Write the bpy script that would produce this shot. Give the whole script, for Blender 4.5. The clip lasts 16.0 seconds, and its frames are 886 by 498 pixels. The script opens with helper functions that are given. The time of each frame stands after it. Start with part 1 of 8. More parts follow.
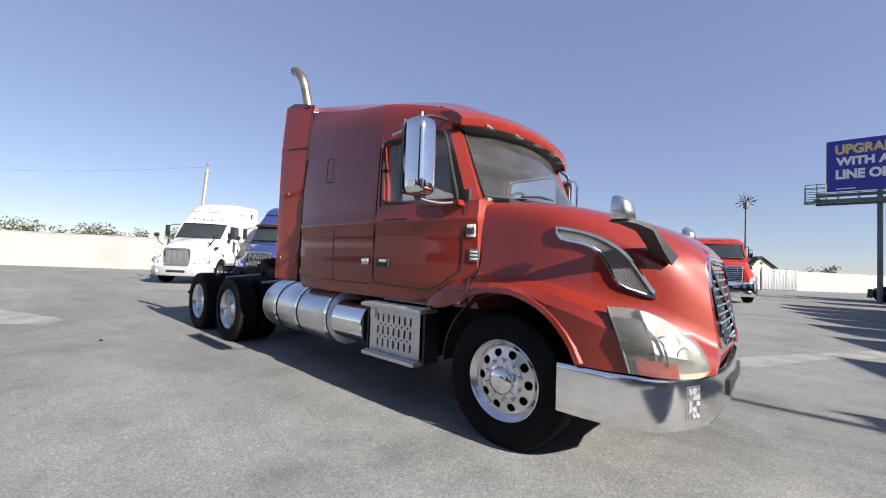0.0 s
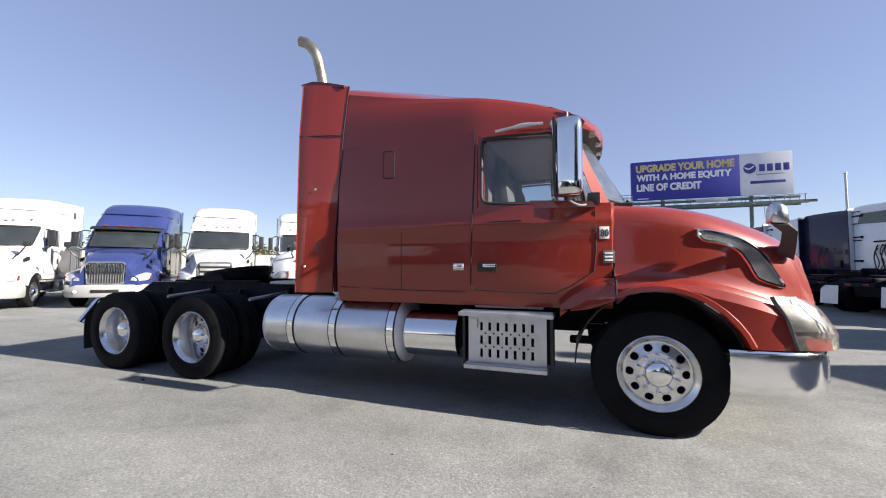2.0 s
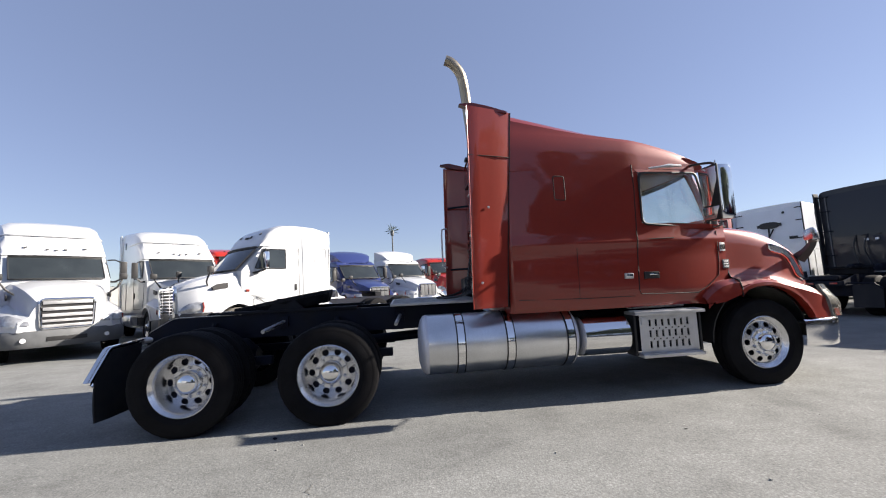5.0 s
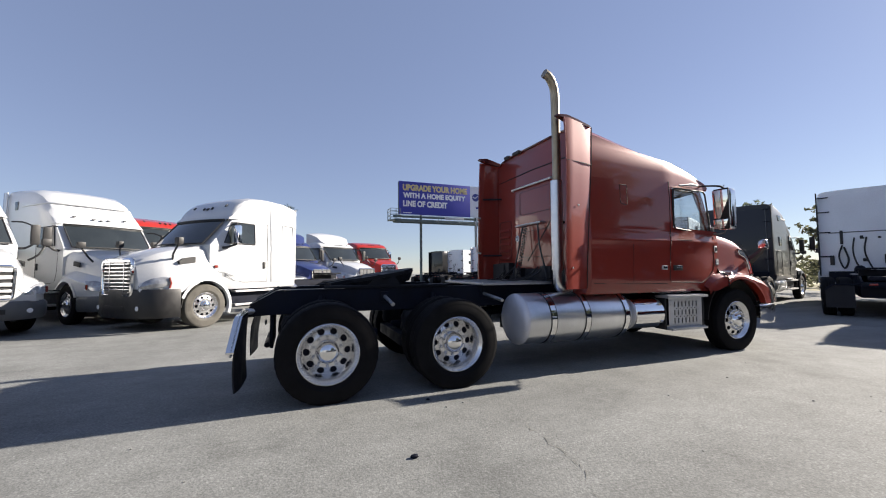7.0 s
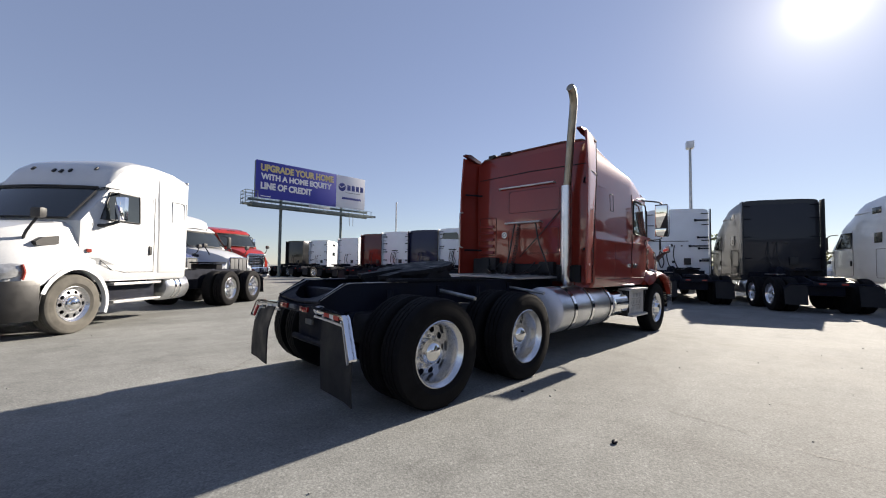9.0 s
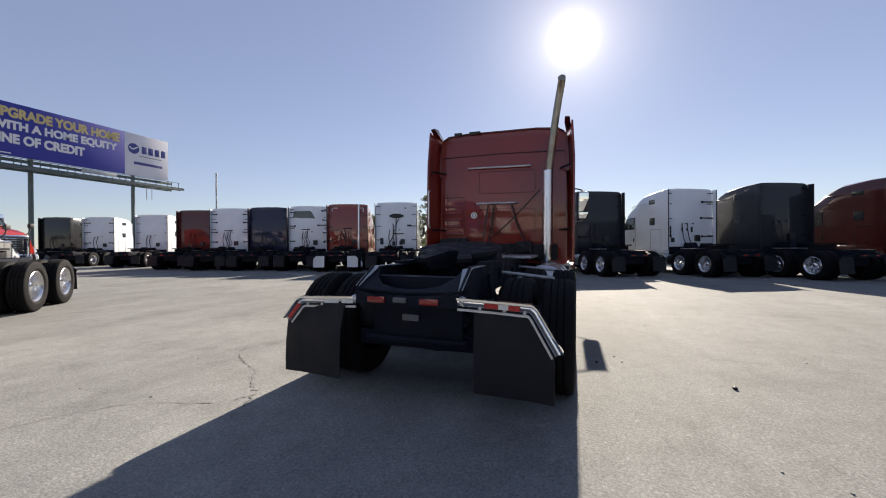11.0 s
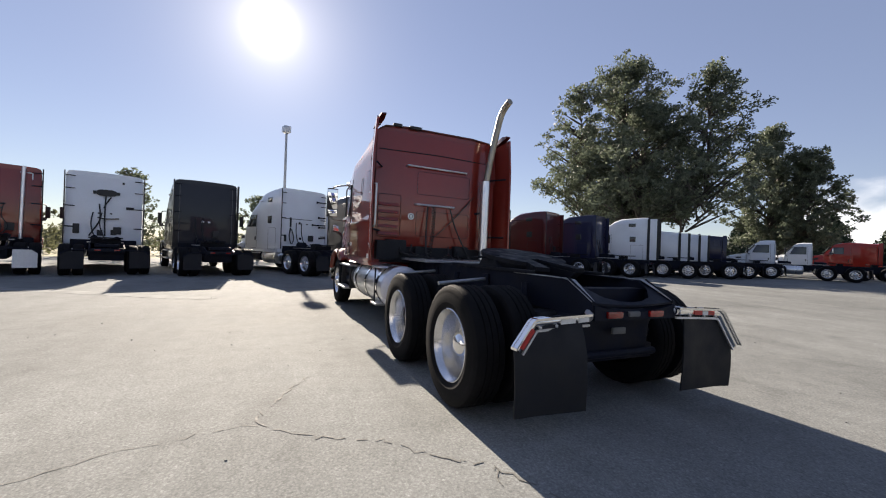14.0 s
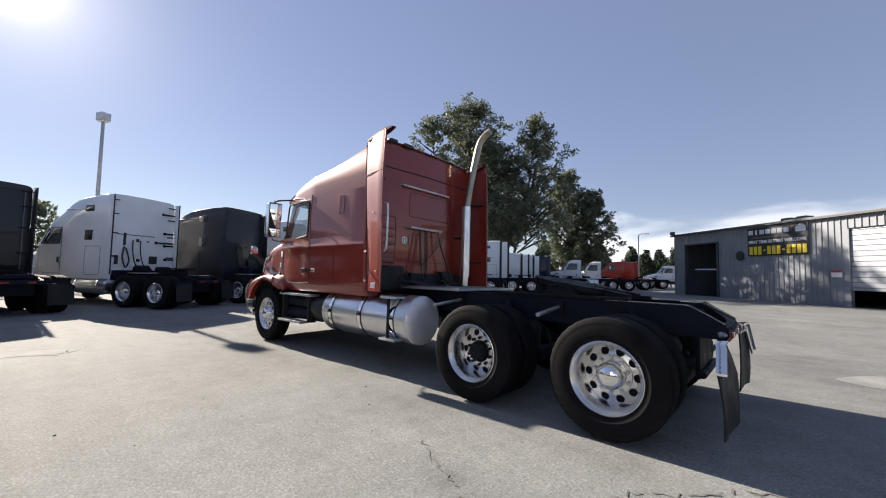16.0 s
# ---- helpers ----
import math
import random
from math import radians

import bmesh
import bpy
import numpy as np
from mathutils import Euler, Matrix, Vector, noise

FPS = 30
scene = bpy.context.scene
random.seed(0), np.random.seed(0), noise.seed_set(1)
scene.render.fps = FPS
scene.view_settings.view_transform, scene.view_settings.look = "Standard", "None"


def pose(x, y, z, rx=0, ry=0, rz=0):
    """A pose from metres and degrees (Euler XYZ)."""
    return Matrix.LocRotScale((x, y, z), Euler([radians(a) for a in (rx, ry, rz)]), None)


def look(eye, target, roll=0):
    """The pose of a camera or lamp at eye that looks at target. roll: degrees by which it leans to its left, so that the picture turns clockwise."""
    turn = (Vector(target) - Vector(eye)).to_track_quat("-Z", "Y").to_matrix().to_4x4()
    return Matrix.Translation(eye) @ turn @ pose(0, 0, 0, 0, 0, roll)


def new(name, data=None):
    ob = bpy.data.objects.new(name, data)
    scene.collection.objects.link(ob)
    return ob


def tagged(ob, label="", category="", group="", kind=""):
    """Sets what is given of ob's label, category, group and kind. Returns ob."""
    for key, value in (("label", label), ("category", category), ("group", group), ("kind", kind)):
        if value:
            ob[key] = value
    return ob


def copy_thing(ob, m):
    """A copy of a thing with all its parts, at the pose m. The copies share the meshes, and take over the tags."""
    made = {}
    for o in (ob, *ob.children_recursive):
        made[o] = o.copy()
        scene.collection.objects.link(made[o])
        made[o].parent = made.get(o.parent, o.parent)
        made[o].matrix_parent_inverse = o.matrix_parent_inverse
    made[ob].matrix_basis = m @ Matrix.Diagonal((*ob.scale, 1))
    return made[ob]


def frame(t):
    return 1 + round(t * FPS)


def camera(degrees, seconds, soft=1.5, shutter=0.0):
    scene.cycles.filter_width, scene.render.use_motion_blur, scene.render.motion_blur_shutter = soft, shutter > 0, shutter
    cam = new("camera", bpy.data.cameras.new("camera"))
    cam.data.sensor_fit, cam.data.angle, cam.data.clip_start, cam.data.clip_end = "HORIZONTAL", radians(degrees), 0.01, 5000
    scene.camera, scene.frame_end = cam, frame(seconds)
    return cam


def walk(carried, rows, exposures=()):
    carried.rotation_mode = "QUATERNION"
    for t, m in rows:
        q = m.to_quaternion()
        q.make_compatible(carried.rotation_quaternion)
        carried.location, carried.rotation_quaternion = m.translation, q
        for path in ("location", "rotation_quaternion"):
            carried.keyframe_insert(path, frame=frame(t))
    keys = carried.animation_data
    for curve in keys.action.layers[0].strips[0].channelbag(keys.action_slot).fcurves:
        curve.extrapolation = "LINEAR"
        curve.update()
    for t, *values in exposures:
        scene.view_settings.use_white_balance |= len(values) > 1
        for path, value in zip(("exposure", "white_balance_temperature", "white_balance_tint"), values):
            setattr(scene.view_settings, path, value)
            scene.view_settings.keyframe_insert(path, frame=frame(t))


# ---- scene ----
cam = camera(97.6, 16.0, soft=1.1)
PATH = [
    (0, (1.499, -3.487, 1.267), (0.178, -1.987, 1.345), 2.5),
    (0.5, (1.036, -3.769, 1.274), (-0.14, -2.154, 1.369), 2.2),
    (1, (0.488, -3.983, 1.271), (-0.533, -2.267, 1.382), 1.7),
    (1.5, (-0.025, -4.234, 1.264), (-0.873, -2.426, 1.377), 1.1),
    (2, (-0.528, -4.432, 1.242), (-1.202, -2.552, 1.346), 0.2),
    (2.5, (-1.087, -4.615, 1.259), (-1.606, -2.687, 1.37), -0.7),
    (3, (-1.611, -4.791, 1.286), (-1.992, -2.832, 1.425), -1.8),
    (3.5, (-2.204, -4.903, 1.286), (-2.439, -2.924, 1.46), -2.7),
    (4, (-2.795, -5.02, 1.286), (-2.875, -3.032, 1.484), -3.3),
    (4.5, (-3.374, -5.094, 1.258), (-3.296, -3.106, 1.461), -3.2),
    (7, (-6.365, -5.042, 1.217), (-5.64, -3.182, 1.34), -0.5),
    (7.5, (-6.914, -4.788, 1.204), (-5.999, -3.012, 1.311), 0.6),
    (8, (-7.428, -4.546, 1.205), (-6.342, -2.869, 1.305), 1.5),
    (8.5, (-7.931, -4.143, 1.217), (-6.685, -2.581, 1.31), 1.2),
    (11, (-9.485, -1.242, 1.225), (-7.593, -0.593, 1.213), -0.4),
    (11.5, (-9.551, -0.612, 1.242), (-7.587, -0.239, 1.174), -0.1),
    (12, (-9.513, 0.07, 1.25), (-7.518, 0.174, 1.173), 0.2),
    (12.5, (-9.472, 0.735, 1.261), (-7.477, 0.592, 1.22), 0.7),
    (13, (-9.308, 1.373, 1.241), (-7.343, 1.001, 1.243), 1.5),
    (13.5, (-9.096, 2.001, 1.233), (-7.189, 1.399, 1.241), 2.2),
    (14, (-8.832, 2.559, 1.253), (-7.014, 1.726, 1.254), 2.0),
    (14.5, (-8.441, 3.094, 1.298), (-6.733, 2.053, 1.31), 1.4),
    (15, (-8.042, 3.578, 1.319), (-6.45, 2.368, 1.365), 1.3),
    (15.5, (-7.579, 3.997, 1.298), (-6.118, 2.633, 1.385), 1.4),
    (16, (-7.102, 4.398, 1.296), (-5.796, 2.888, 1.418), 1.2),
]
EXPOSURES = [(0.0, 1.36, 6950, 13), (2.5, 1.58, 7150, 13), (4.5, 1.47, 7150, 13), (8.5, 1.26, 7400, 12), (11.0, 1.26, 7650, 13), (13.5, 1.31, 7650, 13), (16.0, 1.31, 7450, 13)]
walk(cam, [(t, look(eye, target, roll)) for t, eye, target, roll in PATH], EXPOSURES)

# ---- light ----
SUN_AZ, SUN_EL = 0.3, 26.8
world = bpy.data.worlds.new("sky")
scene.world = world
world.use_nodes = True
wn, wl = world.node_tree.nodes, world.node_tree.links
wn.clear()
w_out, w_bg, w_sky = wn.new("ShaderNodeOutputWorld"), wn.new("ShaderNodeBackground"), wn.new("ShaderNodeTexSky")
w_sky.sky_type, w_sky.sun_disc = "NISHITA", False
w_sky.sun_elevation, w_sky.sun_rotation = radians(SUN_EL), radians(90 - SUN_AZ)
w_sky.air_density, w_sky.dust_density, w_sky.ozone_density, w_sky.altitude = 1.0, 0.06, 3.5, 30
w_bg.inputs["Strength"].default_value = 0.061
w_haze = wn.new("ShaderNodeHueSaturation")
w_haze.inputs["Hue"].default_value, w_haze.inputs["Saturation"].default_value = 0.514, 0.88
wl.new(w_sky.outputs[0], w_haze.inputs["Color"])
w_even = wn.new("ShaderNodeMix")
w_even.data_type, w_even.inputs["Factor"].default_value = "RGBA", 0.46
w_even.inputs["B"].default_value = (1.68, 2.48, 4.42, 1)
wl.new(w_haze.outputs[0], w_even.inputs["A"])
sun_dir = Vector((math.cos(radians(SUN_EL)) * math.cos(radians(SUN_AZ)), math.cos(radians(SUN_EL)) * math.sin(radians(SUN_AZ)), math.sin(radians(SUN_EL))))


def sky_math(op, a, b=0.0):
    n = wn.new("ShaderNodeMath")
    n.operation = op
    for i, v in enumerate((a, b)):
        if isinstance(v, (int, float)):
            n.inputs[i].default_value = v
        else:
            wl.new(v, n.inputs[i])
    return n.outputs[0]


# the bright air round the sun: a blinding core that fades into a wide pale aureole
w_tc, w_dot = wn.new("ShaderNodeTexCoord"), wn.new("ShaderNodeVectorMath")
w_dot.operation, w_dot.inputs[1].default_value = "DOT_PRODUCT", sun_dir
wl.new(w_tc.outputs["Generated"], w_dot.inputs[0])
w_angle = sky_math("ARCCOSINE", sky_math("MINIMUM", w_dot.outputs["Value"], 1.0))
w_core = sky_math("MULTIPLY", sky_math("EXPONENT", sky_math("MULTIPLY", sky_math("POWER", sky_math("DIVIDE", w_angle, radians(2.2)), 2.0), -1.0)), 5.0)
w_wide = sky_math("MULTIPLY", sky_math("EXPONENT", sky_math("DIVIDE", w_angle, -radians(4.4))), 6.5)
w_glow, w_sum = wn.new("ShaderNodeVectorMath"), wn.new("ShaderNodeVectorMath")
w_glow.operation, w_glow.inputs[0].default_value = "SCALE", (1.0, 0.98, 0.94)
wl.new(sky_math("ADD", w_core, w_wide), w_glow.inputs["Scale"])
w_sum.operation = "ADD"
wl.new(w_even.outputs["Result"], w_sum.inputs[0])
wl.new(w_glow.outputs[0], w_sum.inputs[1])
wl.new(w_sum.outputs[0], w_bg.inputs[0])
wl.new(w_bg.outputs[0], w_out.inputs[0])

sun_data = bpy.data.lights.new("sun", "SUN")
sun_data.energy, sun_data.angle, sun_data.color = 5.0, radians(0.55), (1.0, 0.972, 0.925)
sun = new("sun", sun_data)
sun.matrix_world = look(sun_dir * 60, (0, 0, 0))


# ---- materials ----
def material(name, color, rough=0.5, metal=0.0, coat=0.0, vary=0.0, scale=4.0, bump=0.0, bump_scale=60.0, spec=0.5, fine=0.0, fine_scale=150.0):
    """A Principled material with colour variation at two scales and a fine relief."""
    m = bpy.data.materials.new(name)
    m.use_nodes = True
    nt = m.node_tree
    b = nt.nodes["Principled BSDF"]
    b.inputs["Base Color"].default_value = (*color, 1)
    b.inputs["Roughness"].default_value = rough
    b.inputs["Metallic"].default_value = metal
    b.inputs["Coat Weight"].default_value = coat
    b.inputs["Coat Roughness"].default_value = 0.04
    b.inputs["Specular IOR Level"].default_value = spec
    tc = nt.nodes.new("ShaderNodeTexCoord")
    last = None
    for amount, sc in ((vary, scale), (fine, fine_scale)):
        if not amount:
            continue
        n = nt.nodes.new("ShaderNodeTexNoise")
        n.inputs["Scale"].default_value, n.inputs["Detail"].default_value = sc, 5
        nt.links.new(tc.outputs["Object"], n.inputs["Vector"])
        r = nt.nodes.new("ShaderNodeMapRange")
        r.inputs["From Min"].default_value, r.inputs["From Max"].default_value = 0.3, 0.7
        r.inputs["To Min"].default_value, r.inputs["To Max"].default_value = 1 - amount, 1 + amount
        nt.links.new(n.outputs["Fac"], r.inputs["Value"])
        mx = nt.nodes.new("ShaderNodeMix")
        mx.data_type, mx.blend_type = "RGBA", "MULTIPLY"
        mx.inputs["Factor"].default_value = 1.0
        if last:
            nt.links.new(last, mx.inputs["A"])
        else:
            mx.inputs["A"].default_value = (*color, 1)
        nt.links.new(r.outputs[0], mx.inputs["B"])
        last = mx.outputs["Result"]
        rr = nt.nodes.new("ShaderNodeMapRange")
        rr.inputs["From Min"].default_value, rr.inputs["From Max"].default_value = 0.3, 0.7
        rr.inputs["To Min"].default_value, rr.inputs["To Max"].default_value = max(0.0, rough * (1 - amount)), min(1.0, rough * (1 + amount))
        nt.links.new(n.outputs["Fac"], rr.inputs["Value"])
        nt.links.new(rr.outputs[0], b.inputs["Roughness"])
    if last:
        nt.links.new(last, b.inputs["Base Color"])
    if bump:
        n = nt.nodes.new("ShaderNodeTexNoise")
        n.inputs["Scale"].default_value, n.inputs["Detail"].default_value = bump_scale, 4
        nt.links.new(tc.outputs["Object"], n.inputs["Vector"])
        bp = nt.nodes.new("ShaderNodeBump")
        bp.inputs["Strength"].default_value, bp.inputs["Distance"].default_value = bump, 0.01
        nt.links.new(n.outputs["Fac"], bp.inputs["Height"])
        nt.links.new(bp.outputs[0], b.inputs["Normal"])
    return m


def glass(name, color, rough=0.02, dust=0.0):
    """Thin tinted glass: a mix of a sharp reflection and a clear tinted view, by the angle."""
    m = bpy.data.materials.new(name)
    m.use_nodes = True
    nt = m.node_tree
    nt.nodes.clear()
    out, mix, fr = nt.nodes.new("ShaderNodeOutputMaterial"), nt.nodes.new("ShaderNodeMixShader"), nt.nodes.new("ShaderNodeMapRange")
    lw, pw = nt.nodes.new("ShaderNodeLayerWeight"), nt.nodes.new("ShaderNodeMath")
    pw.operation, pw.inputs[1].default_value = "POWER", 4.0
    nt.links.new(lw.outputs["Facing"], pw.inputs[0])
    nt.links.new(pw.outputs[0], fr.inputs["Value"])
    tr, gl = nt.nodes.new("ShaderNodeBsdfTransparent"), nt.nodes.new("ShaderNodeBsdfGlossy")
    lw.inputs["Blend"].default_value = 0.5
    fr.inputs["To Min"].default_value, fr.inputs["To Max"].default_value = 0.05, 0.9
    tr.inputs["Color"].default_value = (*color, 1)
    gl.inputs["Roughness"].default_value = rough
    nt.links.new(fr.outputs[0], mix.inputs[0])
    nt.links.new(tr.outputs[0], mix.inputs[1])
    nt.links.new(gl.outputs[0], mix.inputs[2])
    last = mix.outputs[0]
    if dust:
        film, spots, amount, grime = nt.nodes.new("ShaderNodeBsdfDiffuse"), nt.nodes.new("ShaderNodeTexNoise"), nt.nodes.new("ShaderNodeMapRange"), nt.nodes.new("ShaderNodeMixShader")
        film.inputs["Color"].default_value = (0.62, 0.61, 0.58, 1)
        spots.inputs["Scale"].default_value, spots.inputs["Detail"].default_value = 5.0, 6
        amount.inputs["From Min"].default_value, amount.inputs["From Max"].default_value = 0.3, 0.7
        amount.inputs["To Min"].default_value, amount.inputs["To Max"].default_value = dust * 0.6, dust * 1.4
        nt.links.new(spots.outputs["Fac"], amount.inputs["Value"])
        nt.links.new(amount.outputs[0], grime.inputs[0])
        nt.links.new(last, grime.inputs[1])
        nt.links.new(film.outputs[0], grime.inputs[2])
        last = grime.outputs[0]
    nt.links.new(last, out.inputs[0])
    return m


def foliage(name, color):
    """Leaves: dull green that varies leaf by leaf and lets some light through."""
    m = material(name, color, 0.6, vary=0.35, scale=0.8)
    nt = m.node_tree
    b = nt.nodes["Principled BSDF"]
    out = nt.nodes["Material Output"]
    geo = nt.nodes.new("ShaderNodeNewGeometry")
    hsv = nt.nodes.new("ShaderNodeHueSaturation")
    mr = nt.nodes.new("ShaderNodeMapRange")
    mr.inputs["To Min"].default_value, mr.inputs["To Max"].default_value = 0.7, 1.3
    nt.links.new(geo.outputs["Random Per Island"], mr.inputs["Value"])
    nt.links.new(mr.outputs[0], hsv.inputs["Value"])
    nt.links.new(b.inputs["Base Color"].links[0].from_socket, hsv.inputs["Color"])
    nt.links.new(hsv.outputs[0], b.inputs["Base Color"])
    tl, mix = nt.nodes.new("ShaderNodeBsdfTranslucent"), nt.nodes.new("ShaderNodeMixShader")
    nt.links.new(hsv.outputs[0], tl.inputs["Color"])
    mix.inputs[0].default_value = 0.42
    nt.links.new(b.outputs[0], mix.inputs[1])
    nt.links.new(tl.outputs[0], mix.inputs[2])
    nt.links.new(mix.outputs[0], out.inputs[0])
    return m


def paint(name, color, rough=0.32, coat=0.9, vary=0.05, metal=0.0):
    m = material(name, color, rough, metal, coat, vary, 1.3, 0.015, 3.0, 0.5, 0.03, 30)
    m.node_tree.nodes["Principled BSDF"].inputs["Coat IOR"].default_value = 1.43
    m.node_tree.nodes["Principled BSDF"].inputs["Specular IOR Level"].default_value = 0.2
    return m


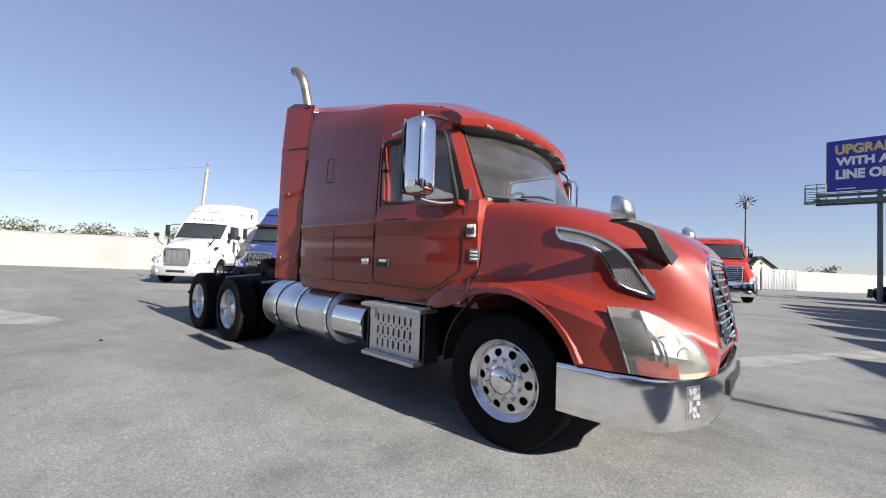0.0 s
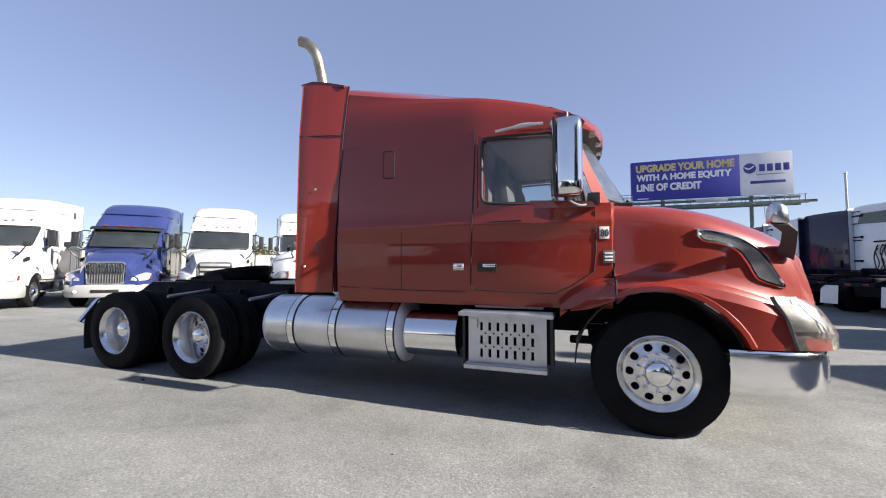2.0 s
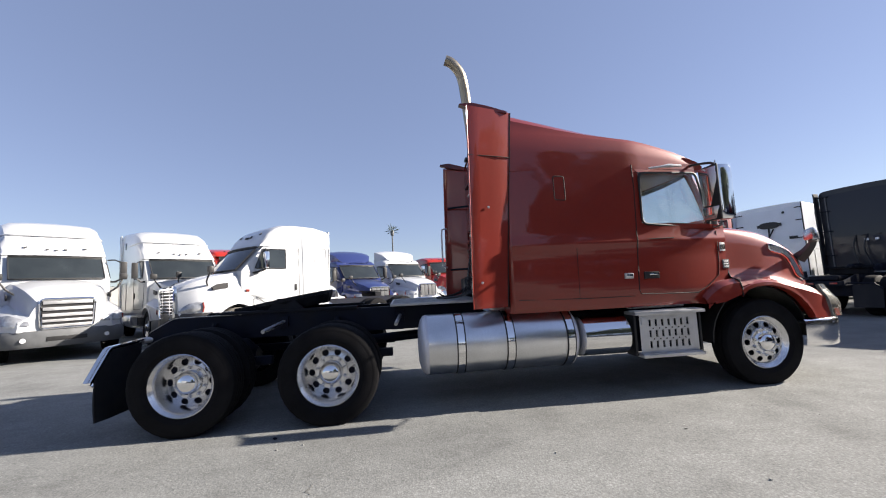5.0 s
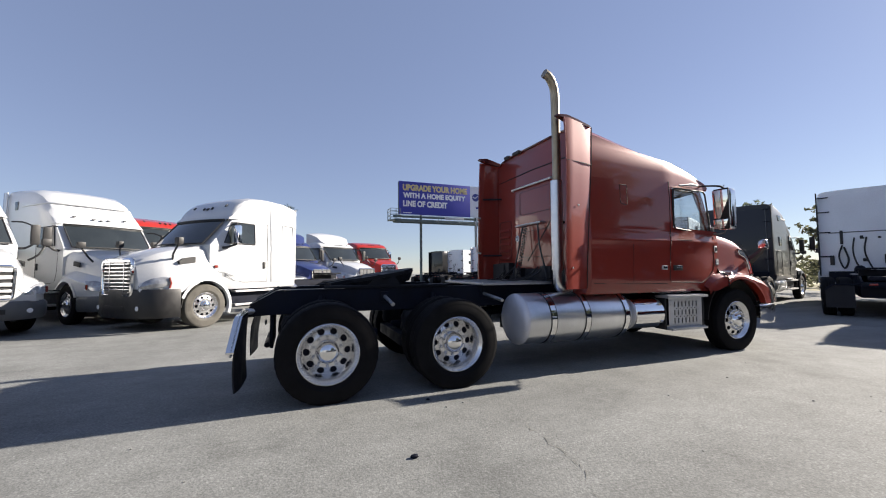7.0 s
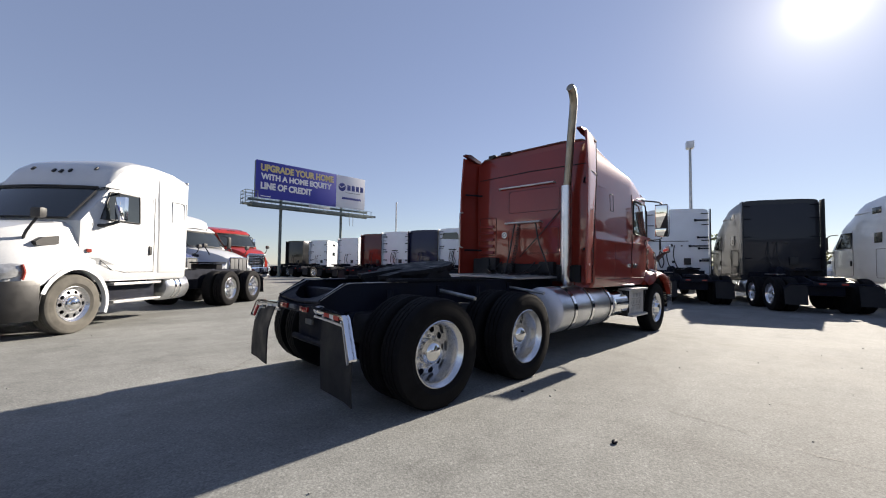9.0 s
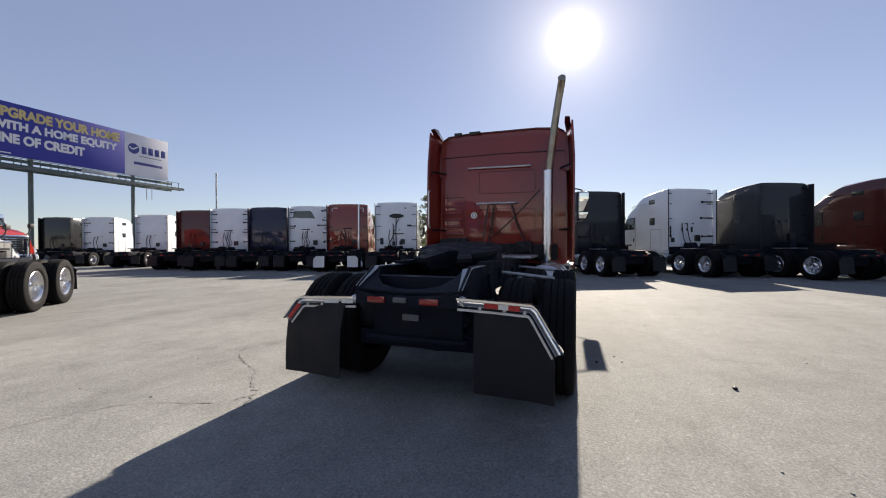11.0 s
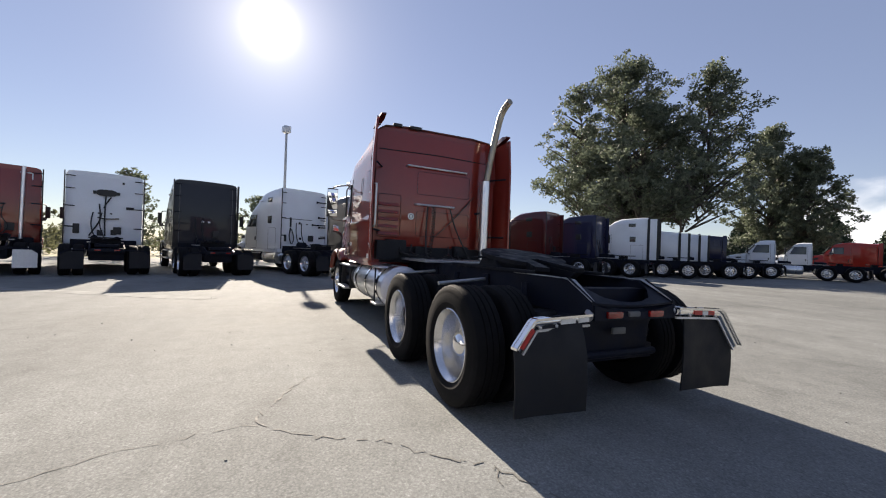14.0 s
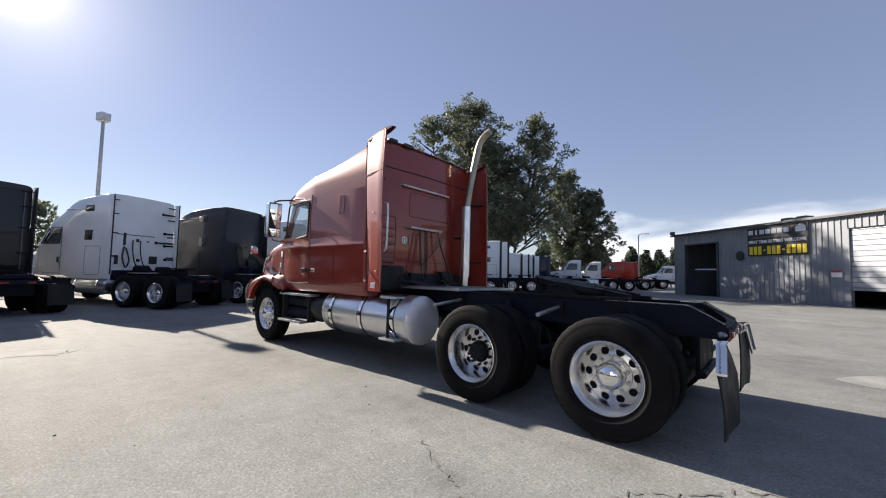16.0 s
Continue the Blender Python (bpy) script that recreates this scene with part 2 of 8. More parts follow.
M = {
    "red": paint("red_paint", (0.202, 0.0195, 0.0115), 0.42, 1.0, 0.08, 0.1),
    "red2": paint("bright_red_paint", (0.33, 0.020, 0.010)),
    "darkred": paint("dark_red_paint", (0.075, 0.008, 0.008)),
    "white": paint("white_paint", (0.51, 0.525, 0.54)),
    # brighter copy of the white: lifts trucks whose visible sides stand in shade
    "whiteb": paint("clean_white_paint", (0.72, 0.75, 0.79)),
    "blue": paint("blue_paint", (0.022, 0.034, 0.12)),
    "navy": paint("navy_paint", (0.010, 0.013, 0.045), 0.4, 0.6),
    "black": paint("black_paint", (0.012, 0.012, 0.014)),
    "charcoal": paint("charcoal_paint", (0.018, 0.020, 0.027), 0.4, 0.45),
    "drygrass": material("dry_grass_verge", (0.21, 0.19, 0.10), 0.95, vary=0.35, scale=0.4, bump=0.5, bump_scale=14, fine=0.25, fine_scale=6),
    "silver": paint("silver_paint", (0.27, 0.28, 0.28)),
    "bumperchrome": material("bumper_chrome", (0.90, 0.89, 0.88), 0.16, 1.0, vary=0.12, scale=5, bump=0.10, bump_scale=3.0),
    "clearlens": material("clear_lamp_lens", (0.88, 0.9, 0.92), 0.12, coat=0.3, vary=0.06, scale=40),
    "chrome": material("chrome", (0.80, 0.80, 0.80), 0.06, 1.0, vary=0.04, scale=6, bump=0.02, bump_scale=5),
    "alu": material("brushed_aluminium", (0.66, 0.67, 0.69), 0.30, 1.0, vary=0.10, scale=3, bump=0.05, bump_scale=40, fine=0.06, fine_scale=90),
    "rim": material("polished_wheel_aluminium", (0.66, 0.66, 0.67), 0.24, 0.96, vary=0.08, scale=5, fine=0.05, fine_scale=60),
    "tankend": material("matte_aluminium_head", (0.60, 0.60, 0.64), 0.42, 0.35, vary=0.06, scale=6, bump=0.03, bump_scale=40),
    "dullalu": material("dull_aluminium", (0.55, 0.55, 0.56), 0.45, 0.8, vary=0.15, scale=6, bump=0.05, bump_scale=60),
    "stack": material("heat_stained_steel", (0.33, 0.29, 0.23), 0.42, 0.9, vary=0.25, scale=5, bump=0.06, bump_scale=30),
    "rubber": material("tyre_rubber", (0.0075, 0.0075, 0.0085), 0.78, spec=0.10, vary=0.25, scale=6, bump=0.15, bump_scale=80, fine=0.15, fine_scale=120),
    "flap": material("flap_rubber", (0.010, 0.011, 0.014), 0.65, spec=0.3, vary=0.25, scale=5, bump=0.08, bump_scale=40),
    "chassis": material("black_chassis_paint", (0.007, 0.009, 0.017), 0.58, spec=0.13, vary=0.35, scale=5, bump=0.12, bump_scale=40),
    "grease": material("greased_steel", (0.012, 0.013, 0.017), 0.62, 0.0, spec=0.12, vary=0.4, scale=8, bump=0.2, bump_scale=30),
    "trim": material("black_plastic", (0.012, 0.012, 0.013), 0.5, vary=0.15, scale=9, bump=0.06, bump_scale=120),
    "greyplastic": material("grey_plastic", (0.10, 0.105, 0.11), 0.55, vary=0.12, scale=6, bump=0.05, bump_scale=90),
    "seam": material("dark_gap", (0.010, 0.004, 0.004), 0.8),
    "gasket": material("rubber_gasket", (0.012, 0.012, 0.013), 0.6),
    "glass": glass("window_glass", (0.88, 0.92, 0.93), dust=0.02),
    "wglass": glass("windscreen_glass", (0.90, 0.93, 0.93), dust=0.025),
    "darkglass": material("dark_cab_glass", (0.022, 0.027, 0.028), 0.05, spec=0.8, vary=0.2, scale=2),
    "mirror": material("mirror_glass", (0.85, 0.86, 0.87), 0.02, 1.0),
    "lens": glass("headlamp_lens", (0.96, 0.96, 0.93), 0.05, 0.045),
    "lampcream": material("yellowed_lens_rim", (0.34, 0.33, 0.28), 0.35, coat=0.4, vary=0.15, scale=9),
    "lampback": material("lamp_housing", (0.10, 0.10, 0.10), 0.32, 0.3, vary=0.25, scale=9, bump=0.25, bump_scale=14),
    "reflector": material("headlamp_reflector", (0.13, 0.13, 0.135), 0.45, 0.1, vary=0.4, scale=7, bump=0.35, bump_scale=10),
    "parklamp": material("clear_headlamp", (0.38, 0.39, 0.40), 0.15, 0.4, 0.8, vary=0.35, scale=9, bump=0.3, bump_scale=14),
    "dustyrubber": material("dusty_tyre_rubber", (0.10, 0.095, 0.085), 0.9, spec=0.1, vary=0.25, scale=5, bump=0.15, bump_scale=60),
    "facets": material("faceted_reflector", (0.50, 0.51, 0.52), 0.16, 1.0, vary=0.15, scale=20, bump=1.0, bump_scale=45),
    "amber": material("amber_lens", (0.22, 0.03, 0.02), 0.15, coat=0.6, vary=0.1, scale=30),
    "redlens": material("red_lens", (0.24, 0.010, 0.010), 0.18, coat=0.6, vary=0.1, scale=40),
    "whitelens": material("white_lens", (0.7, 0.72, 0.75), 0.15, coat=0.5, vary=0.1, scale=40),
    "seat": material("grey_seat_cloth", (0.06, 0.06, 0.065), 0.85, vary=0.2, scale=12, bump=0.1, bump_scale=90),
    "interior": material("grey_cab_lining", (0.16, 0.155, 0.15), 0.8, vary=0.15, scale=6),
    "sticker": material("white_sticker", (0.72, 0.72, 0.70), 0.4, vary=0.08, scale=30),
    "ink": material("black_print", (0.02, 0.02, 0.02), 0.5),
    "steel": material("galvanised_steel", (0.38, 0.39, 0.40), 0.45, 0.7, vary=0.2, scale=8, bump=0.05, bump_scale=40),
    "postgreen": material("painted_steel_post", (0.10, 0.13, 0.13), 0.5, 0.2, vary=0.2, scale=2, bump=0.05, bump_scale=20),
    "wood": material("weathered_pole_wood", (0.30, 0.26, 0.215), 0.85, vary=0.25, scale=3, bump=0.3, bump_scale=30),
    "bark": material("tree_bark", (0.065, 0.056, 0.048), 0.9, vary=0.35, scale=5, bump=0.6, bump_scale=14),
    "leaf": foliage("green_leaves", (0.120, 0.142, 0.095)),
    "conifer": material("dark_needles", (0.022, 0.040, 0.018), 0.7, vary=0.4, scale=0.6),
    "bush": foliage("dry_bush_leaves", (0.105, 0.108, 0.060)),
    "block": material("pale_block_wall", (0.290, 0.290, 0.280), 0.85, vary=0.12, scale=0.5, bump=0.15, bump_scale=20, fine=0.06, fine_scale=12),
    "shed": material("grey_ribbed_steel", (0.20, 0.215, 0.24), 0.5, 0.15, vary=0.15, scale=0.7, bump=0.03, bump_scale=12, fine=0.06, fine_scale=9),
    # near-black colour stands in for the unlit depth of the shed and holes
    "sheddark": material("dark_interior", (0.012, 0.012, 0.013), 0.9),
    "shedtrim": material("dark_fascia", (0.05, 0.055, 0.065), 0.5, vary=0.1, scale=2),
    # white door dimmed in its base colour for the tree's shade on it
    "rolldoor": material("white_roll_door", (0.30, 0.32, 0.36), 0.5, vary=0.08, scale=1.5),
    "roofgrey": material("shingle_roof", (0.06, 0.055, 0.055), 0.9, vary=0.2, scale=4, bump=0.3, bump_scale=20),
    "stucco": material("tan_stucco", (0.45, 0.40, 0.33), 0.9, vary=0.1, scale=2, bump=0.2, bump_scale=40),
    "bbblue": material("billboard_blue", (0.028, 0.035, 0.30), 0.55, vary=0.03, scale=0.7),
    "bbwhite": material("billboard_white", (0.60, 0.62, 0.70), 0.55, vary=0.03, scale=0.7),
    "bbtext": material("billboard_white_print", (0.75, 0.77, 0.78), 0.55),
    "bbgold": material("billboard_gold_print", (0.60, 0.50, 0.22), 0.55),
    "bblogo": material("billboard_logo_blue", (0.03, 0.045, 0.22), 0.55),
    "yellow": material("sign_yellow", (0.80, 0.58, 0.04), 0.5),
    "signblack": material("sign_black", (0.018, 0.018, 0.020), 0.45, vary=0.1, scale=3),
    "redtape": material("red_reflective_tape", (0.45, 0.02, 0.018), 0.35, vary=0.15, scale=30),
}
M["red"].node_tree.nodes["Principled BSDF"].inputs["Coat IOR"].default_value = 1.50
M["clearlens"].node_tree.nodes["Principled BSDF"].inputs["Transmission Weight"].default_value = 0.85


def asphalt():
    """Worn grey asphalt: aggregate speckle, broad stains, tyre-polished streaks, hairline cracks."""
    m = bpy.data.materials.new("worn_asphalt")
    m.use_nodes = True
    nt = m.node_tree
    b = nt.nodes["Principled BSDF"]
    geo = nt.nodes.new("ShaderNodeNewGeometry")

    def noise_tex(scale, detail, rough=0.55, vec=None):
        n = nt.nodes.new("ShaderNodeTexNoise")
        n.inputs["Scale"].default_value, n.inputs["Detail"].default_value, n.inputs["Roughness"].default_value = scale, detail, rough
        nt.links.new(vec or geo.outputs["Position"], n.inputs["Vector"])
        return n

    def ramp(src, stops):
        r = nt.nodes.new("ShaderNodeValToRGB")
        while len(r.color_ramp.elements) < len(stops):
            r.color_ramp.elements.new(0.5)
        for e, (p, c) in zip(r.color_ramp.elements, stops):
            e.position, e.color = p, (c, c, c, 1)
        nt.links.new(src, r.inputs[0])
        return r.outputs[0]

    def mult(a, c):
        x = nt.nodes.new("ShaderNodeMix")
        x.data_type, x.blend_type = "RGBA", "MULTIPLY"
        x.inputs["Factor"].default_value = 1
        nt.links.new(a, x.inputs["A"])
        nt.links.new(c, x.inputs["B"])
        return x.outputs["Result"]

    base = nt.nodes.new("ShaderNodeRGB")
    base.outputs[0].default_value = (0.207, 0.213, 0.207, 1)
    broad = noise_tex(0.16, 5)
    stain = noise_tex(0.9, 6, 0.65)
    grain = noise_tex(55, 3, 0.7)
    speck = nt.nodes.new("ShaderNodeTexVoronoi")
    speck.inputs["Scale"].default_value = 75
    nt.links.new(geo.outputs["Position"], speck.inputs["Vector"])
    chips = nt.nodes.new("ShaderNodeTexVoronoi")
    chips.inputs["Scale"].default_value = 60
    nt.links.new(geo.outputs["Position"], chips.inputs["Vector"])
    tone = nt.nodes.new("ShaderNodeSeparateColor")
    nt.links.new(chips.outputs["Color"], tone.inputs[0])
    blotch = noise_tex(3.4, 5, 0.7)
    mapping = nt.nodes.new("ShaderNodeMapping")
    mapping.inputs["Scale"].default_value = (0.12, 1.4, 1)
    mapping.inputs["Rotation"].default_value = (0, 0, 0.5)
    nt.links.new(geo.outputs["Position"], mapping.inputs["Vector"])
    streak = noise_tex(0.8, 4, 0.6, mapping.outputs[0])
    col = mult(base.outputs[0], ramp(broad.outputs["Fac"], [(0.30, 0.80), (0.55, 1.0), (0.75, 1.22)]))
    col = mult(col, ramp(stain.outputs["Fac"], [(0.28, 0.72), (0.45, 0.97), (0.70, 1.12)]))
    col = mult(col, ramp(streak.outputs["Fac"], [(0.30, 0.86), (0.55, 1.0), (0.8, 1.14)]))
    col = mult(col, ramp(grain.outputs["Fac"], [(0.25, 0.72), (0.5, 1.0), (0.78, 1.35)]))
    col = mult(col, ramp(speck.outputs["Distance"], [(0.0, 1.22), (0.25, 1.0), (0.8, 0.82)]))
    col = mult(col, ramp(tone.outputs[0], [(0.0, 0.88), (0.5, 1.0), (0.9, 1.03), (1.0, 1.20)]))
    col = mult(col, ramp(blotch.outputs["Fac"], [(0.30, 0.86), (0.5, 1.0), (0.72, 1.10)]))
    nt.links.new(col, b.inputs["Base Color"])
    rg = nt.nodes.new("ShaderNodeMapRange")
    rg.inputs["To Min"].default_value, rg.inputs["To Max"].default_value = 0.78, 0.96
    nt.links.new(stain.outputs["Fac"], rg.inputs["Value"])
    nt.links.new(rg.outputs[0], b.inputs["Roughness"])
    b.inputs["Specular IOR Level"].default_value = 0.16
    add = nt.nodes.new("ShaderNodeMath")
    add.operation = "ADD"
    nt.links.new(grain.outputs["Fac"], add.inputs[0])
    nt.links.new(speck.outputs["Distance"], add.inputs[1])
    lift = nt.nodes.new("ShaderNodeMath")
    lift.operation = "ADD"
    nt.links.new(add.outputs[0], lift.inputs[0])
    tone_low = nt.nodes.new("ShaderNodeMath")
    tone_low.operation, tone_low.inputs[1].default_value = "MULTIPLY", 0.5
    nt.links.new(tone.outputs[1], tone_low.inputs[0])
    nt.links.new(tone_low.outputs[0], lift.inputs[1])
    bp = nt.nodes.new("ShaderNodeBump")
    bp.inputs["Strength"].default_value, bp.inputs["Distance"].default_value = 0.20, 0.006
    nt.links.new(lift.outputs[0], bp.inputs["Height"])
    nt.links.new(bp.outputs[0], b.inputs["Normal"])
    return m


M["asphalt"] = asphalt()
M["crack"] = material("crack_dirt", (0.125, 0.122, 0.112), 0.95, vary=0.3, scale=20)
M["patch"] = material("pale_concrete_patch", (0.238, 0.242, 0.232), 0.92, spec=0.12, vary=0.2, scale=2, bump=0.3, bump_scale=60, fine=0.15, fine_scale=50)


# ---- mesh helpers ----
def part(name, bm, mat, parent=None, label="", sharp=38, at=None):
    """Links a bmesh as one mesh object under a thing or a part."""
    bmesh.ops.recalc_face_normals(bm, faces=bm.faces[:])
    me = bpy.data.meshes.new(name)
    bm.to_mesh(me)
    bm.free()
    me.materials.append(M[mat])
    me.shade_smooth()
    me.set_sharp_from_angle(angle=radians(sharp))
    ob = new(name, me)
    if at is not None:
        ob.matrix_basis = at
    if parent:
        ob.parent = parent
    if label:
        ob["label"] = label
    return ob


def thing(name, label, category, m=None, group="", kind=""):
    ob = new(name)
    ob.empty_display_size = 0.2
    if m is not None:
        ob.matrix_basis = m
    return tagged(ob, label, category, group, kind)


def box(bm, c, s, bevel=0.0, turn=None):
    """A box with centre c and size s, with bevelled edges."""
    m = Matrix.Translation(c) @ (turn.to_4x4() if turn is not None else Matrix.Identity(4)) @ Matrix.Diagonal((*s, 1))
    made = bmesh.ops.create_cube(bm, size=1, matrix=m)["verts"]
    if bevel:
        edges = list({e for v in made for e in v.link_edges})
        bmesh.ops.bevel(bm, geom=edges, offset=min(bevel, min(s) * 0.45), segments=2, affect="EDGES", profile=0.7)
    return bm


def loft(bm, rings, caps=(True, True), closed=True):
    rows = [[bm.verts.new(p) for p in ring] for ring in rings]
    n = len(rows[0])
    for a, b in zip(rows, rows[1:]):
        for i in range(n if closed else n - 1):
            j = (i + 1) % n
            bm.faces.new((a[i], a[j], b[j], b[i]))
    if caps[0]:
        bm.faces.new(rows[0][::-1])
    if caps[1]:
        bm.faces.new(rows[-1])
    return bm


def lathe(bm, profile, centre=(0, 0, 0), axis="y", seg=40, flip=1, caps=None):
    """Turns a profile of (radius, along) about an axis through centre."""
    rings = []
    for r, a in profile:
        ring = []
        for i in range(seg):
            t = 2 * math.pi * i / seg
            u, v = r * math.cos(t), r * math.sin(t)
            p = {"y": (u, a * flip, v), "x": (a * flip, u, v), "z": (u, v, a * flip)}[axis]
            ring.append((p[0] + centre[0], p[1] + centre[1], p[2] + centre[2]))
        rings.append(ring)
    return loft(bm, rings, caps or (True, True))


def spline(points, n=6):
    """Catmull-Rom through the points."""
    P = [Vector(p) for p in points]
    P = [2 * P[0] - P[1]] + P + [2 * P[-1] - P[-2]]
    out = []
    for i in range(1, len(P) - 2):
        a, b, c, d = P[i - 1:i + 3]
        for k in range(n):
            t = k / n
            out.append(0.5 * ((2 * b) + (c - a) * t + (2 * a - 5 * b + 4 * c - d) * t * t + (3 * b - a - 3 * c + d) * t ** 3))
    out.append(P[-2])
    return out


def tube(bm, points, r, seg=10, smooth=0, closed=False):
    pts = spline(points, smooth) if smooth else [Vector(p) for p in points]
    rad = r if isinstance(r, (list, tuple)) else [r] * len(pts)
    if len(rad) != len(pts):
        rad = [rad[min(len(rad) - 1, int(i * len(rad) / len(pts)))] for i in range(len(pts))]
    up = Vector((0.13, 0.29, 0.95)).normalized()
    rings = []
    for i, p in enumerate(pts):
        if closed:
            d = (pts[(i + 1) % len(pts)] - pts[i - 1]).normalized()
        else:
            d = (pts[min(i + 1, len(pts) - 1)] - pts[max(i - 1, 0)]).normalized()
        side = d.cross(up)
        if side.length < 0.15:
            side = d.cross(Vector((1, 0, 0)))
        side.normalize()
        top = side.cross(d)
        up = top if abs(top.dot(up)) > 0.2 else up
        rings.append([p + rad[i] * (math.cos(2 * math.pi * k / seg) * side + math.sin(2 * math.pi * k / seg) * top) for k in range(seg)])
    if closed:
        rings.append(rings[0])
        loft(bm, rings, (False, False))
        bmesh.ops.remove_doubles(bm, verts=bm.verts[:], dist=1e-6)
        return bm
    return loft(bm, rings)


def prism(bm, outline, axis, a, b):
    """A flat outline, drawn in the two other axes in their order, given depth from a to b along axis."""
    put = {"x": lambda p, t: (t, p[0], p[1]), "y": lambda p, t: (p[0], t, p[1]), "z": lambda p, t: (p[0], p[1], t)}[axis]
    return loft(bm, [[put(p, a) for p in outline], [put(p, b) for p in outline]])


def rounded(points, r, n=4):
    """A closed outline with rounded corners."""
    out, P = [], [Vector((*p, 0)) for p in points]
    for i, p in enumerate(P):
        a, b = (P[i - 1] - p), (P[(i + 1) % len(P)] - p)
        k = min(r, a.length * 0.45, b.length * 0.45)
        s, e = p + a.normalized() * k, p + b.normalized() * k
        for j in range(n + 1):
            t = j / n
            q = s * (1 - t) ** 2 + p * 2 * t * (1 - t) + e * t * t
            out.append((q.x, q.y))
    return out


def patch(bm, grid, thick, way):
    """A curved plate from a grid of points, thickened along way."""
    w = Vector(way) * thick
    front = [[bm.verts.new(p) for p in row] for row in grid]
    back = [[bm.verts.new(Vector(p) - w) for p in row] for row in grid]
    R, C = len(grid), len(grid[0])
    for i in range(R - 1):
        for j in range(C - 1):
            bm.faces.new((front[i][j], front[i][j + 1], front[i + 1][j + 1], front[i + 1][j]))
            bm.faces.new((back[i][j], back[i + 1][j], back[i + 1][j + 1], back[i][j + 1]))
    rim = [(0, j) for j in range(C)] + [(i, C - 1) for i in range(1, R)] + [(R - 1, j) for j in range(C - 2, -1, -1)] + [(i, 0) for i in range(R - 2, 0, -1)]
    for k in range(len(rim)):
        a, b = rim[k], rim[(k + 1) % len(rim)]
        bm.faces.new((front[a[0]][a[1]], back[a[0]][a[1]], back[b[0]][b[1]], front[b[0]][b[1]]))
    return bm


def lerp(table, x):
    """Piecewise-linear value from a table of (x, value) rows."""
    for (x0, v0), (x1, v1) in zip(table, table[1:]):
        if x <= x1:
            t = max(0.0, (x - x0) / (x1 - x0))
            return v0 + (v1 - v0) * t
    return table[-1][1]


def glide(table, x):
    """A smooth value from a table of (x, value) rows."""
    if x <= table[0][0] or x >= table[-1][0]:
        return lerp(table, x)
    i = max(k for k in range(len(table) - 1) if table[k][0] <= x)

    def slope(k):
        a, b = table[max(k - 1, 0)], table[min(k + 1, len(table) - 1)]
        return (b[1] - a[1]) / (b[0] - a[0])
    (x0, v0), (x1, v1) = table[i], table[i + 1]
    h = x1 - x0
    t = (x - x0) / h
    return v0 * (2 * t ** 3 - 3 * t * t + 1) + slope(i) * h * (t ** 3 - 2 * t * t + t) + v1 * (3 * t * t - 2 * t ** 3) + slope(i + 1) * h * (t ** 3 - t * t)


def lettering(name, body, size, mat, parent, m, wide=1.0, depth=0.004, align="LEFT", fat=0.0):
    """Words in the built-in font, as a mesh."""
    cu = bpy.data.curves.new(name, "FONT")
    cu.body, cu.size, cu.extrude, cu.align_x, cu.offset = body, size, depth, align, fat
    tmp = new("words", cu)
    me = bpy.data.meshes.new_from_object(tmp.evaluated_get(bpy.context.evaluated_depsgraph_get()))
    bpy.data.objects.remove(tmp)
    bpy.data.curves.remove(cu)
    me.materials.clear()
    me.materials.append(M[mat])
    ob = new(name, me)
    ob.matrix_basis = m @ Matrix.Diagonal((wide, 1, 1, 1))
    ob.parent = parent
    return ob


B = bmesh.new


# ---- wheels ----
def tyre_mesh(bm, radius, width, seg=56, lugs=0.0):
    h = width / 2
    prof = [(0.29, -h * 0.78), (0.315, -h * 0.92), (0.40, -h), (0.44, -h * 0.985), (radius - 0.034, -h * 0.95), (radius - 0.012, -h * 0.86)]
    for a in (-0.62, -0.24, 0.14, 0.52):
        prof += [(radius, h * (a - 0.16)), (radius, h * (a + 0.13)), (radius - 0.014, h * (a + 0.15)), (radius - 0.014, h * (a + 0.20))]
    prof = prof[:-2] + [(radius - 0.012, h * 0.86), (radius - 0.034, h * 0.95), (0.44, h * 0.985), (0.43, h * 0.985), (0.425, h * 1.0), (0.35, h), (0.345, h * 0.975), (0.315, h * 0.92), (0.29, h * 0.78)]
    rings = []
    for r, a in prof:
        ring = []
        for i in range(seg):
            t = 2 * math.pi * i / seg
            rr = r - (lugs if (i % 2 and r > radius - 0.013) else 0)
            ring.append((rr * math.cos(t), a, rr * math.sin(t)))
        rings.append(ring)
    return loft(bm, rings, (False, False))


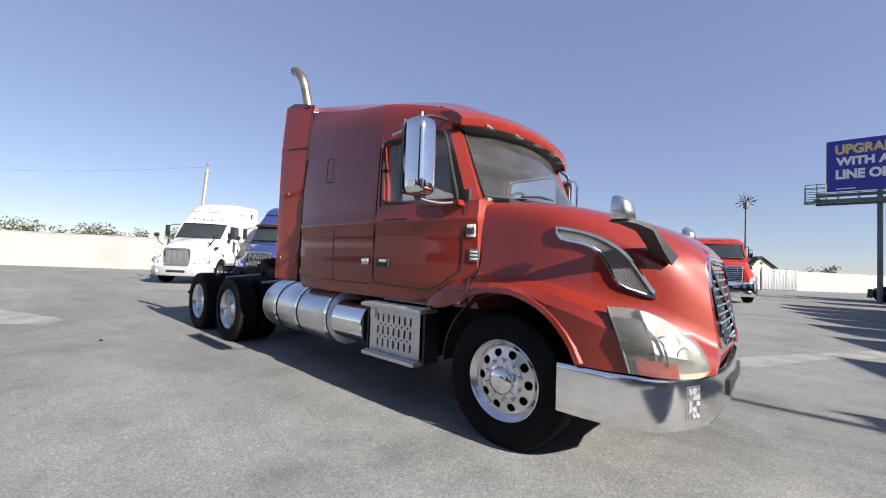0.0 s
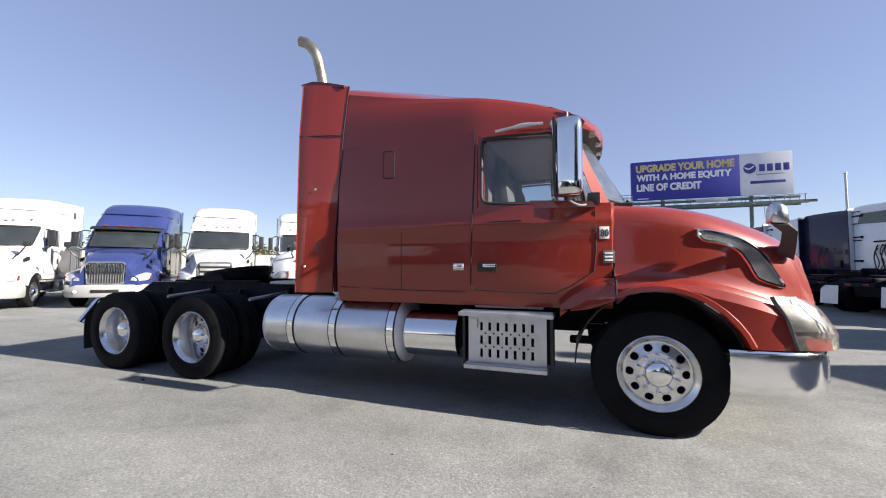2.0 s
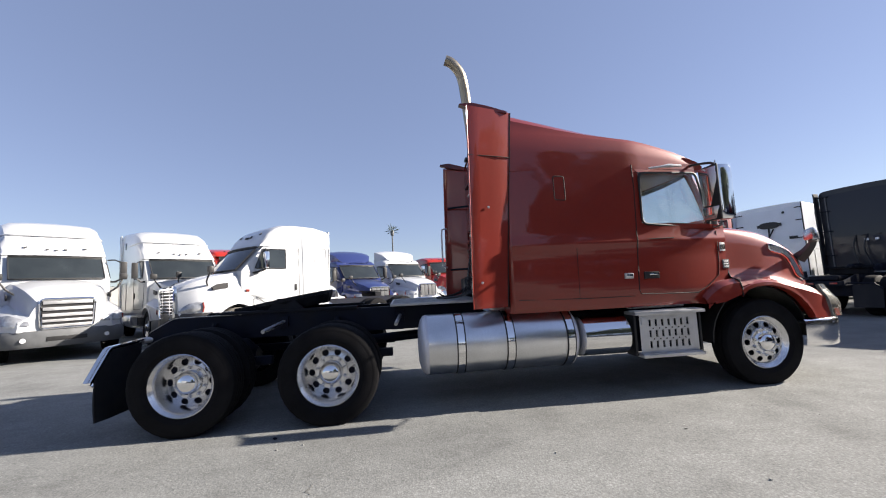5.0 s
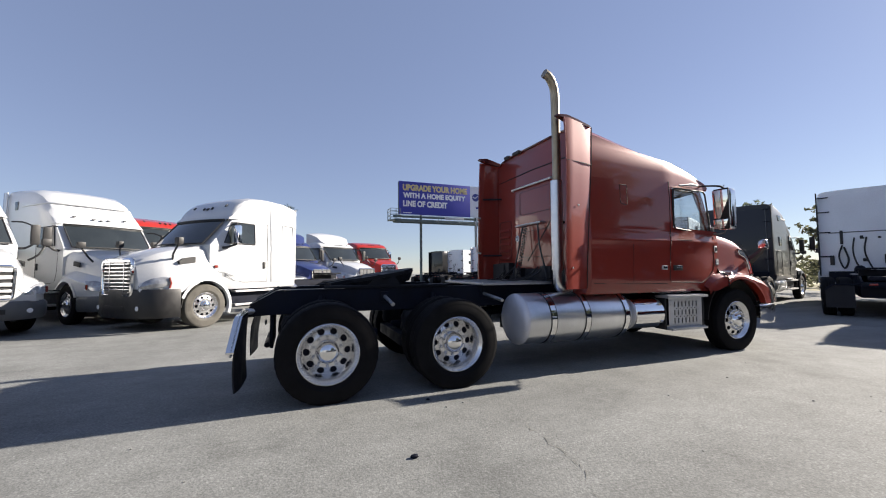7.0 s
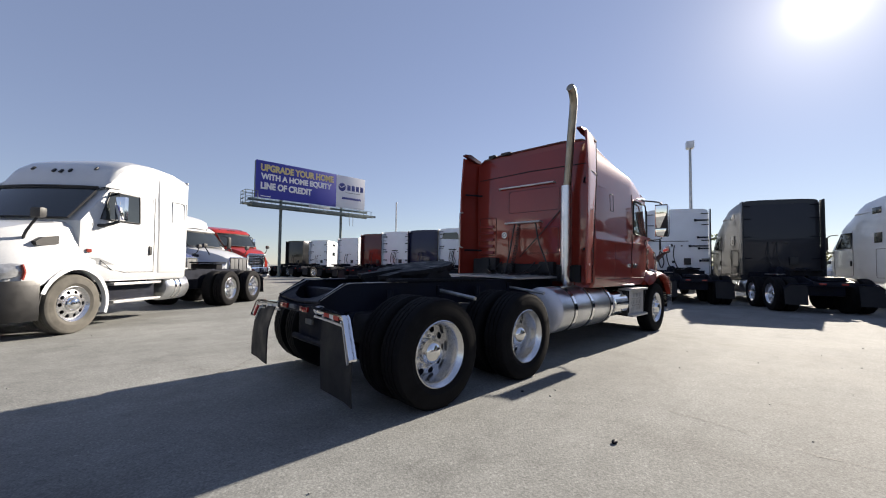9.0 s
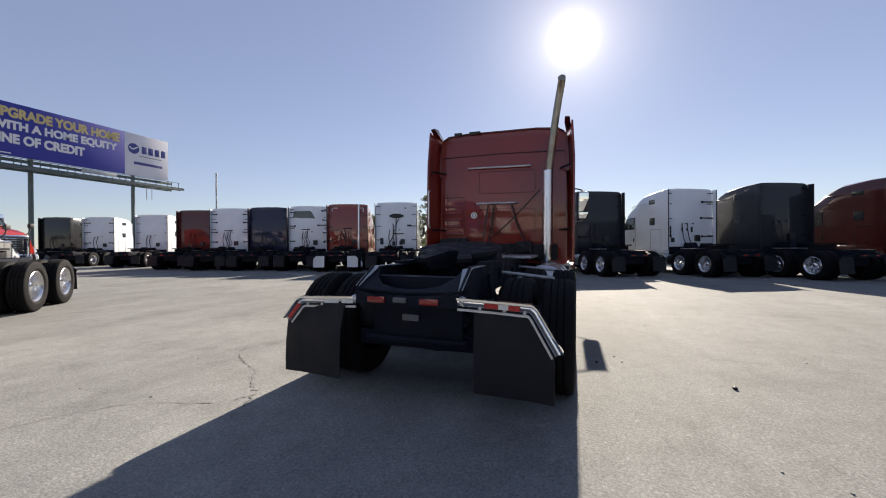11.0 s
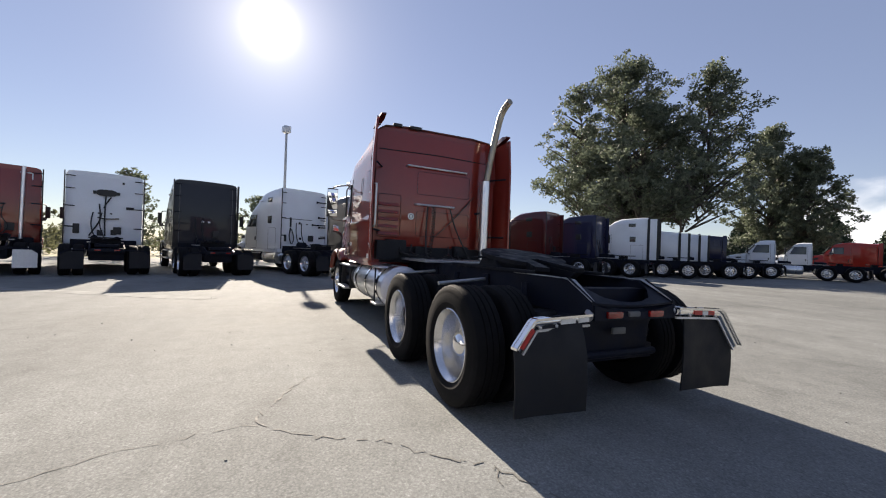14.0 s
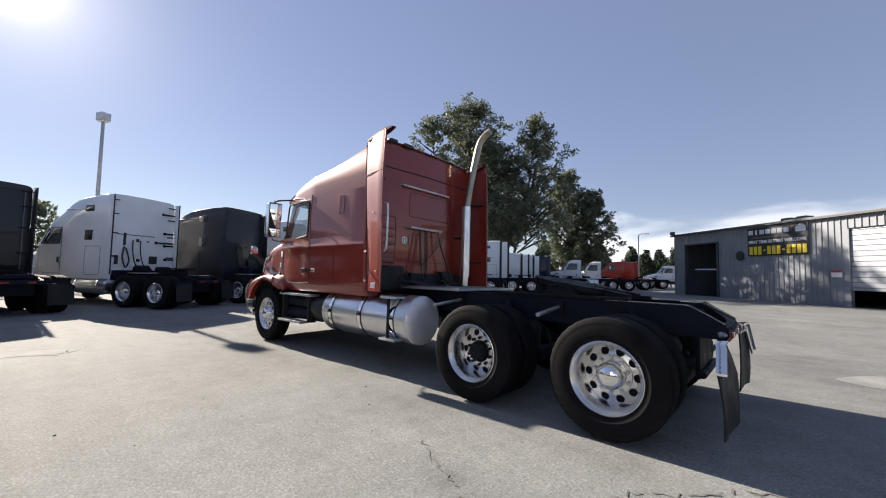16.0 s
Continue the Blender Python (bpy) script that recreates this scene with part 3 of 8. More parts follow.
def holed_disc(bm, r0, r1, rh, hole, n, depth, a0, a1, thick=0.014):
    """A dished wheel disc from r0 to r1 with n round hand holes at rh."""
    def a_at(r):
        return a0 + (a1 - a0) * (r - r0) / (r1 - r0)

    for k in range(n):
        mid, half = 2 * math.pi * k / n, math.pi / n
        edge = []
        for t in (-1, -0.33, 0.33):
            edge.append((r1, mid + half * t))
        for t in (1.0, 0.66, 0.33):
            edge.append((r0 + (r1 - r0) * t, mid + half))
        for t in (1, 0.33, -0.33):
            edge.append((r0, mid + half * t))
        for t in (0.0, 0.33, 0.66):
            edge.append((r0 + (r1 - r0) * t, mid - half))
        outer, inner = [], []
        for r, th in edge:
            outer.append((r * math.cos(th), a_at(r), r * math.sin(th)))
            x, z = r * math.cos(th) - rh * math.cos(mid), r * math.sin(th) - rh * math.sin(mid)
            ang = math.atan2(z, x)
            hx, hz = rh * math.cos(mid) + hole * math.cos(ang), rh * math.sin(mid) + hole * math.sin(ang)
            inner.append((hx, a_at(math.hypot(hx, hz)), hz))
        back = [(p[0], p[1] - thick, p[2]) for p in inner]
        loft(bm, [outer, inner, back], (False, False))
    bmesh.ops.remove_doubles(bm, verts=bm.verts[:], dist=1e-5)
    return bm


def wheel_parts(kind):
    """Meshes of one wheel, its outside towards +y: a list of (name, mesh object, label)."""
    made = []
    R = 0.5
    made.append(part("tyre", tyre_mesh(B(), R, 0.275, 56 if kind == "steer" else 72, 0.0 if kind == "steer" else 0.004), "rubber", sharp=30))
    if kind == "steer":
        bm = lathe(B(), [(0.288, -0.115), (0.300, -0.118), (0.300, -0.10), (0.262, -0.09), (0.258, 0.055), (0.270, 0.088), (0.292, 0.098), (0.303, 0.118), (0.296, 0.122), (0.282, 0.104), (0.262, 0.092), (0.250, 0.072), (0.238, 0.070)], seg=48, caps=(False, False))
        holed_disc(bm, 0.162, 0.242, 0.204, 0.033, 10, 0.02, 0.090, 0.070)
        lathe(bm, [(0.167, 0.088), (0.160, 0.094), (0.118, 0.094), (0.112, 0.07)], seg=40, caps=(False, False))
        made.append(part("rim", bm, "rim", sharp=40))
        bm = lathe(B(), [(0.124, 0.07), (0.124, 0.099), (0.108, 0.105), (0.101, 0.113), (0.097, 0.142), (0.086, 0.156), (0.052, 0.168), (0.015, 0.172)], seg=32)
        made.append(part("hub_cap", bm, "chrome"))
        for k in range(10):
            t = 2 * math.pi * (k + 0.5) / 10
            bm = lathe(B(), [(0.017, 0.09), (0.017, 0.120), (0.012, 0.132), (0.004, 0.136)], (0.146 * math.cos(t), 0, 0.146 * math.sin(t)), seg=10)
            made.append(part("lug_nut", bm, "chrome"))
        bm = lathe(B(), [(0.25, -0.09), (0.25, -0.02), (0.10, -0.02), (0.10, -0.09)], seg=28)
        made.append(part("brake_drum", bm, "chassis"))
    else:
        bare = kind == "drive_bare"
        bm = lathe(B(), [(0.300, -0.125), (0.262, -0.115), (0.262, -0.095), (0.266, 0.06), (0.276, 0.088), (0.294, 0.098), (0.303, 0.120), (0.296, 0.124), (0.282, 0.104), (0.268, 0.090), (0.256, 0.062), (0.248, -0.075), (0.238, -0.094)], seg=48, caps=(False, False))
        holed_disc(bm, 0.162, 0.242, 0.204, 0.035, 10, 0.02, -0.072, -0.094)
        lathe(bm, [(0.167, -0.074), (0.163, -0.060), (0.118, -0.058), (0.112, -0.09)], seg=40, caps=(False, False))
        made.append(part("rim", bm, "rim", sharp=40))
        for k in range(10):
            t = 2 * math.pi * (k + 0.5) / 10
            bm = lathe(B(), [(0.017, -0.062), (0.016, -0.035), (0.010, -0.028), (0.003, -0.026)], (0.142 * math.cos(t), 0, 0.142 * math.sin(t)), seg=8)
            made.append(part("lug_nut", bm, "chassis" if bare else "rim"))
        if bare:
            bm = lathe(B(), [(0.112, -0.07), (0.105, -0.01), (0.075, 0.0), (0.072, 0.012), (0.01, 0.016)], seg=24)
            for k in range(8):
                t = 2 * math.pi * k / 8
                lathe(bm, [(0.010, 0.0), (0.010, 0.014), (0.004, 0.016)], (0.088 * math.cos(t), 0, 0.088 * math.sin(t)), seg=6)
            made.append(part("hub", bm, "grease"))
        else:
            bm = lathe(B(), [(0.116, -0.07), (0.116, -0.01), (0.106, 0.002), (0.103, 0.018), (0.092, 0.036), (0.066, 0.054), (0.034, 0.063), (0.008, 0.066)], seg=32)
            made.append(part("hub_cap", bm, "chrome"))
        bm = lathe(B(), [(0.25, -0.30), (0.25, -0.11), (0.10, -0.11), (0.10, -0.30)], seg=28)
        made.append(part("brake_drum", bm, "chassis"))
    return made


WHEELS = {}


def add_wheel(thing_, kind, m, label, simple=False):
    """A wheel under a thing: its tyre carries rim, hub and nuts."""
    first = kind not in WHEELS
    if first:
        WHEELS[kind] = wheel_parts(kind)
        for o in WHEELS[kind]:
            scene.collection.objects.unlink(o)
    w = None
    for o in WHEELS[kind]:
        name = o.name.split(".")[0]
        if simple and name == "lug_nut":
            continue
        ob = new("wheel" if w is None else name, o.data)
        if w is None:
            w, ob.parent, ob.matrix_basis = ob, thing_, m
            ob["label"] = label
        else:
            ob.parent = w
    return w


OUT_L, OUT_R = Matrix.Identity(4), Matrix.Rotation(math.pi, 4, "Z")


def side(s):
    return OUT_L if s > 0 else OUT_R


# ---- the red tractor ----
truck = thing("semi_truck", "red sleeper tractor unit with chrome bumper, parked on worn asphalt", "semi truck", pose(0, 0, 0, 0.75, 0, 0))
AX1, AX2 = -4.71, -6.03

for s in (1, -1):
    add_wheel(truck, "steer", Matrix.Translation((0, s * 0.975, 0.474)) @ side(s) @ Matrix.Scale(0.948, 4), "black steer tyre on a polished aluminium wheel")
    for x in (AX1, AX2):
        bare = s > 0 and x == AX1
        add_wheel(truck, "drive_bare" if bare else "drive", Matrix.Translation((x - (0.02 if s > 0 else 0), s * 1.10, 0.478)) @ side(s) @ Matrix.Scale(0.956, 4), "black drive tyre on a deep aluminium wheel" + (" with an uncapped hub" if bare else ""))
        t = part("inner_tyre", tyre_mesh(B(), 0.5, 0.275, 72, 0.004), "rubber", truck, sharp=30, at=Matrix.Translation((x - (0.02 if s > 0 else 0), s * 0.765, 0.478)) @ Matrix.Scale(0.956, 4))

# cab shell
WIDTH = [(0.94, 1.085), (1.00, 1.12), (1.30, 1.130), (1.60, 1.134), (1.635, 1.146), (1.665, 1.146), (1.70, 1.134), (2.2, 1.124), (2.46, 1.112)]
TAPER = [(-2.95, 0.985), (-2.6, 1.0), (-1.4, 1.0), (-0.9, 0.985), (-0.6, 0.955), (-0.3, 0.90)]


def plan(z, x0, x1, n=9):
    w = lerp(WIDTH, z)
    xs = [x0 + (x1 - x0) * (i / (n - 1)) for i in range(n)]
    right = [(x, -w * lerp(TAPER, x), z) for x in xs]
    right[0] = (x0 + 0.04, right[0][1], z)
    yf, yr = abs(right[-1][1]), abs(right[0][1])
    front = [(x1 + 0.03, yf * t, z) for t in (-0.93, -0.5, 0, 0.5, 0.93)]
    rear = [(x0, yr * t, z) for t in (0.97, 0.5, 0, -0.5, -0.97)]
    return right + front + [(x, -y, z) for x, y, z in reversed(right)] + rear


ZL = [0.94, 1.00, 1.15, 1.30, 1.45, 1.60, 1.635, 1.665, 1.70, 1.80]
part("lower_cab", loft(B(), [plan(z, -2.86, -0.30) for z in ZL]), "red", truck, "glossy red painted cab side", sharp=30)
part("sleeper_wall", loft(B(), [plan(z, -2.86, -1.385) for z in (1.80, 1.95, 2.1, 2.25, 2.40, 2.46)]), "red", truck, sharp=30)

ROOF = [(-2.90, 3.20), (-2.74, 3.20), (-2.16, 3.11), (-1.61, 3.00), (-1.19, 2.92), (-0.83, 2.83), (-0.68, 2.765), (-0.60, 2.715)]
SHOULDER = [(-2.90, 2.91), (-1.4, 2.77), (-0.9, 2.66), (-0.6, 2.56)]


def roof_ring(x):
    zc, zs = glide(ROOF, x), glide(SHOULDER, x)
    k = lerp([(-2.9, 1.0), (-1.4, 1.0), (-0.6, 0.93)], x)
    half = [(0.0, zc), (0.35, zc - 0.004), (0.62, zc - 0.02), (0.80, zc - 0.055), (0.93, zc * 0.62 + zs * 0.38 - 0.05), (1.02, zc * 0.25 + zs * 0.75), (1.068, zs + 0.03), (1.082, zs + 0.004), (1.090, zs - 0.01), (1.105, (zs + 2.45) / 2), (1.112, 2.455)]
    f = lerp([(-2.9, 0.8), (-2.5, 0.55), (-1.9, 0.15), (-1.4, 0.0)], x)
    square = [(0.0, zc), (0.35, zc), (0.66, zc - 0.006), (0.86, zc - 0.016), (0.98, zc - 0.035), (1.045, zc - 0.07), (1.078, zc - 0.13), (1.088, zs + 0.004), (1.092, zs - 0.01), (1.105, (zs + 2.45) / 2), (1.112, 2.455)]
    half = [(y * (1 - f) + y2 * f, z * (1 - f) + z2 * f) for (y, z), (y2, z2) in zip(half, square)]
    half = [(y * k, z) for y, z in half]
    return [(x, y, z) for y, z in half] + [(x, -y, z) for y, z in reversed(half[1:])]


part("roof", loft(B(), [roof_ring(x) for x in (-2.88, -2.74, -2.6, -2.45, -2.3, -2.16, -2.03, -1.9, -1.75, -1.61, -1.5, -1.4, -1.3, -1.19, -1.1, -1.0, -0.91, -0.83, -0.77, -0.72, -0.68, -0.64, -0.60)]), "red", truck, "red sloping sleeper roof", sharp=28)

# visor, growing out of the roof's front edge
def roof_z(x, y):
    ring = [(p[1], p[2]) for p in roof_ring(x)[:11]]
    return lerp(ring, abs(y))


grid = []
for x_c, z_c, x_e, z_e, half in ((-0.80, None, -0.83, None, 0.97), (-0.70, None, -0.76, None, 0.985), (-0.48, 2.685, -0.62, 2.612, 1.012), (-0.36, 2.625, -0.54, 2.572, 1.022), (-0.30, 2.55, -0.49, 2.52, 1.026), (-0.31, 2.49, -0.505, 2.475, 1.024)):
    row = []
    for i in range(15):
        u = -1 + 2 * i / 14
        f = abs(u) ** 2.2
        x = x_c + (x_e - x_c) * f
        z = roof_z(x, u * half) + (-0.008 if x_c < -0.75 else 0.007) if z_c is None else z_c + (z_e - z_c) * f - 0.03 * abs(u) ** 6
        row.append((x, u * half, z))
    grid.append(row)
visor = part("sun_visor", patch(B(), grid, 0.014, (0.5, 0, 0.85)), "red", truck, "red sun visor over the windscreen", sharp=40)
for s in (1, -1):
    part("visor_end", prism(B(), [(-0.72, 2.60), (-0.62, 2.568), (-0.54, 2.53), (-0.492, 2.485), (-0.505, 2.448), (-0.64, 2.45), (-0.74, 2.48)], "y", s * 0.955, s * 1.030), "red", visor)
under = []
for x_c, x_e, z_c, z_e, half in ((-0.318, -0.51, 2.492, 2.478, 1.0), (-0.40, -0.56, 2.475, 2.462, 0.97), (-0.47, -0.62, 2.44, 2.43, 0.93), (-0.485, -0.64, 2.40, 2.40, 0.90)):
    under.append([(x_c + (x_e - x_c) * abs(u) ** 2.2, u * half, z_c + (z_e - z_c) * abs(u) ** 2.2) for u in [-1 + 2 * i / 14 for i in range(15)]])
part("visor_shade", patch(B(), under, 0.012, (0, 0, -1)), "gasket", truck, "black underside of the sun visor")
for y in (-0.72, -0.36, 0, 0.36, 0.72):
    part("marker_lamp", box(B(), (-0.345 - 0.17 * abs(y) ** 2.2, y, 2.483 - 0.012 * abs(y)), (0.05, 0.15, 0.022), 0.008), "clearlens", visor)

# windscreen, pillars, side windows
rows = []
for k in range(7):
    t = k / 6
    row = []
    for i in range(15):
        u = -1 + 2 * i / 14
        xb, xt = -0.06 - 0.27 * u * u, -0.44 - 0.19 * u * u
        row.append((xb + (xt - xb) * t, u * (0.90 - 0.03 * t), 1.845 + 0.67 * t))
    rows.append(row)
screen = part("windscreen", patch(B(), rows, 0.006, (0.85, 0, 0.5)), "wglass", truck, "raked windscreen glass")
screen.visible_shadow = False
part("windscreen_gasket", tube(B(), [rows[0][i] for i in range(15)] + [rows[k][14] for k in range(1, 7)] + [rows[6][i] for i in range(13, -1, -1)] + [rows[k][0] for k in range(5, 0, -1)], 0.014, 6, closed=True), "gasket", truck)
part("cowl", box(B(), (-0.27, 0, 1.80), (0.30, 1.72, 0.04), 0.02), "trim", truck)
for s in (1, -1):
    bm = loft(B(), [[(-0.30, s * 0.985, 1.78), (-0.33, s * 0.90, 1.80), (-0.41, s * 0.92, 1.80), (-0.41, s * 1.028, 1.78)],
                    [(-0.46, s * 0.965, 2.15), (-0.48, s * 0.895, 2.16), (-0.53, s * 0.92, 2.15), (-0.53, s * 1.02, 2.14)],
                    [(-0.60, s * 0.96, 2.50), (-0.63, s * 0.88, 2.52), (-0.665, s * 0.92, 2.50), (-0.665, s * 1.02, 2.49)]])
    part("windscreen_pillar", bm, "red", truck)
    part("door_header", loft(B(), [[(-0.60, s * 0.93, 2.42), (-0.60, s * 1.035, 2.42), (-0.60, s * 1.03, 2.52), (-0.60, s * 0.93, 2.52)], [(-1.40, s * 1.0, 2.42), (-1.40, s * 1.115, 2.42), (-1.40, s * 1.105, 2.52), (-1.40, s * 1.0, 2.52)]]), "red", truck)
    window = part("side_window", loft(B(), [[(x, s * (y - d), z) for x, y, z in ((-1.37, 1.108, 1.80), (-0.49, 1.035, 1.765), (-0.43, 1.020, 1.80), (-0.61, 1.022, 2.43), (-1.37, 1.10, 2.43))] for d in (0, 0.006)]), "glass", truck, "tinted side window")
    window.visible_shadow = False
    loop = rounded([(-1.345, 1.835), (-0.58, 1.775), (-0.485, 1.80), (-0.63, 2.405), (-1.345, 2.405)], 0.07)
    part("window_seal", tube(B(), [(x, s * (1.128 * lerp(TAPER, x) + 0.004 * 0), z) for x, z in loop], 0.013, 6, closed=True), "gasket", truck)
    part("door_sill_frame", prism(B(), [(-1.40, 1.79), (-0.42, 1.755), (-0.44, 1.80), (-0.60, 1.815), (-1.34, 1.845), (-1.345, 2.42), (-1.40, 2.46)], "y", s * 1.03, s * 1.112), "red", truck)
    # rain deflector over the window
    part("rain_deflector", tube(B(), [(-1.22, s * 1.135, 2.45), (-1.0, s * 1.135, 2.475), (-0.82, s * 1.115, 2.48)], [0.012, 0.02, 0.014], 8, 3), "dullalu", truck)

    # panel gaps
    def gap(points, r=0.0055):
        return tube(B(), [(x, s * (lerp(WIDTH, min(z, 2.46)) * lerp(TAPER, x) + (0.0005 if z < 2.46 else -0.02 * (z - 2.46))), z) for x, z in points], r, 5)
    part("door_gap", gap([(-1.41, 2.50), (-1.41, 2.2), (-1.43, 1.72), (-1.43, 1.66), (-1.435, 1.64), (-1.44, 1.5), (-1.45, 1.13), (-1.43, 1.08), (-1.2, 1.07), (-0.95, 1.065), (-0.74, 1.06), (-0.60, 1.13), (-0.44, 1.24), (-0.42, 1.4), (-0.42, 1.60), (-0.42, 1.74)]), "seam", truck)
    part("sleeper_gap", gap([(-2.78, 1.08), (-2.2, 1.065), (-1.9, 1.06), (-1.5, 1.06)], 0.004), "seam", truck)
    part("locker_gap", gap([(-2.12, 1.07), (-2.12, 1.4), (-2.12, 1.6)], 0.003), "seam", truck)
    part("sleeper_vent", tube(B(), [(x, s * (lerp(WIDTH, z) * 0.999), z) for x, z in rounded([(-2.32, 2.13), (-2.20, 2.12), (-2.20, 2.385), (-2.32, 2.39)], 0.025)], 0.006, 5, closed=True), "seam", truck)
    h1 = part("door_handle_recess", box(B(), (-1.30, s * 1.131, 1.275), (0.17, 0.02, 0.075), 0.012), "trim", truck)
    part("handle", box(B(), (-1.28, s * 1.145, 1.29), (0.11, 0.014, 0.028), 0.008), "chrome", h1)
    h2 = part("locker_latch", box(B(), (-1.56, s * 1.132, 1.278), (0.10, 0.02, 0.06), 0.012), "dullalu", truck)
    part("handle", box(B(), (-1.56, s * 1.146, 1.282), (0.075, 0.012, 0.035), 0.006), "chrome", h2)
    part("grab_recess", tube(B(), [(-1.36, s * 1.136, 1.665), (-1.2, s * 1.138, 1.668), (-1.0, s * 1.132, 1.67)], 0.006, 6), "seam", truck)
    # weight mark and badge on the cab corner
    b1 = part("weight_sticker", box(B(), (-0.355, s * 1.036, 1.555), (0.075, 0.006, 0.10), 0.003, Matrix.Rotation(s * -0.17, 3, "Z")), "sticker", truck, "white sticker marked 80")
    if s < 0:
        lettering("mark", "80", 0.082, "ink", b1, Matrix.Translation((-0.388, -1.0455, 1.525)) @ Matrix.Rotation(0.17, 4, "Z") @ Matrix.Rotation(math.pi / 2, 4, "X"), 0.82, 0.008)
    b2 = part("model_badge", box(B(), (-0.325, s * 1.028, 1.36), (0.09, 0.006, 0.10), 0.003, Matrix.Rotation(s * -0.17, 3, "Z")), "greyplastic", truck)
    for dz in (-0.028, 0, 0.028):
        part("badge_bar", box(B(), (-0.325, s * 1.030, 1.36 + dz), (0.065, 0.008, 0.014), 0.002, Matrix.Rotation(s * -0.17, 3, "Z")), "sticker", b2)
    # quarter fender fixed to the cab
    bm = loft(B(), [[(x, s * y, z) for y, z in ((0.70, zt), (1.08, zt), (1.145, zt - 0.05), (1.165, zt - 0.14), (1.165, zb), (0.70, zb))] for x, zt, zb in ((-0.70, 1.02, 0.93), (-0.62, 1.09, 0.93), (-0.50, 1.16, 0.945), (-0.385, 1.185, 0.985), (-0.292, 1.19, 1.02))])
    part("quarter_fender", bm, "red", truck, sharp=25)

# cab interior
part("dashboard", loft(B(), [[(-0.95, -0.98, 1.76), (-0.95, 0.98, 1.76), (-0.95, 0.98, 1.86), (-0.95, -0.98, 1.86)], [(-0.30, -0.90, 1.80), (-0.30, 0.90, 1.80), (-0.30, 0.90, 1.835), (-0.30, -0.90, 1.835)]]), "interior", truck)
for y in (0.48, -0.48):
    bm = box(B(), (-1.25, y, 1.90), (0.14, 0.46, 0.62), 0.06, Matrix.Rotation(-0.12, 3, "Y"))
    box(bm, (-1.29, y, 2.26), (0.10, 0.28, 0.20), 0.05)
    part("cab_seat", bm, "seat", truck)
part("steering_wheel", tube(B(), [(-0.92 + 0.12 * math.sin(t), 0.48 + 0.22 * math.cos(t), 1.94 + 0.18 * math.sin(t)) for t in [2 * math.pi * i / 24 for i in range(24)]], 0.016, 6, closed=True), "trim", truck)
part("ceiling_lining", box(B(), (-0.98, 0, 2.455), (0.78, 1.86, 0.03)), "interior", truck)
part("cab_curtain", box(B(), (-1.36, 0, 2.1), (0.03, 1.9, 0.68)), "seat", truck)

# wipers
for y in (-0.52, 0.28):
    part("wiper", tube(B(), [(-0.14, y - 0.12, 1.86), (-0.10, y + 0.12, 1.89), (-0.12, y + 0.42, 1.90)], 0.011, 5), "trim", truck)

# hood
HOODZ = [(-0.28, 1.83), (0.0, 1.815), (0.3, 1.775), (0.6, 1.70), (0.85, 1.61), (1.05, 1.53), (1.16, 1.475), (1.22, 1.43)]


def hood_ring(x):
    zc = glide(HOODZ, x)
    sh = glide([(-0.28, 0.90), (0.3, 0.81), (0.7, 0.67), (1.0, 0.55), (1.22, 0.47)], x)
    wa = glide([(-0.28, 0.985), (0.3, 0.945), (0.7, 0.855), (1.0, 0.72), (1.22, 0.56)], x)
    wf = glide([(-0.28, 1.155), (0.3, 1.165), (0.6, 1.15), (0.85, 1.09), (1.05, 0.97), (1.22, 0.72)], x)
    zf = glide([(-0.28, 1.18), (0.0, 1.17), (0.3, 1.14), (0.6, 1.06), (0.9, 0.95), (1.22, 0.80)], x)
    zb = lerp([(-0.28, 0.99), (-0.2, 1.066), (-0.1, 1.09), (0.0, 1.095), (0.1, 1.09), (0.2, 1.062), (0.3, 1.02), (0.4, 0.948), (0.5, 0.83), (0.56, 0.71), (1.3, 0.70)], x)
    half = [(0.0, zc), (sh * 0.5, zc - 0.008), (sh * 0.85, zc - glide([(-0.28, 0.018), (0.5, 0.026), (1.0, 0.035)], x)), (sh + 0.03, zc - glide([(-0.28, 0.055), (0.5, 0.07), (1.0, 0.085)], x)), (wa - glide([(-0.28, 0.016), (0.5, 0.026), (1.0, 0.035)], x), zc - glide([(-0.28, 0.135), (0.5, 0.17), (1.0, 0.19)], x)), (wa, zc * 0.5 + zf * 0.5), (wa + 0.025, zf + 0.075), (wa + (wf - wa) * 0.35, zf + 0.025), (wf - 0.04, zf - 0.005), (wf, zf - min(0.07, (zf - zb) * 0.5)), (wf + 0.004, zb)]
    smooth = spline([(0, y, z) for y, z in half[:9]], 3)
    half = [(p.y, p.z) for p in smooth] + half[9:]
    inner = [(wf - 0.05, zb + 0.005), (wa - 0.06, zf - 0.04), (sh * 0.6, zc - 0.12)]
    ramp = max(0.0, min(1.0, (x - 0.80) / 0.42))
    lean = [(x - 0.01 * ramp - 0.16 * ramp * ramp * max(0.0, z - 0.80), y, z) for y, z in half + inner]
    return lean + [(px, -y, z) for px, y, z in reversed(lean[1:])]


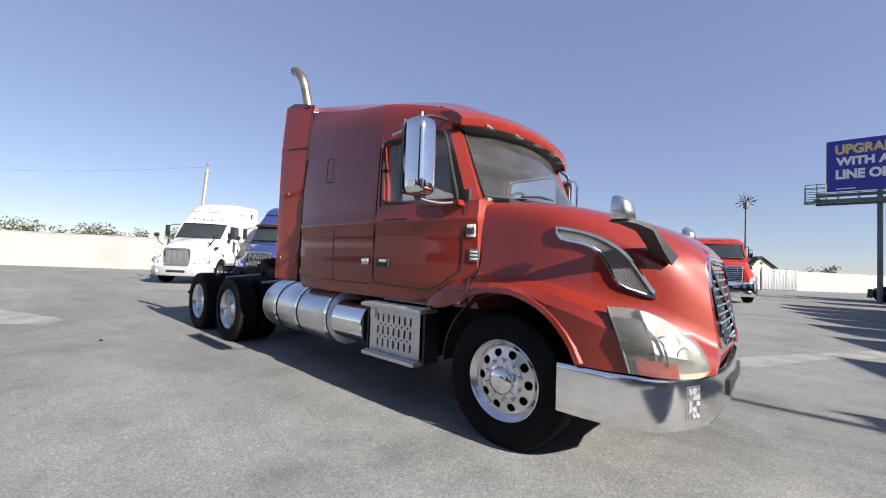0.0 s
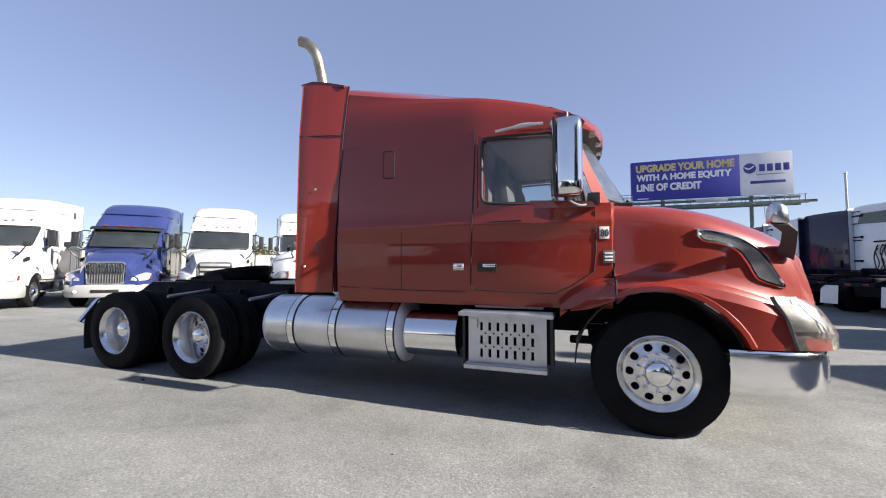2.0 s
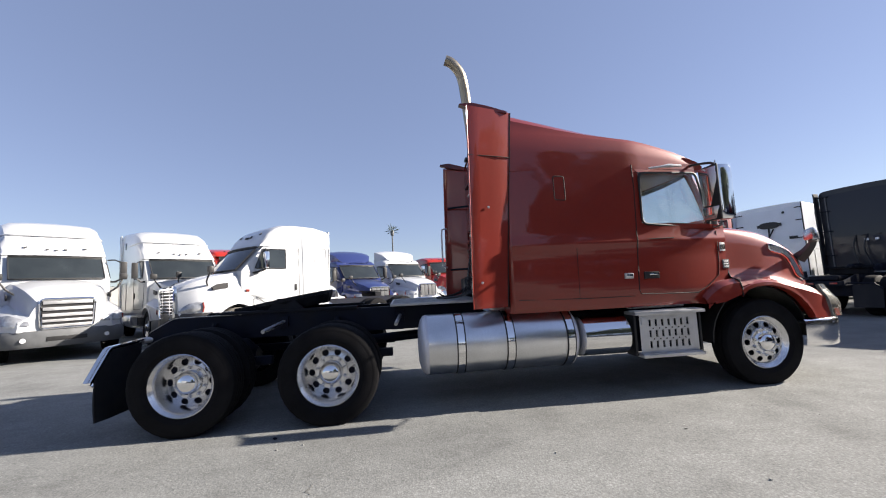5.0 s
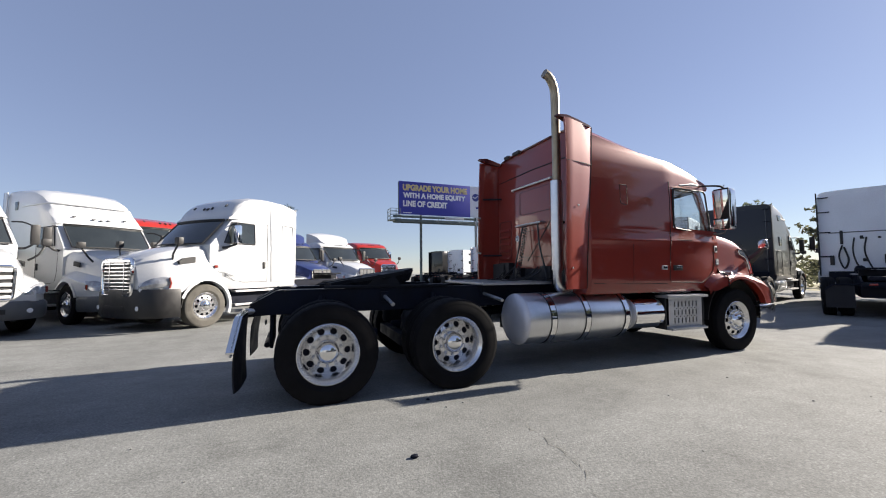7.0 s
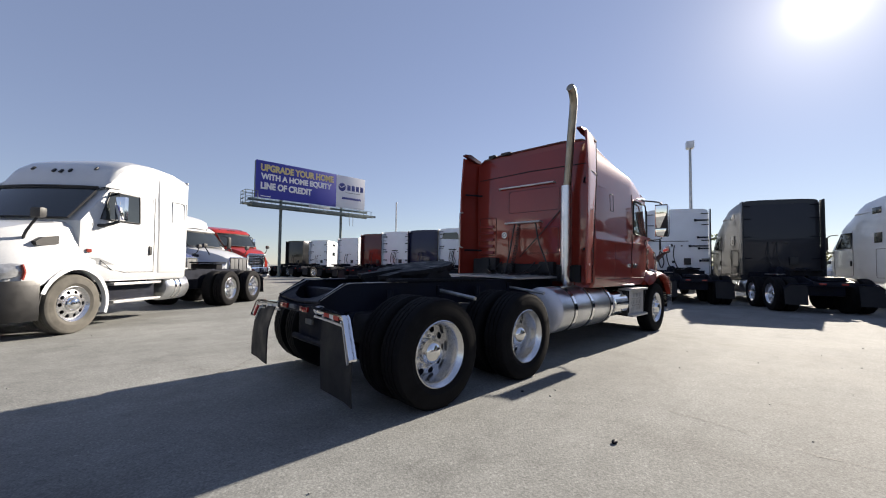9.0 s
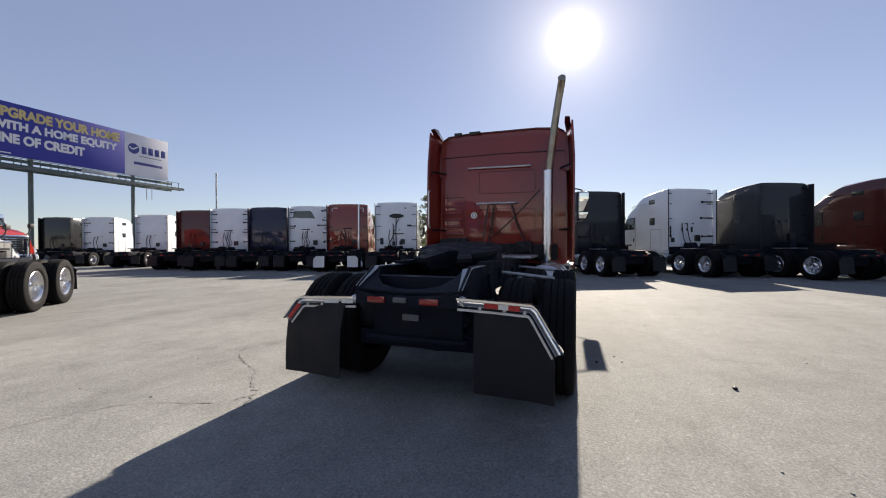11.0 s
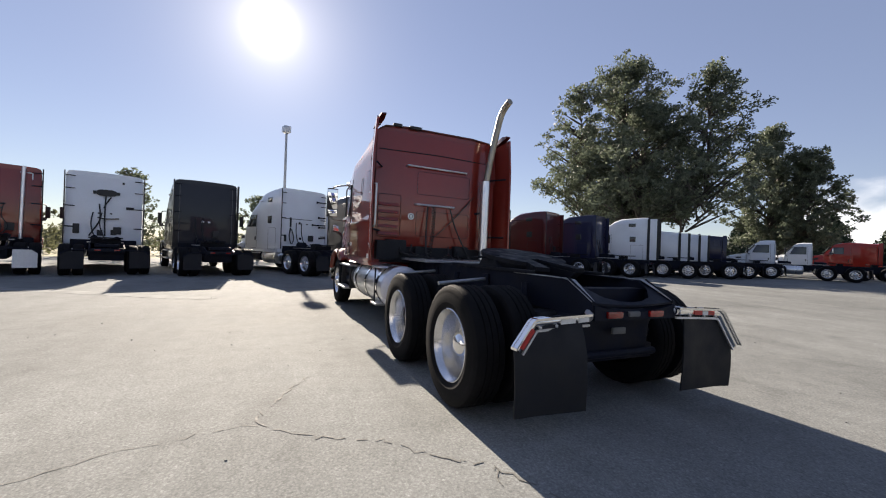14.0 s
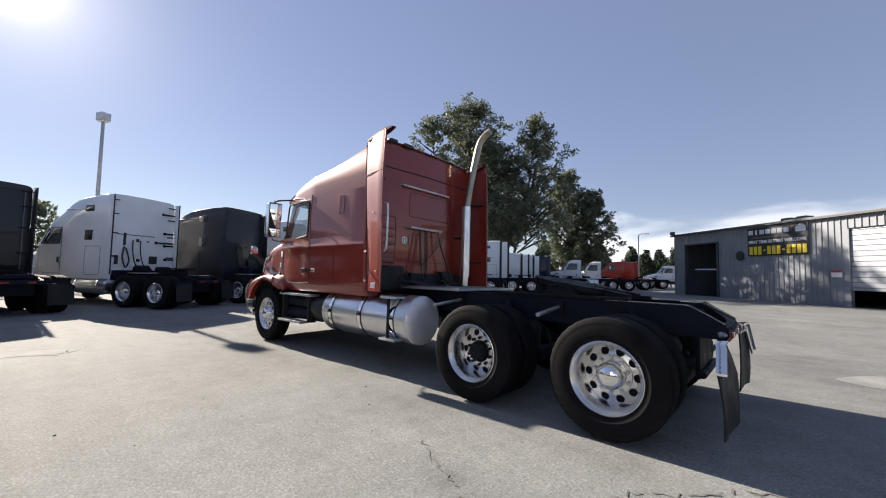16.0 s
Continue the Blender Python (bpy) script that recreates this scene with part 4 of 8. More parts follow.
hood_x = sorted({-0.28, -0.2, -0.1, 0, 0.1, 0.2, 0.3, 0.4, 0.5, 0.56, *[0.60 + 0.031 * k for k in range(20)], 1.22, -0.24, -0.15, -0.05, 0.05, 0.15, 0.25, 0.35, 0.45})
hood_bm = loft(B(), [hood_ring(x) for x in hood_x], (False, True))
from mathutils.bvhtree import BVHTree
bmesh.ops.recalc_face_normals(hood_bm, faces=hood_bm.faces[:])
hood_tree = BVHTree.FromBMesh(hood_bm)
hood = part("hood", hood_bm, "red", truck, "red sloping hood with flared fenders", sharp=26)


def on_hood(x, z, s, out=0.0):
    """The point of the hood's side at (x, z), moved outwards by out."""
    hit_, normal, _, _ = hood_tree.ray_cast(Vector((x, s * 2.0, z)), Vector((0, -s, 0)))
    if hit_ is None:
        hit_, normal = Vector((x, s * 0.8, z)), Vector((0, s, 0))
    if normal.y * s < 0:
        normal = -normal
    return hit_ + normal * out


for s in (1, -1):
    # flare round the wheel
    flare = []
    for i in range(19):
        t = 0.36 + (math.pi - 0.36) * (1 - i / 18)
        x, z = 0.60 * math.cos(t), 0.5 + 0.605 * math.sin(t)
        if x < -0.36:
            continue
        flare.append([(x * 0.985, s * 1.10, 0.5 + (z - 0.5) * 0.985), (x, s * 1.178, z), (x * 1.05, s * 1.172, 0.5 + (z - 0.5) * 1.055), (x * 1.10, s * 1.135, 0.5 + (z - 0.5) * 1.09)])
    part("fender_flare", loft(B(), flare), "red", truck, sharp=30)
    # gap between hood and cab
    part("hood_gap", tube(B(), [(-0.29, s * 0.72, 1.80), (-0.29, s * 0.93, 1.765), (-0.29, s * 0.975, 1.66), (-0.29, s * 0.985, 1.50), (-0.288, s * 0.99, 1.30), (-0.285, s * 1.03, 1.205), (-0.283, s * 1.14, 1.17), (-0.283, s * 1.166, 1.10), (-0.283, s * 1.168, 1.0)], 0.008, 6), "seam", truck)
    # air inlet in the hood side
    inlet = [(0.31, 1.565), (0.42, 1.545), (0.53, 1.515), (0.64, 1.465), (0.73, 1.395), (0.80, 1.30), (0.86, 1.20), (0.90, 1.13), (0.80, 1.155), (0.71, 1.195), (0.665, 1.28), (0.61, 1.375), (0.54, 1.435), (0.45, 1.465), (0.345, 1.490)]
    base_ = part("air_inlet", B(), "trim", truck, "black mesh air inlet in a chrome frame")
    bm = B()
    n = len(inlet)
    top = inlet[:8]
    bot = [inlet[14], inlet[13], inlet[12], inlet[11], inlet[10], inlet[9], inlet[8], (0.885, 1.135)]
    g = []
    for k in range(5):
        t = k / 4
        g.append([on_hood(a[0] * (1 - t) + b[0] * t, a[1] * (1 - t) + b[1] * t, s, 0.003) for a, b in zip(top, bot)])
    patch(bm, g, 0.012, (0, s, 0))
    bm.to_mesh(base_.data)
    bm.free()
    part("inlet_frame", tube(B(), [on_hood(p.x, p.z, s, 0.008) for p in spline([(x, 0, z) for x, z in inlet + inlet[:1]], 2)[:-1]], 0.013, 6, closed=True), "chrome", base_)
    # wire mesh
    bm = B()
    def inside(x, z):
        odd, j = False, n - 1
        for i in range(n):
            (xi, zi), (xj, zj) = inlet[i], inlet[j]
            if (zi > z) != (zj > z) and x < (xj - xi) * (z - zi) / (zj - zi) + xi:
                odd = not odd
            j = i
        return odd
    for slope in (1, -1):
        for k in range(-40, 60):
            run = []
            for q in range(0, 60):
                x = 0.30 + q * 0.011
                z = 1.1 + k * 0.018 + slope * (q - 30) * 0.011
                if inside(x, z):
                    run.append(on_hood(x, z, s, 0.008))
                else:
                    if len(run) > 2:
                        tube(bm, [run[0], run[len(run) // 2], run[-1]], 0.0026, 4)
                    run = []
            if len(run) > 2:
                tube(bm, [run[0], run[len(run) // 2], run[-1]], 0.0026, 4)
    part("inlet_mesh", bm, "steel", base_)
    # headlamp
    low = spline([(0.845, 1.105, 0.712), (0.98, 1.045, 0.704), (1.09, 0.94, 0.700), (1.145, 0.84, 0.704), (1.17, 0.775, 0.722)], 3)
    top_ = spline([(0.712, 1.09, 1.073), (0.85, 1.00, 1.06), (0.985, 0.915, 1.00), (1.095, 0.83, 0.905), (1.163, 0.77, 0.80)], 3)
    def lamp_grid(out):
        g_ = []
        for k in range(7):
            t = k / 6
            bulge = out + 0.022 * math.sin(math.pi * t)
            row = []
            for i, (a, b) in enumerate(zip(low, top_)):
                p = a.lerp(b, t)
                u = i / (len(low) - 1)
                d_ = Vector((0.45 + 0.4 * u, 0.85 - 0.35 * u, 0.25)).normalized()
                far = Vector((p.x + d_.x * 0.5, s * (p.y + d_.y * 0.5), p.z + d_.z * 0.5))
                met, _, _, _ = hood_tree.ray_cast(far, Vector((-d_.x, -s * d_.y, -d_.z)), 0.62)
                if met is not None and (met - far).length < 0.5:
                    p = Vector((met.x, s * met.y, met.z))
                p += d_ * bulge * math.sin(math.pi * (0.08 + 0.88 * u)) ** 0.5
                row.append((p.x, s * p.y, p.z))
            g_.append(row)
        return g_
    lamp = part("headlamp", patch(B(), lamp_grid(0.006), 0.02, (0.6, s * 0.6, 0.2)), "lampback", truck, "large swept headlamp with a slightly yellowed lens")
    lens = part("lens", patch(B(), lamp_grid(0.044), 0.006, (0.6, s * 0.6, 0.2)), "lens", lamp)
    lens.visible_shadow = False
    for c, r in (((1.075, s * 0.935, 0.81), 0.052), ((0.985, s * 1.0, 0.87), 0.050)):
        d = Vector((0.86, s * 0.42, 0.1)).normalized()
        bm = lathe(B(), [(r * 0.3, -0.05), (r * 0.8, -0.03), (r, 0.01), (r * 1.08, 0.012)], axis="z", seg=20, caps=(True, False))
        bmesh.ops.transform(bm, matrix=Matrix.Translation(c) @ d.to_track_quat("Z", "Y").to_matrix().to_4x4(), verts=bm.verts[:])
        part("reflector_bowl", bm, "facets", lamp)
        bm = lathe(B(), [(r * 1.02, -0.02), (r * 1.02, 0.016), (r * 1.18, 0.018), (r * 1.22, -0.02)], axis="z", seg=20, caps=(False, False))
        bmesh.ops.transform(bm, matrix=Matrix.Translation(c) @ d.to_track_quat("Z", "Y").to_matrix().to_4x4(), verts=bm.verts[:])
        part("bowl_ring", bm, "greyplastic", lamp)
    # crumpled reflector behind the lens: planes that tilt this way and that
    tilt_rnd = random.Random(31)
    g1, g2 = lamp_grid(0.008), lamp_grid(0.030)
    planes = [[Vector(p).lerp(Vector(q), tilt_rnd.random()) for p, q in zip(r1, r2)] for r1, r2 in zip(g1, g2)]
    part("reflector", patch(B(), [row[3:] for row in planes], 0.012, (0.5, s * 0.7, 0)), "reflector", lamp, sharp=20)
    skin = lamp_grid(0.032)
    part("lamp_shade", patch(B(), [row[0:4] for row in skin[2:6]], 0.008, (0.5, s * 0.8, 0)), "trim", lamp)
    part("lamp_divider", tube(B(), [Vector(skin[k][3 + (k < 4)]) for k in range(1, 7)], 0.008, 6), "facets", lamp)
    part("lower_bezel", patch(B(), [skin[0][5:], [Vector(p).lerp(Vector(q), 0.45 + 0.06 * n) for n, (p, q) in enumerate(zip(skin[0][5:], skin[1][5:]))]], 0.010, (0.5, s * 0.8, 0)), "lampcream", lamp)
    part("indicator", patch(B(), [row[1:6] for row in (skin[0], skin[1], [Vector(p).lerp(Vector(q), 0.35) for p, q in zip(skin[1], skin[2])])], 0.008, (0.5, s * 0.8, 0)), "amber", lamp, "reddish amber indicator")
    part("lamp_frame", tube(B(), [Vector(lamp_grid(0.02)[k][0]) for k in range(7)], 0.007, 6), "greyplastic", lamp)
    # hood mirror
    stalk = loft(B(), [[(0.92, s * 0.66, 1.43), (1.00, s * 0.66, 1.39), (0.985, s * 0.75, 1.33), (0.87, s * 0.76, 1.38)],
                       [(0.90, s * 0.80, 1.49), (0.965, s * 0.80, 1.46), (0.955, s * 0.86, 1.42), (0.86, s * 0.86, 1.45)],
                       [(0.86, s * 0.93, 1.565), (0.925, s * 0.93, 1.555), (0.925, s * 0.965, 1.53), (0.83, s * 0.97, 1.53)],
                       [(0.78, s * 1.00, 1.590), (0.87, s * 1.00, 1.585), (0.86, s * 1.03, 1.565), (0.76, s * 1.04, 1.565)],
                       [(0.72, s * 1.07, 1.598), (0.83, s * 1.06, 1.592), (0.82, s * 1.10, 1.572), (0.72, s * 1.115, 1.575)]])
    hm = part("hood_mirror", stalk, "gasket", truck, "black stalk mirror with a chrome head")
    head = loft(B(), [[(0.725 + dx, s * (1.105 - a), z), (0.725 + dx, s * (1.00 + a), z), (0.77, s * (0.968 + a), z), (0.825 - dx * 2, s * (0.985 + a), z), (0.848 - dx * 2.4, s * 1.04, z), (0.82 - dx * 2, s * (1.10 - a), z), (0.77, s * (1.118 - a), z)] for dx, a, z in ((0.004, 0.006, 1.588), (0, 0.0, 1.60), (0.001, 0.001, 1.66), (0.004, 0.005, 1.71), (0.009, 0.011, 1.728), (0.020, 0.026, 1.736))])
    for v in head.verts:
        u = max(0.0, (v.co.x - 0.725) + (1.118 - abs(v.co.y)) - 0.05)
        v.co.z = 1.588 + (v.co.z - 1.588) * (1 - 2.1 * u)
    part("mirror_head", head, "rim", hm, sharp=60)
    # door mirror
    mr = part("door_mirror", loft(B(), [[(-0.615 + 0.1025 * k * math.copysign(abs(math.cos(t)) ** 0.55, math.cos(t)), s * 1.372 + 0.1025 * k * math.copysign(abs(math.sin(t)) ** 0.55, math.sin(t)), z) for t in [2 * math.pi * i / 32 for i in range(32)]] for z, k in ((1.815, 0.70), (1.820, 0.82), (1.835, 0.92), (1.865, 0.985), (1.92, 1.0), (2.29, 1.0), (2.345, 0.985), (2.375, 0.92), (2.390, 0.82), (2.395, 0.70))]), "chrome", truck, "tall chrome door mirror", sharp=60)
    part("mirror_glass", box(B(), (-0.728, s * 1.375, 2.17), (0.012, 0.19, 0.40), 0.005, Matrix.Rotation(-s * 0.21, 3, "Z") @ Matrix.Rotation(-0.085, 3, "Y")), "mirror", mr)
    part("mirror_glass", box(B(), (-0.728, s * 1.375, 1.89), (0.012, 0.19, 0.13), 0.005, Matrix.Rotation(-s * 0.21, 3, "Z") @ Matrix.Rotation(-0.085, 3, "Y")), "mirror", mr)
    part("mirror_back", box(B(), (-0.710, s * 1.375, 2.105), (0.02, 0.205, 0.58), 0.02), "trim", mr)
    part("mirror_arm", tube(B(), [(-0.62, s * 1.36, 1.80), (-0.60, s * 1.33, 1.775), (-0.53, s * 1.18, 1.765), (-0.45, s * 1.02, 1.80)], 0.010, 8, 3), "greyplastic", mr)
    part("mirror_arm", tube(B(), [(-0.62, s * 1.36, 2.40), (-0.62, s * 1.30, 2.45), (-0.64, s * 1.10, 2.49), (-0.66, s * 0.98, 2.50)], 0.014, 8, 3), "trim", mr)
    part("arm_bracket", box(B(), (-0.43, s * 1.02, 1.835), (0.10, 0.05, 0.11), 0.02), "trim", mr)
    part("antenna", tube(B(), [(-0.62, s * 1.36, 2.38), (-0.62, s * 1.36, 2.46)], 0.006, 5), "dullalu", mr)

# grille
GRILLE = [(-0.40, 1.385), (0.40, 1.385), (0.44, 1.2), (0.43, 0.95), (0.38, 0.81), (-0.38, 0.81), (-0.43, 0.95), (-0.44, 1.2)]
grille = part("grille", prism(B(), GRILLE, "x", -0.03, 0.020), "trim", truck, "chrome grille with horizontal bars over black mesh")
for k in range(10):
    z = 0.845 + k * 0.056
    w = lerp([(0.80, 0.37), (0.95, 0.42), (1.2, 0.43), (1.42, 0.39)], z)
    part("grille_bar", tube(B(), [(0.024, -w, z), (0.032, -w * 0.5, z), (0.036, 0, z), (0.032, w * 0.5, z), (0.024, w, z)], 0.011, 6), "chrome", grille)
for y in (-0.23, 0, 0.23):
    part("grille_strut", tube(B(), [(0.016, y, 0.82), (0.018, y, 1.38)], 0.008, 5), "chrome", grille)
part("grille_frame", tube(B(), [(0.022, y, z) for y, z in rounded(GRILLE, 0.05, 3)], 0.018, 8, closed=True), "chrome", grille)
part("diagonal_bar", tube(B(), [(0.03, -0.39, 1.34), (0.038, 0.0, 1.10), (0.03, 0.37, 0.85)], 0.013, 6), "chrome", grille)
grille.matrix_basis = Matrix.Translation((1.185, 0, 0.80)) @ Matrix.Rotation(-0.159, 4, "Y") @ Matrix.Translation((0, 0, -0.80))
nose = hood_ring(1.22)[:27]
nose = [(y, z) for _, y, z in nose] + [(-y, z) for _, y, z in reversed(nose[1:])]
nose_x = [1.21 - 0.16 * max(0.0, z - 0.80) for _, z in nose]
part("hood_nose", loft(B(), [[(x - d, y * 0.985, z * 0.985 + 0.012) for x, (y, z) in zip(nose_x, nose)] for d in (0.018, 0.04)]), "red", hood)

# bumper
bp_plan = [(0.445, 1.155), (0.60, 1.160), (0.76, 1.150), (0.88, 1.115), (0.965, 1.065), (1.015, 1.022), (1.045, 0.988), (1.068, 0.950), (1.105, 0.88), (1.145, 0.79), (1.185, 0.68), (1.225, 0.45), (1.245, 0.0)]
bp_plan = bp_plan + [(x, -y) for x, y in reversed(bp_plan[:-1])]
rows = []
for z, k, cut in ((0.402, 0.986, 0.10), (0.412, 0.992, 0.05), (0.47, 0.997, 0.0), (0.54, 1.0, 0.0), (0.63, 1.001, 0.0), (0.675, 0.999, 0.0), (0.692, 0.996, 0.0), (0.700, 0.990, 0.0)):
    rows.append([(x * (0.99 + 0.01 * k) + (k - 1) * 0.5, y * k, z + (0.0 if abs(y) > 0.5 else cut * 0.6)) for x, y in bp_plan])
bumper = part("bumper", patch(B(), rows, 0.012, (0.5, 0, 0)), "bumperchrome", truck, "polished chrome bumper", sharp=35)
part("bumper_inlet", box(B(), (1.238, 0, 0.565), (0.02, 0.74, 0.10), 0.008), "trim", bumper)
for s in (1, -1):
    turn_ = Matrix.Rotation(s * 0.42, 3, "Z")
    f = part("fog_lamp", box(B(), (1.112, s * 0.845, 0.555), (0.026, 0.115, 0.19), 0.009, turn_), "rim", bumper, "clear faceted fog lamp")
    facet_rnd = random.Random(5)
    for i in range(3):
        for k in range(5):
            c = Vector((1.112, s * 0.845, 0.555)) + turn_ @ Vector((0.009, (i - 1) * 0.033, (k - 2) * 0.034))
            part("lamp_facet", box(B(), c, (0.012, 0.032, 0.033), 0.003, turn_ @ Matrix.Rotation(facet_rnd.uniform(-0.16, 0.16), 3, "Z") @ Matrix.Rotation(facet_rnd.uniform(-0.26, 0.04), 3, "Y")), "parklamp" if (i + k) % 3 else "rim", f)
part("bumper_shelf", prism(B(), [(x * 0.96, y * 0.95) for x, y in bp_plan], "z", 0.655, 0.668), "gasket", bumper)
part("tow_plate", box(B(), (1.0, 0, 0.46), (0.3, 1.2, 0.05)), "chassis", bumper)

# side fairings behind the cab
for s in (1, -1):
    rows = []
    for k in range(13):
        z = 1.02 + (3.165 - 1.02) * k / 12
        xf = -2.90 + 0.16 * (k / 12) ** 1.2
        xr = -3.275 + 0.04 * k / 12
        row = []
        for i in range(8):
            t = i / 7
            y = lerp([(0, 1.112), (0.14, 1.130), (0.30, 1.148), (0.86, 1.198), (1.0, 1.198)], t)
            y -= max(0, (z - 2.6) / 0.56) * 0.035
            row.append((xf + (xr - xf) * t, s * y, z + (0.05 * (1 - t) * -1 if k == 12 else 0)))
        rows.append(row)
    fr = part("side_fairing", patch(B(), rows, 0.022, (0, s, 0)), "red", truck, "tall red side fairing behind the sleeper", sharp=40)
    part("fairing_gap", tube(B(), [(r_[0][0] + 0.006, r_[0][1] + 0.0 * s, r_[0][2]) for r_ in rows], 0.006, 5), "seam", fr)
    part("fairing_seam", tube(B(), [(-2.785, s * 1.116, 2.60), (-2.90, s * 1.148, 2.605), (-3.1, s * 1.180, 2.61), (-3.245, s * 1.199, 2.615)], 0.005, 5), "seam", fr)
    part("fairing_edge", tube(B(), [(r_[-1][0], r_[-1][1], r_[-1][2]) for r_ in rows], 0.007, 6), "red", fr)
    part("fairing_bolt", lathe(B(), [(0.014, 0), (0.012, 0.006), (0.004, 0.008)], (-3.06, s * 1.178, 2.06), "y", 10, s), "dullalu", fr)
    part("fairing_bolt", lathe(B(), [(0.014, 0), (0.012, 0.006), (0.004, 0.008)], (-3.17, s * 1.192, 1.28), "y", 10, s), "dullalu", fr)
    cap = loft(B(), [[(-2.78, s * (y - 0.0), z) for y, z in ((1.06, 3.10), (1.11, 3.10), (1.11, 3.12), (1.06, 3.13))], [(-3.0, s * y, z) for y, z in ((1.05, 3.12), (1.125, 3.12), (1.12, 3.18), (1.05, 3.19))], [(-3.16, s * y, z) for y, z in ((1.04, 3.15), (1.13, 3.15), (1.12, 3.215), (1.04, 3.225))], [(-3.30, s * y, z) for y, z in ((1.05, 3.19), (1.12, 3.19), (1.115, 3.205), (1.05, 3.21))]])
    part("fairing_cap", cap, "darkred", fr)
    part("fairing_strut", tube(B(), [(-2.86, s * 0.95, 1.5), (-3.2, s * 1.13, 1.5)], 0.015, 6), "chassis", fr)
    part("fairing_strut", tube(B(), [(-2.86, s * 0.95, 2.5), (-3.2, s * 1.13, 2.5)], 0.015, 6), "chassis", fr)
    if s > 0:
        part("grab_handle", tube(B(), [(-3.24, 1.150, 2.17), (-3.30, 1.15, 2.16), (-3.32, 1.15, 2.10), (-3.32, 1.15, 1.64), (-3.30, 1.15, 1.56), (-3.24, 1.150, 1.54)], 0.014, 8, 2), "dullalu", fr)
        part("fairing_label", box(B(), (-3.12, 1.190, 1.10), (0.09, 0.008, 0.07)), "sticker", fr)

# back wall of the sleeper
wall_back = part("back_wall", box(B(), (-2.897, 0, 2.05), (0.03, 2.14, 2.06), 0.01), "red", truck, "red rear wall of the sleeper")
part("roof_edge_seal", tube(B(), [(-2.90, -1.03, 3.09), (-2.90, -0.94, 3.15), (-2.90, -0.6, 3.18), (-2.90, 0.6, 3.18), (-2.90, 0.94, 3.15), (-2.90, 1.03, 3.09)], 0.014, 6), "darkred", wall_back)
for y, w in ((0.45, 0.20), (0.75, 0.14)):
    part("roof_lamp_remnant", box(B(), (-2.90, y, 3.185), (0.09, w, 0.05), 0.02), "trim", wall_back)
part("grab_rail", tube(B(), [(-2.88, 0.58, 2.55), (-2.95, 0.56, 2.57), (-2.95, -0.50, 2.565), (-2.88, -0.52, 2.55)], 0.016, 8), "dullalu", wall_back)
part("hose_rail", tube(B(), [(-2.88, 0.41, 1.95), (-2.98, 0.40, 1.955), (-2.98, -0.28, 1.955), (-2.88, -0.29, 1.95)], 0.017, 8), "dullalu", wall_back)
part("round_sticker", lathe(B(), [(0.055, 0), (0.055, 0.004), (0.03, 0.005), (0.002, 0.005)], (-2.913, 0.46, 1.76), "x", 20, -1), "sticker", wall_back)
part("round_sticker_mark", tube(B(), [(-2.92, 0.46 + 0.03 * math.cos(2 * math.pi * i / 16), 1.76 + 0.03 * math.sin(2 * math.pi * i / 16)) for i in range(16)], 0.006, 5, closed=True), "greyplastic", wall_back)
for y0, y1, ph in ((0.10, 0.20, 0.0),):
    pts = []
    for i in range(150):
        t = i / 149
        z = 1.93 - 0.84 * t
        pts.append((-3.0 - 0.10 * t + 0.028 * math.cos(60 * t * 2 + ph), y0 + (y1 - y0) * t * t + 0.028 * math.sin(60 * t * 2 + ph), z))
    part("coiled_hose", tube(B(), pts, 0.008, 5), "trim", wall_back, "black coiled air hose")
part("air_hose", tube(B(), [(-2.98, 0.20, 1.93), (-3.05, 0.24, 1.5), (-3.15, 0.25, 1.15), (-3.35, 0.18, 1.07), (-3.5, 0.05, 1.16)], 0.013, 6, 6), "trim", wall_back)
part("air_hose", tube(B(), [(-2.98, -0.20, 1.93), (-3.02, -0.30, 1.6), (-3.06, -0.50, 1.2), (-3.1, -0.55, 1.08)], 0.013, 6, 6), "trim", wall_back)
for a_, b_ in (((-2.93, -0.66, 2.17), (-2.95, 0.11, 1.39)),):
    part("hose_strut", tube(B(), [a_, Vector(a_).lerp(Vector(b_), 0.5) + Vector((-0.015, 0, -0.03)), b_], 0.008, 6, 3), "trim", wall_back)
for k in range(5):
    part("louvre", box(B(), (-2.925, 0.84, 1.46 + k * 0.115), (0.022, 0.32, 0.05), 0.01, Matrix.Rotation(0.35, 3, "Y")), "red", wall_back)
part("louvre_frame", tube(B(), [(-2.916, y, z) for y, z in rounded([(0.64, 1.41), (1.01, 1.41), (1.01, 2.08), (0.64, 2.08)], 0.04, 3)], 0.006, 5, closed=True), "darkred", wall_back)
part("corner_box", box(B(), (-2.98, 0.86, 1.20), (0.16, 0.36, 0.30), 0.03), "flap", wall_back)
for y0, y1, z0, z1 in ((-0.58, 0.37, 2.13, 2.50), (-0.58, 0.37, 1.45, 1.86)):
    part("panel_seam", tube(B(), [(-2.914, y, z) for y, z in rounded([(y0, z0), (y1, z0), (y1, z1), (y0, z1)], 0.05, 3)], 0.0045, 5, closed=True), "darkred", wall_back)
part("upper_seam", tube(B(), [(-2.915, -1.03, 2.78), (-2.915, 0, 2.80), (-2.915, 1.03, 2.78)], 0.008, 5), "seam", wall_back)
part("lower_valance", box(B(), (-2.90, 0, 1.14), (0.10, 1.9, 0.26), 0.03), "flap", truck)
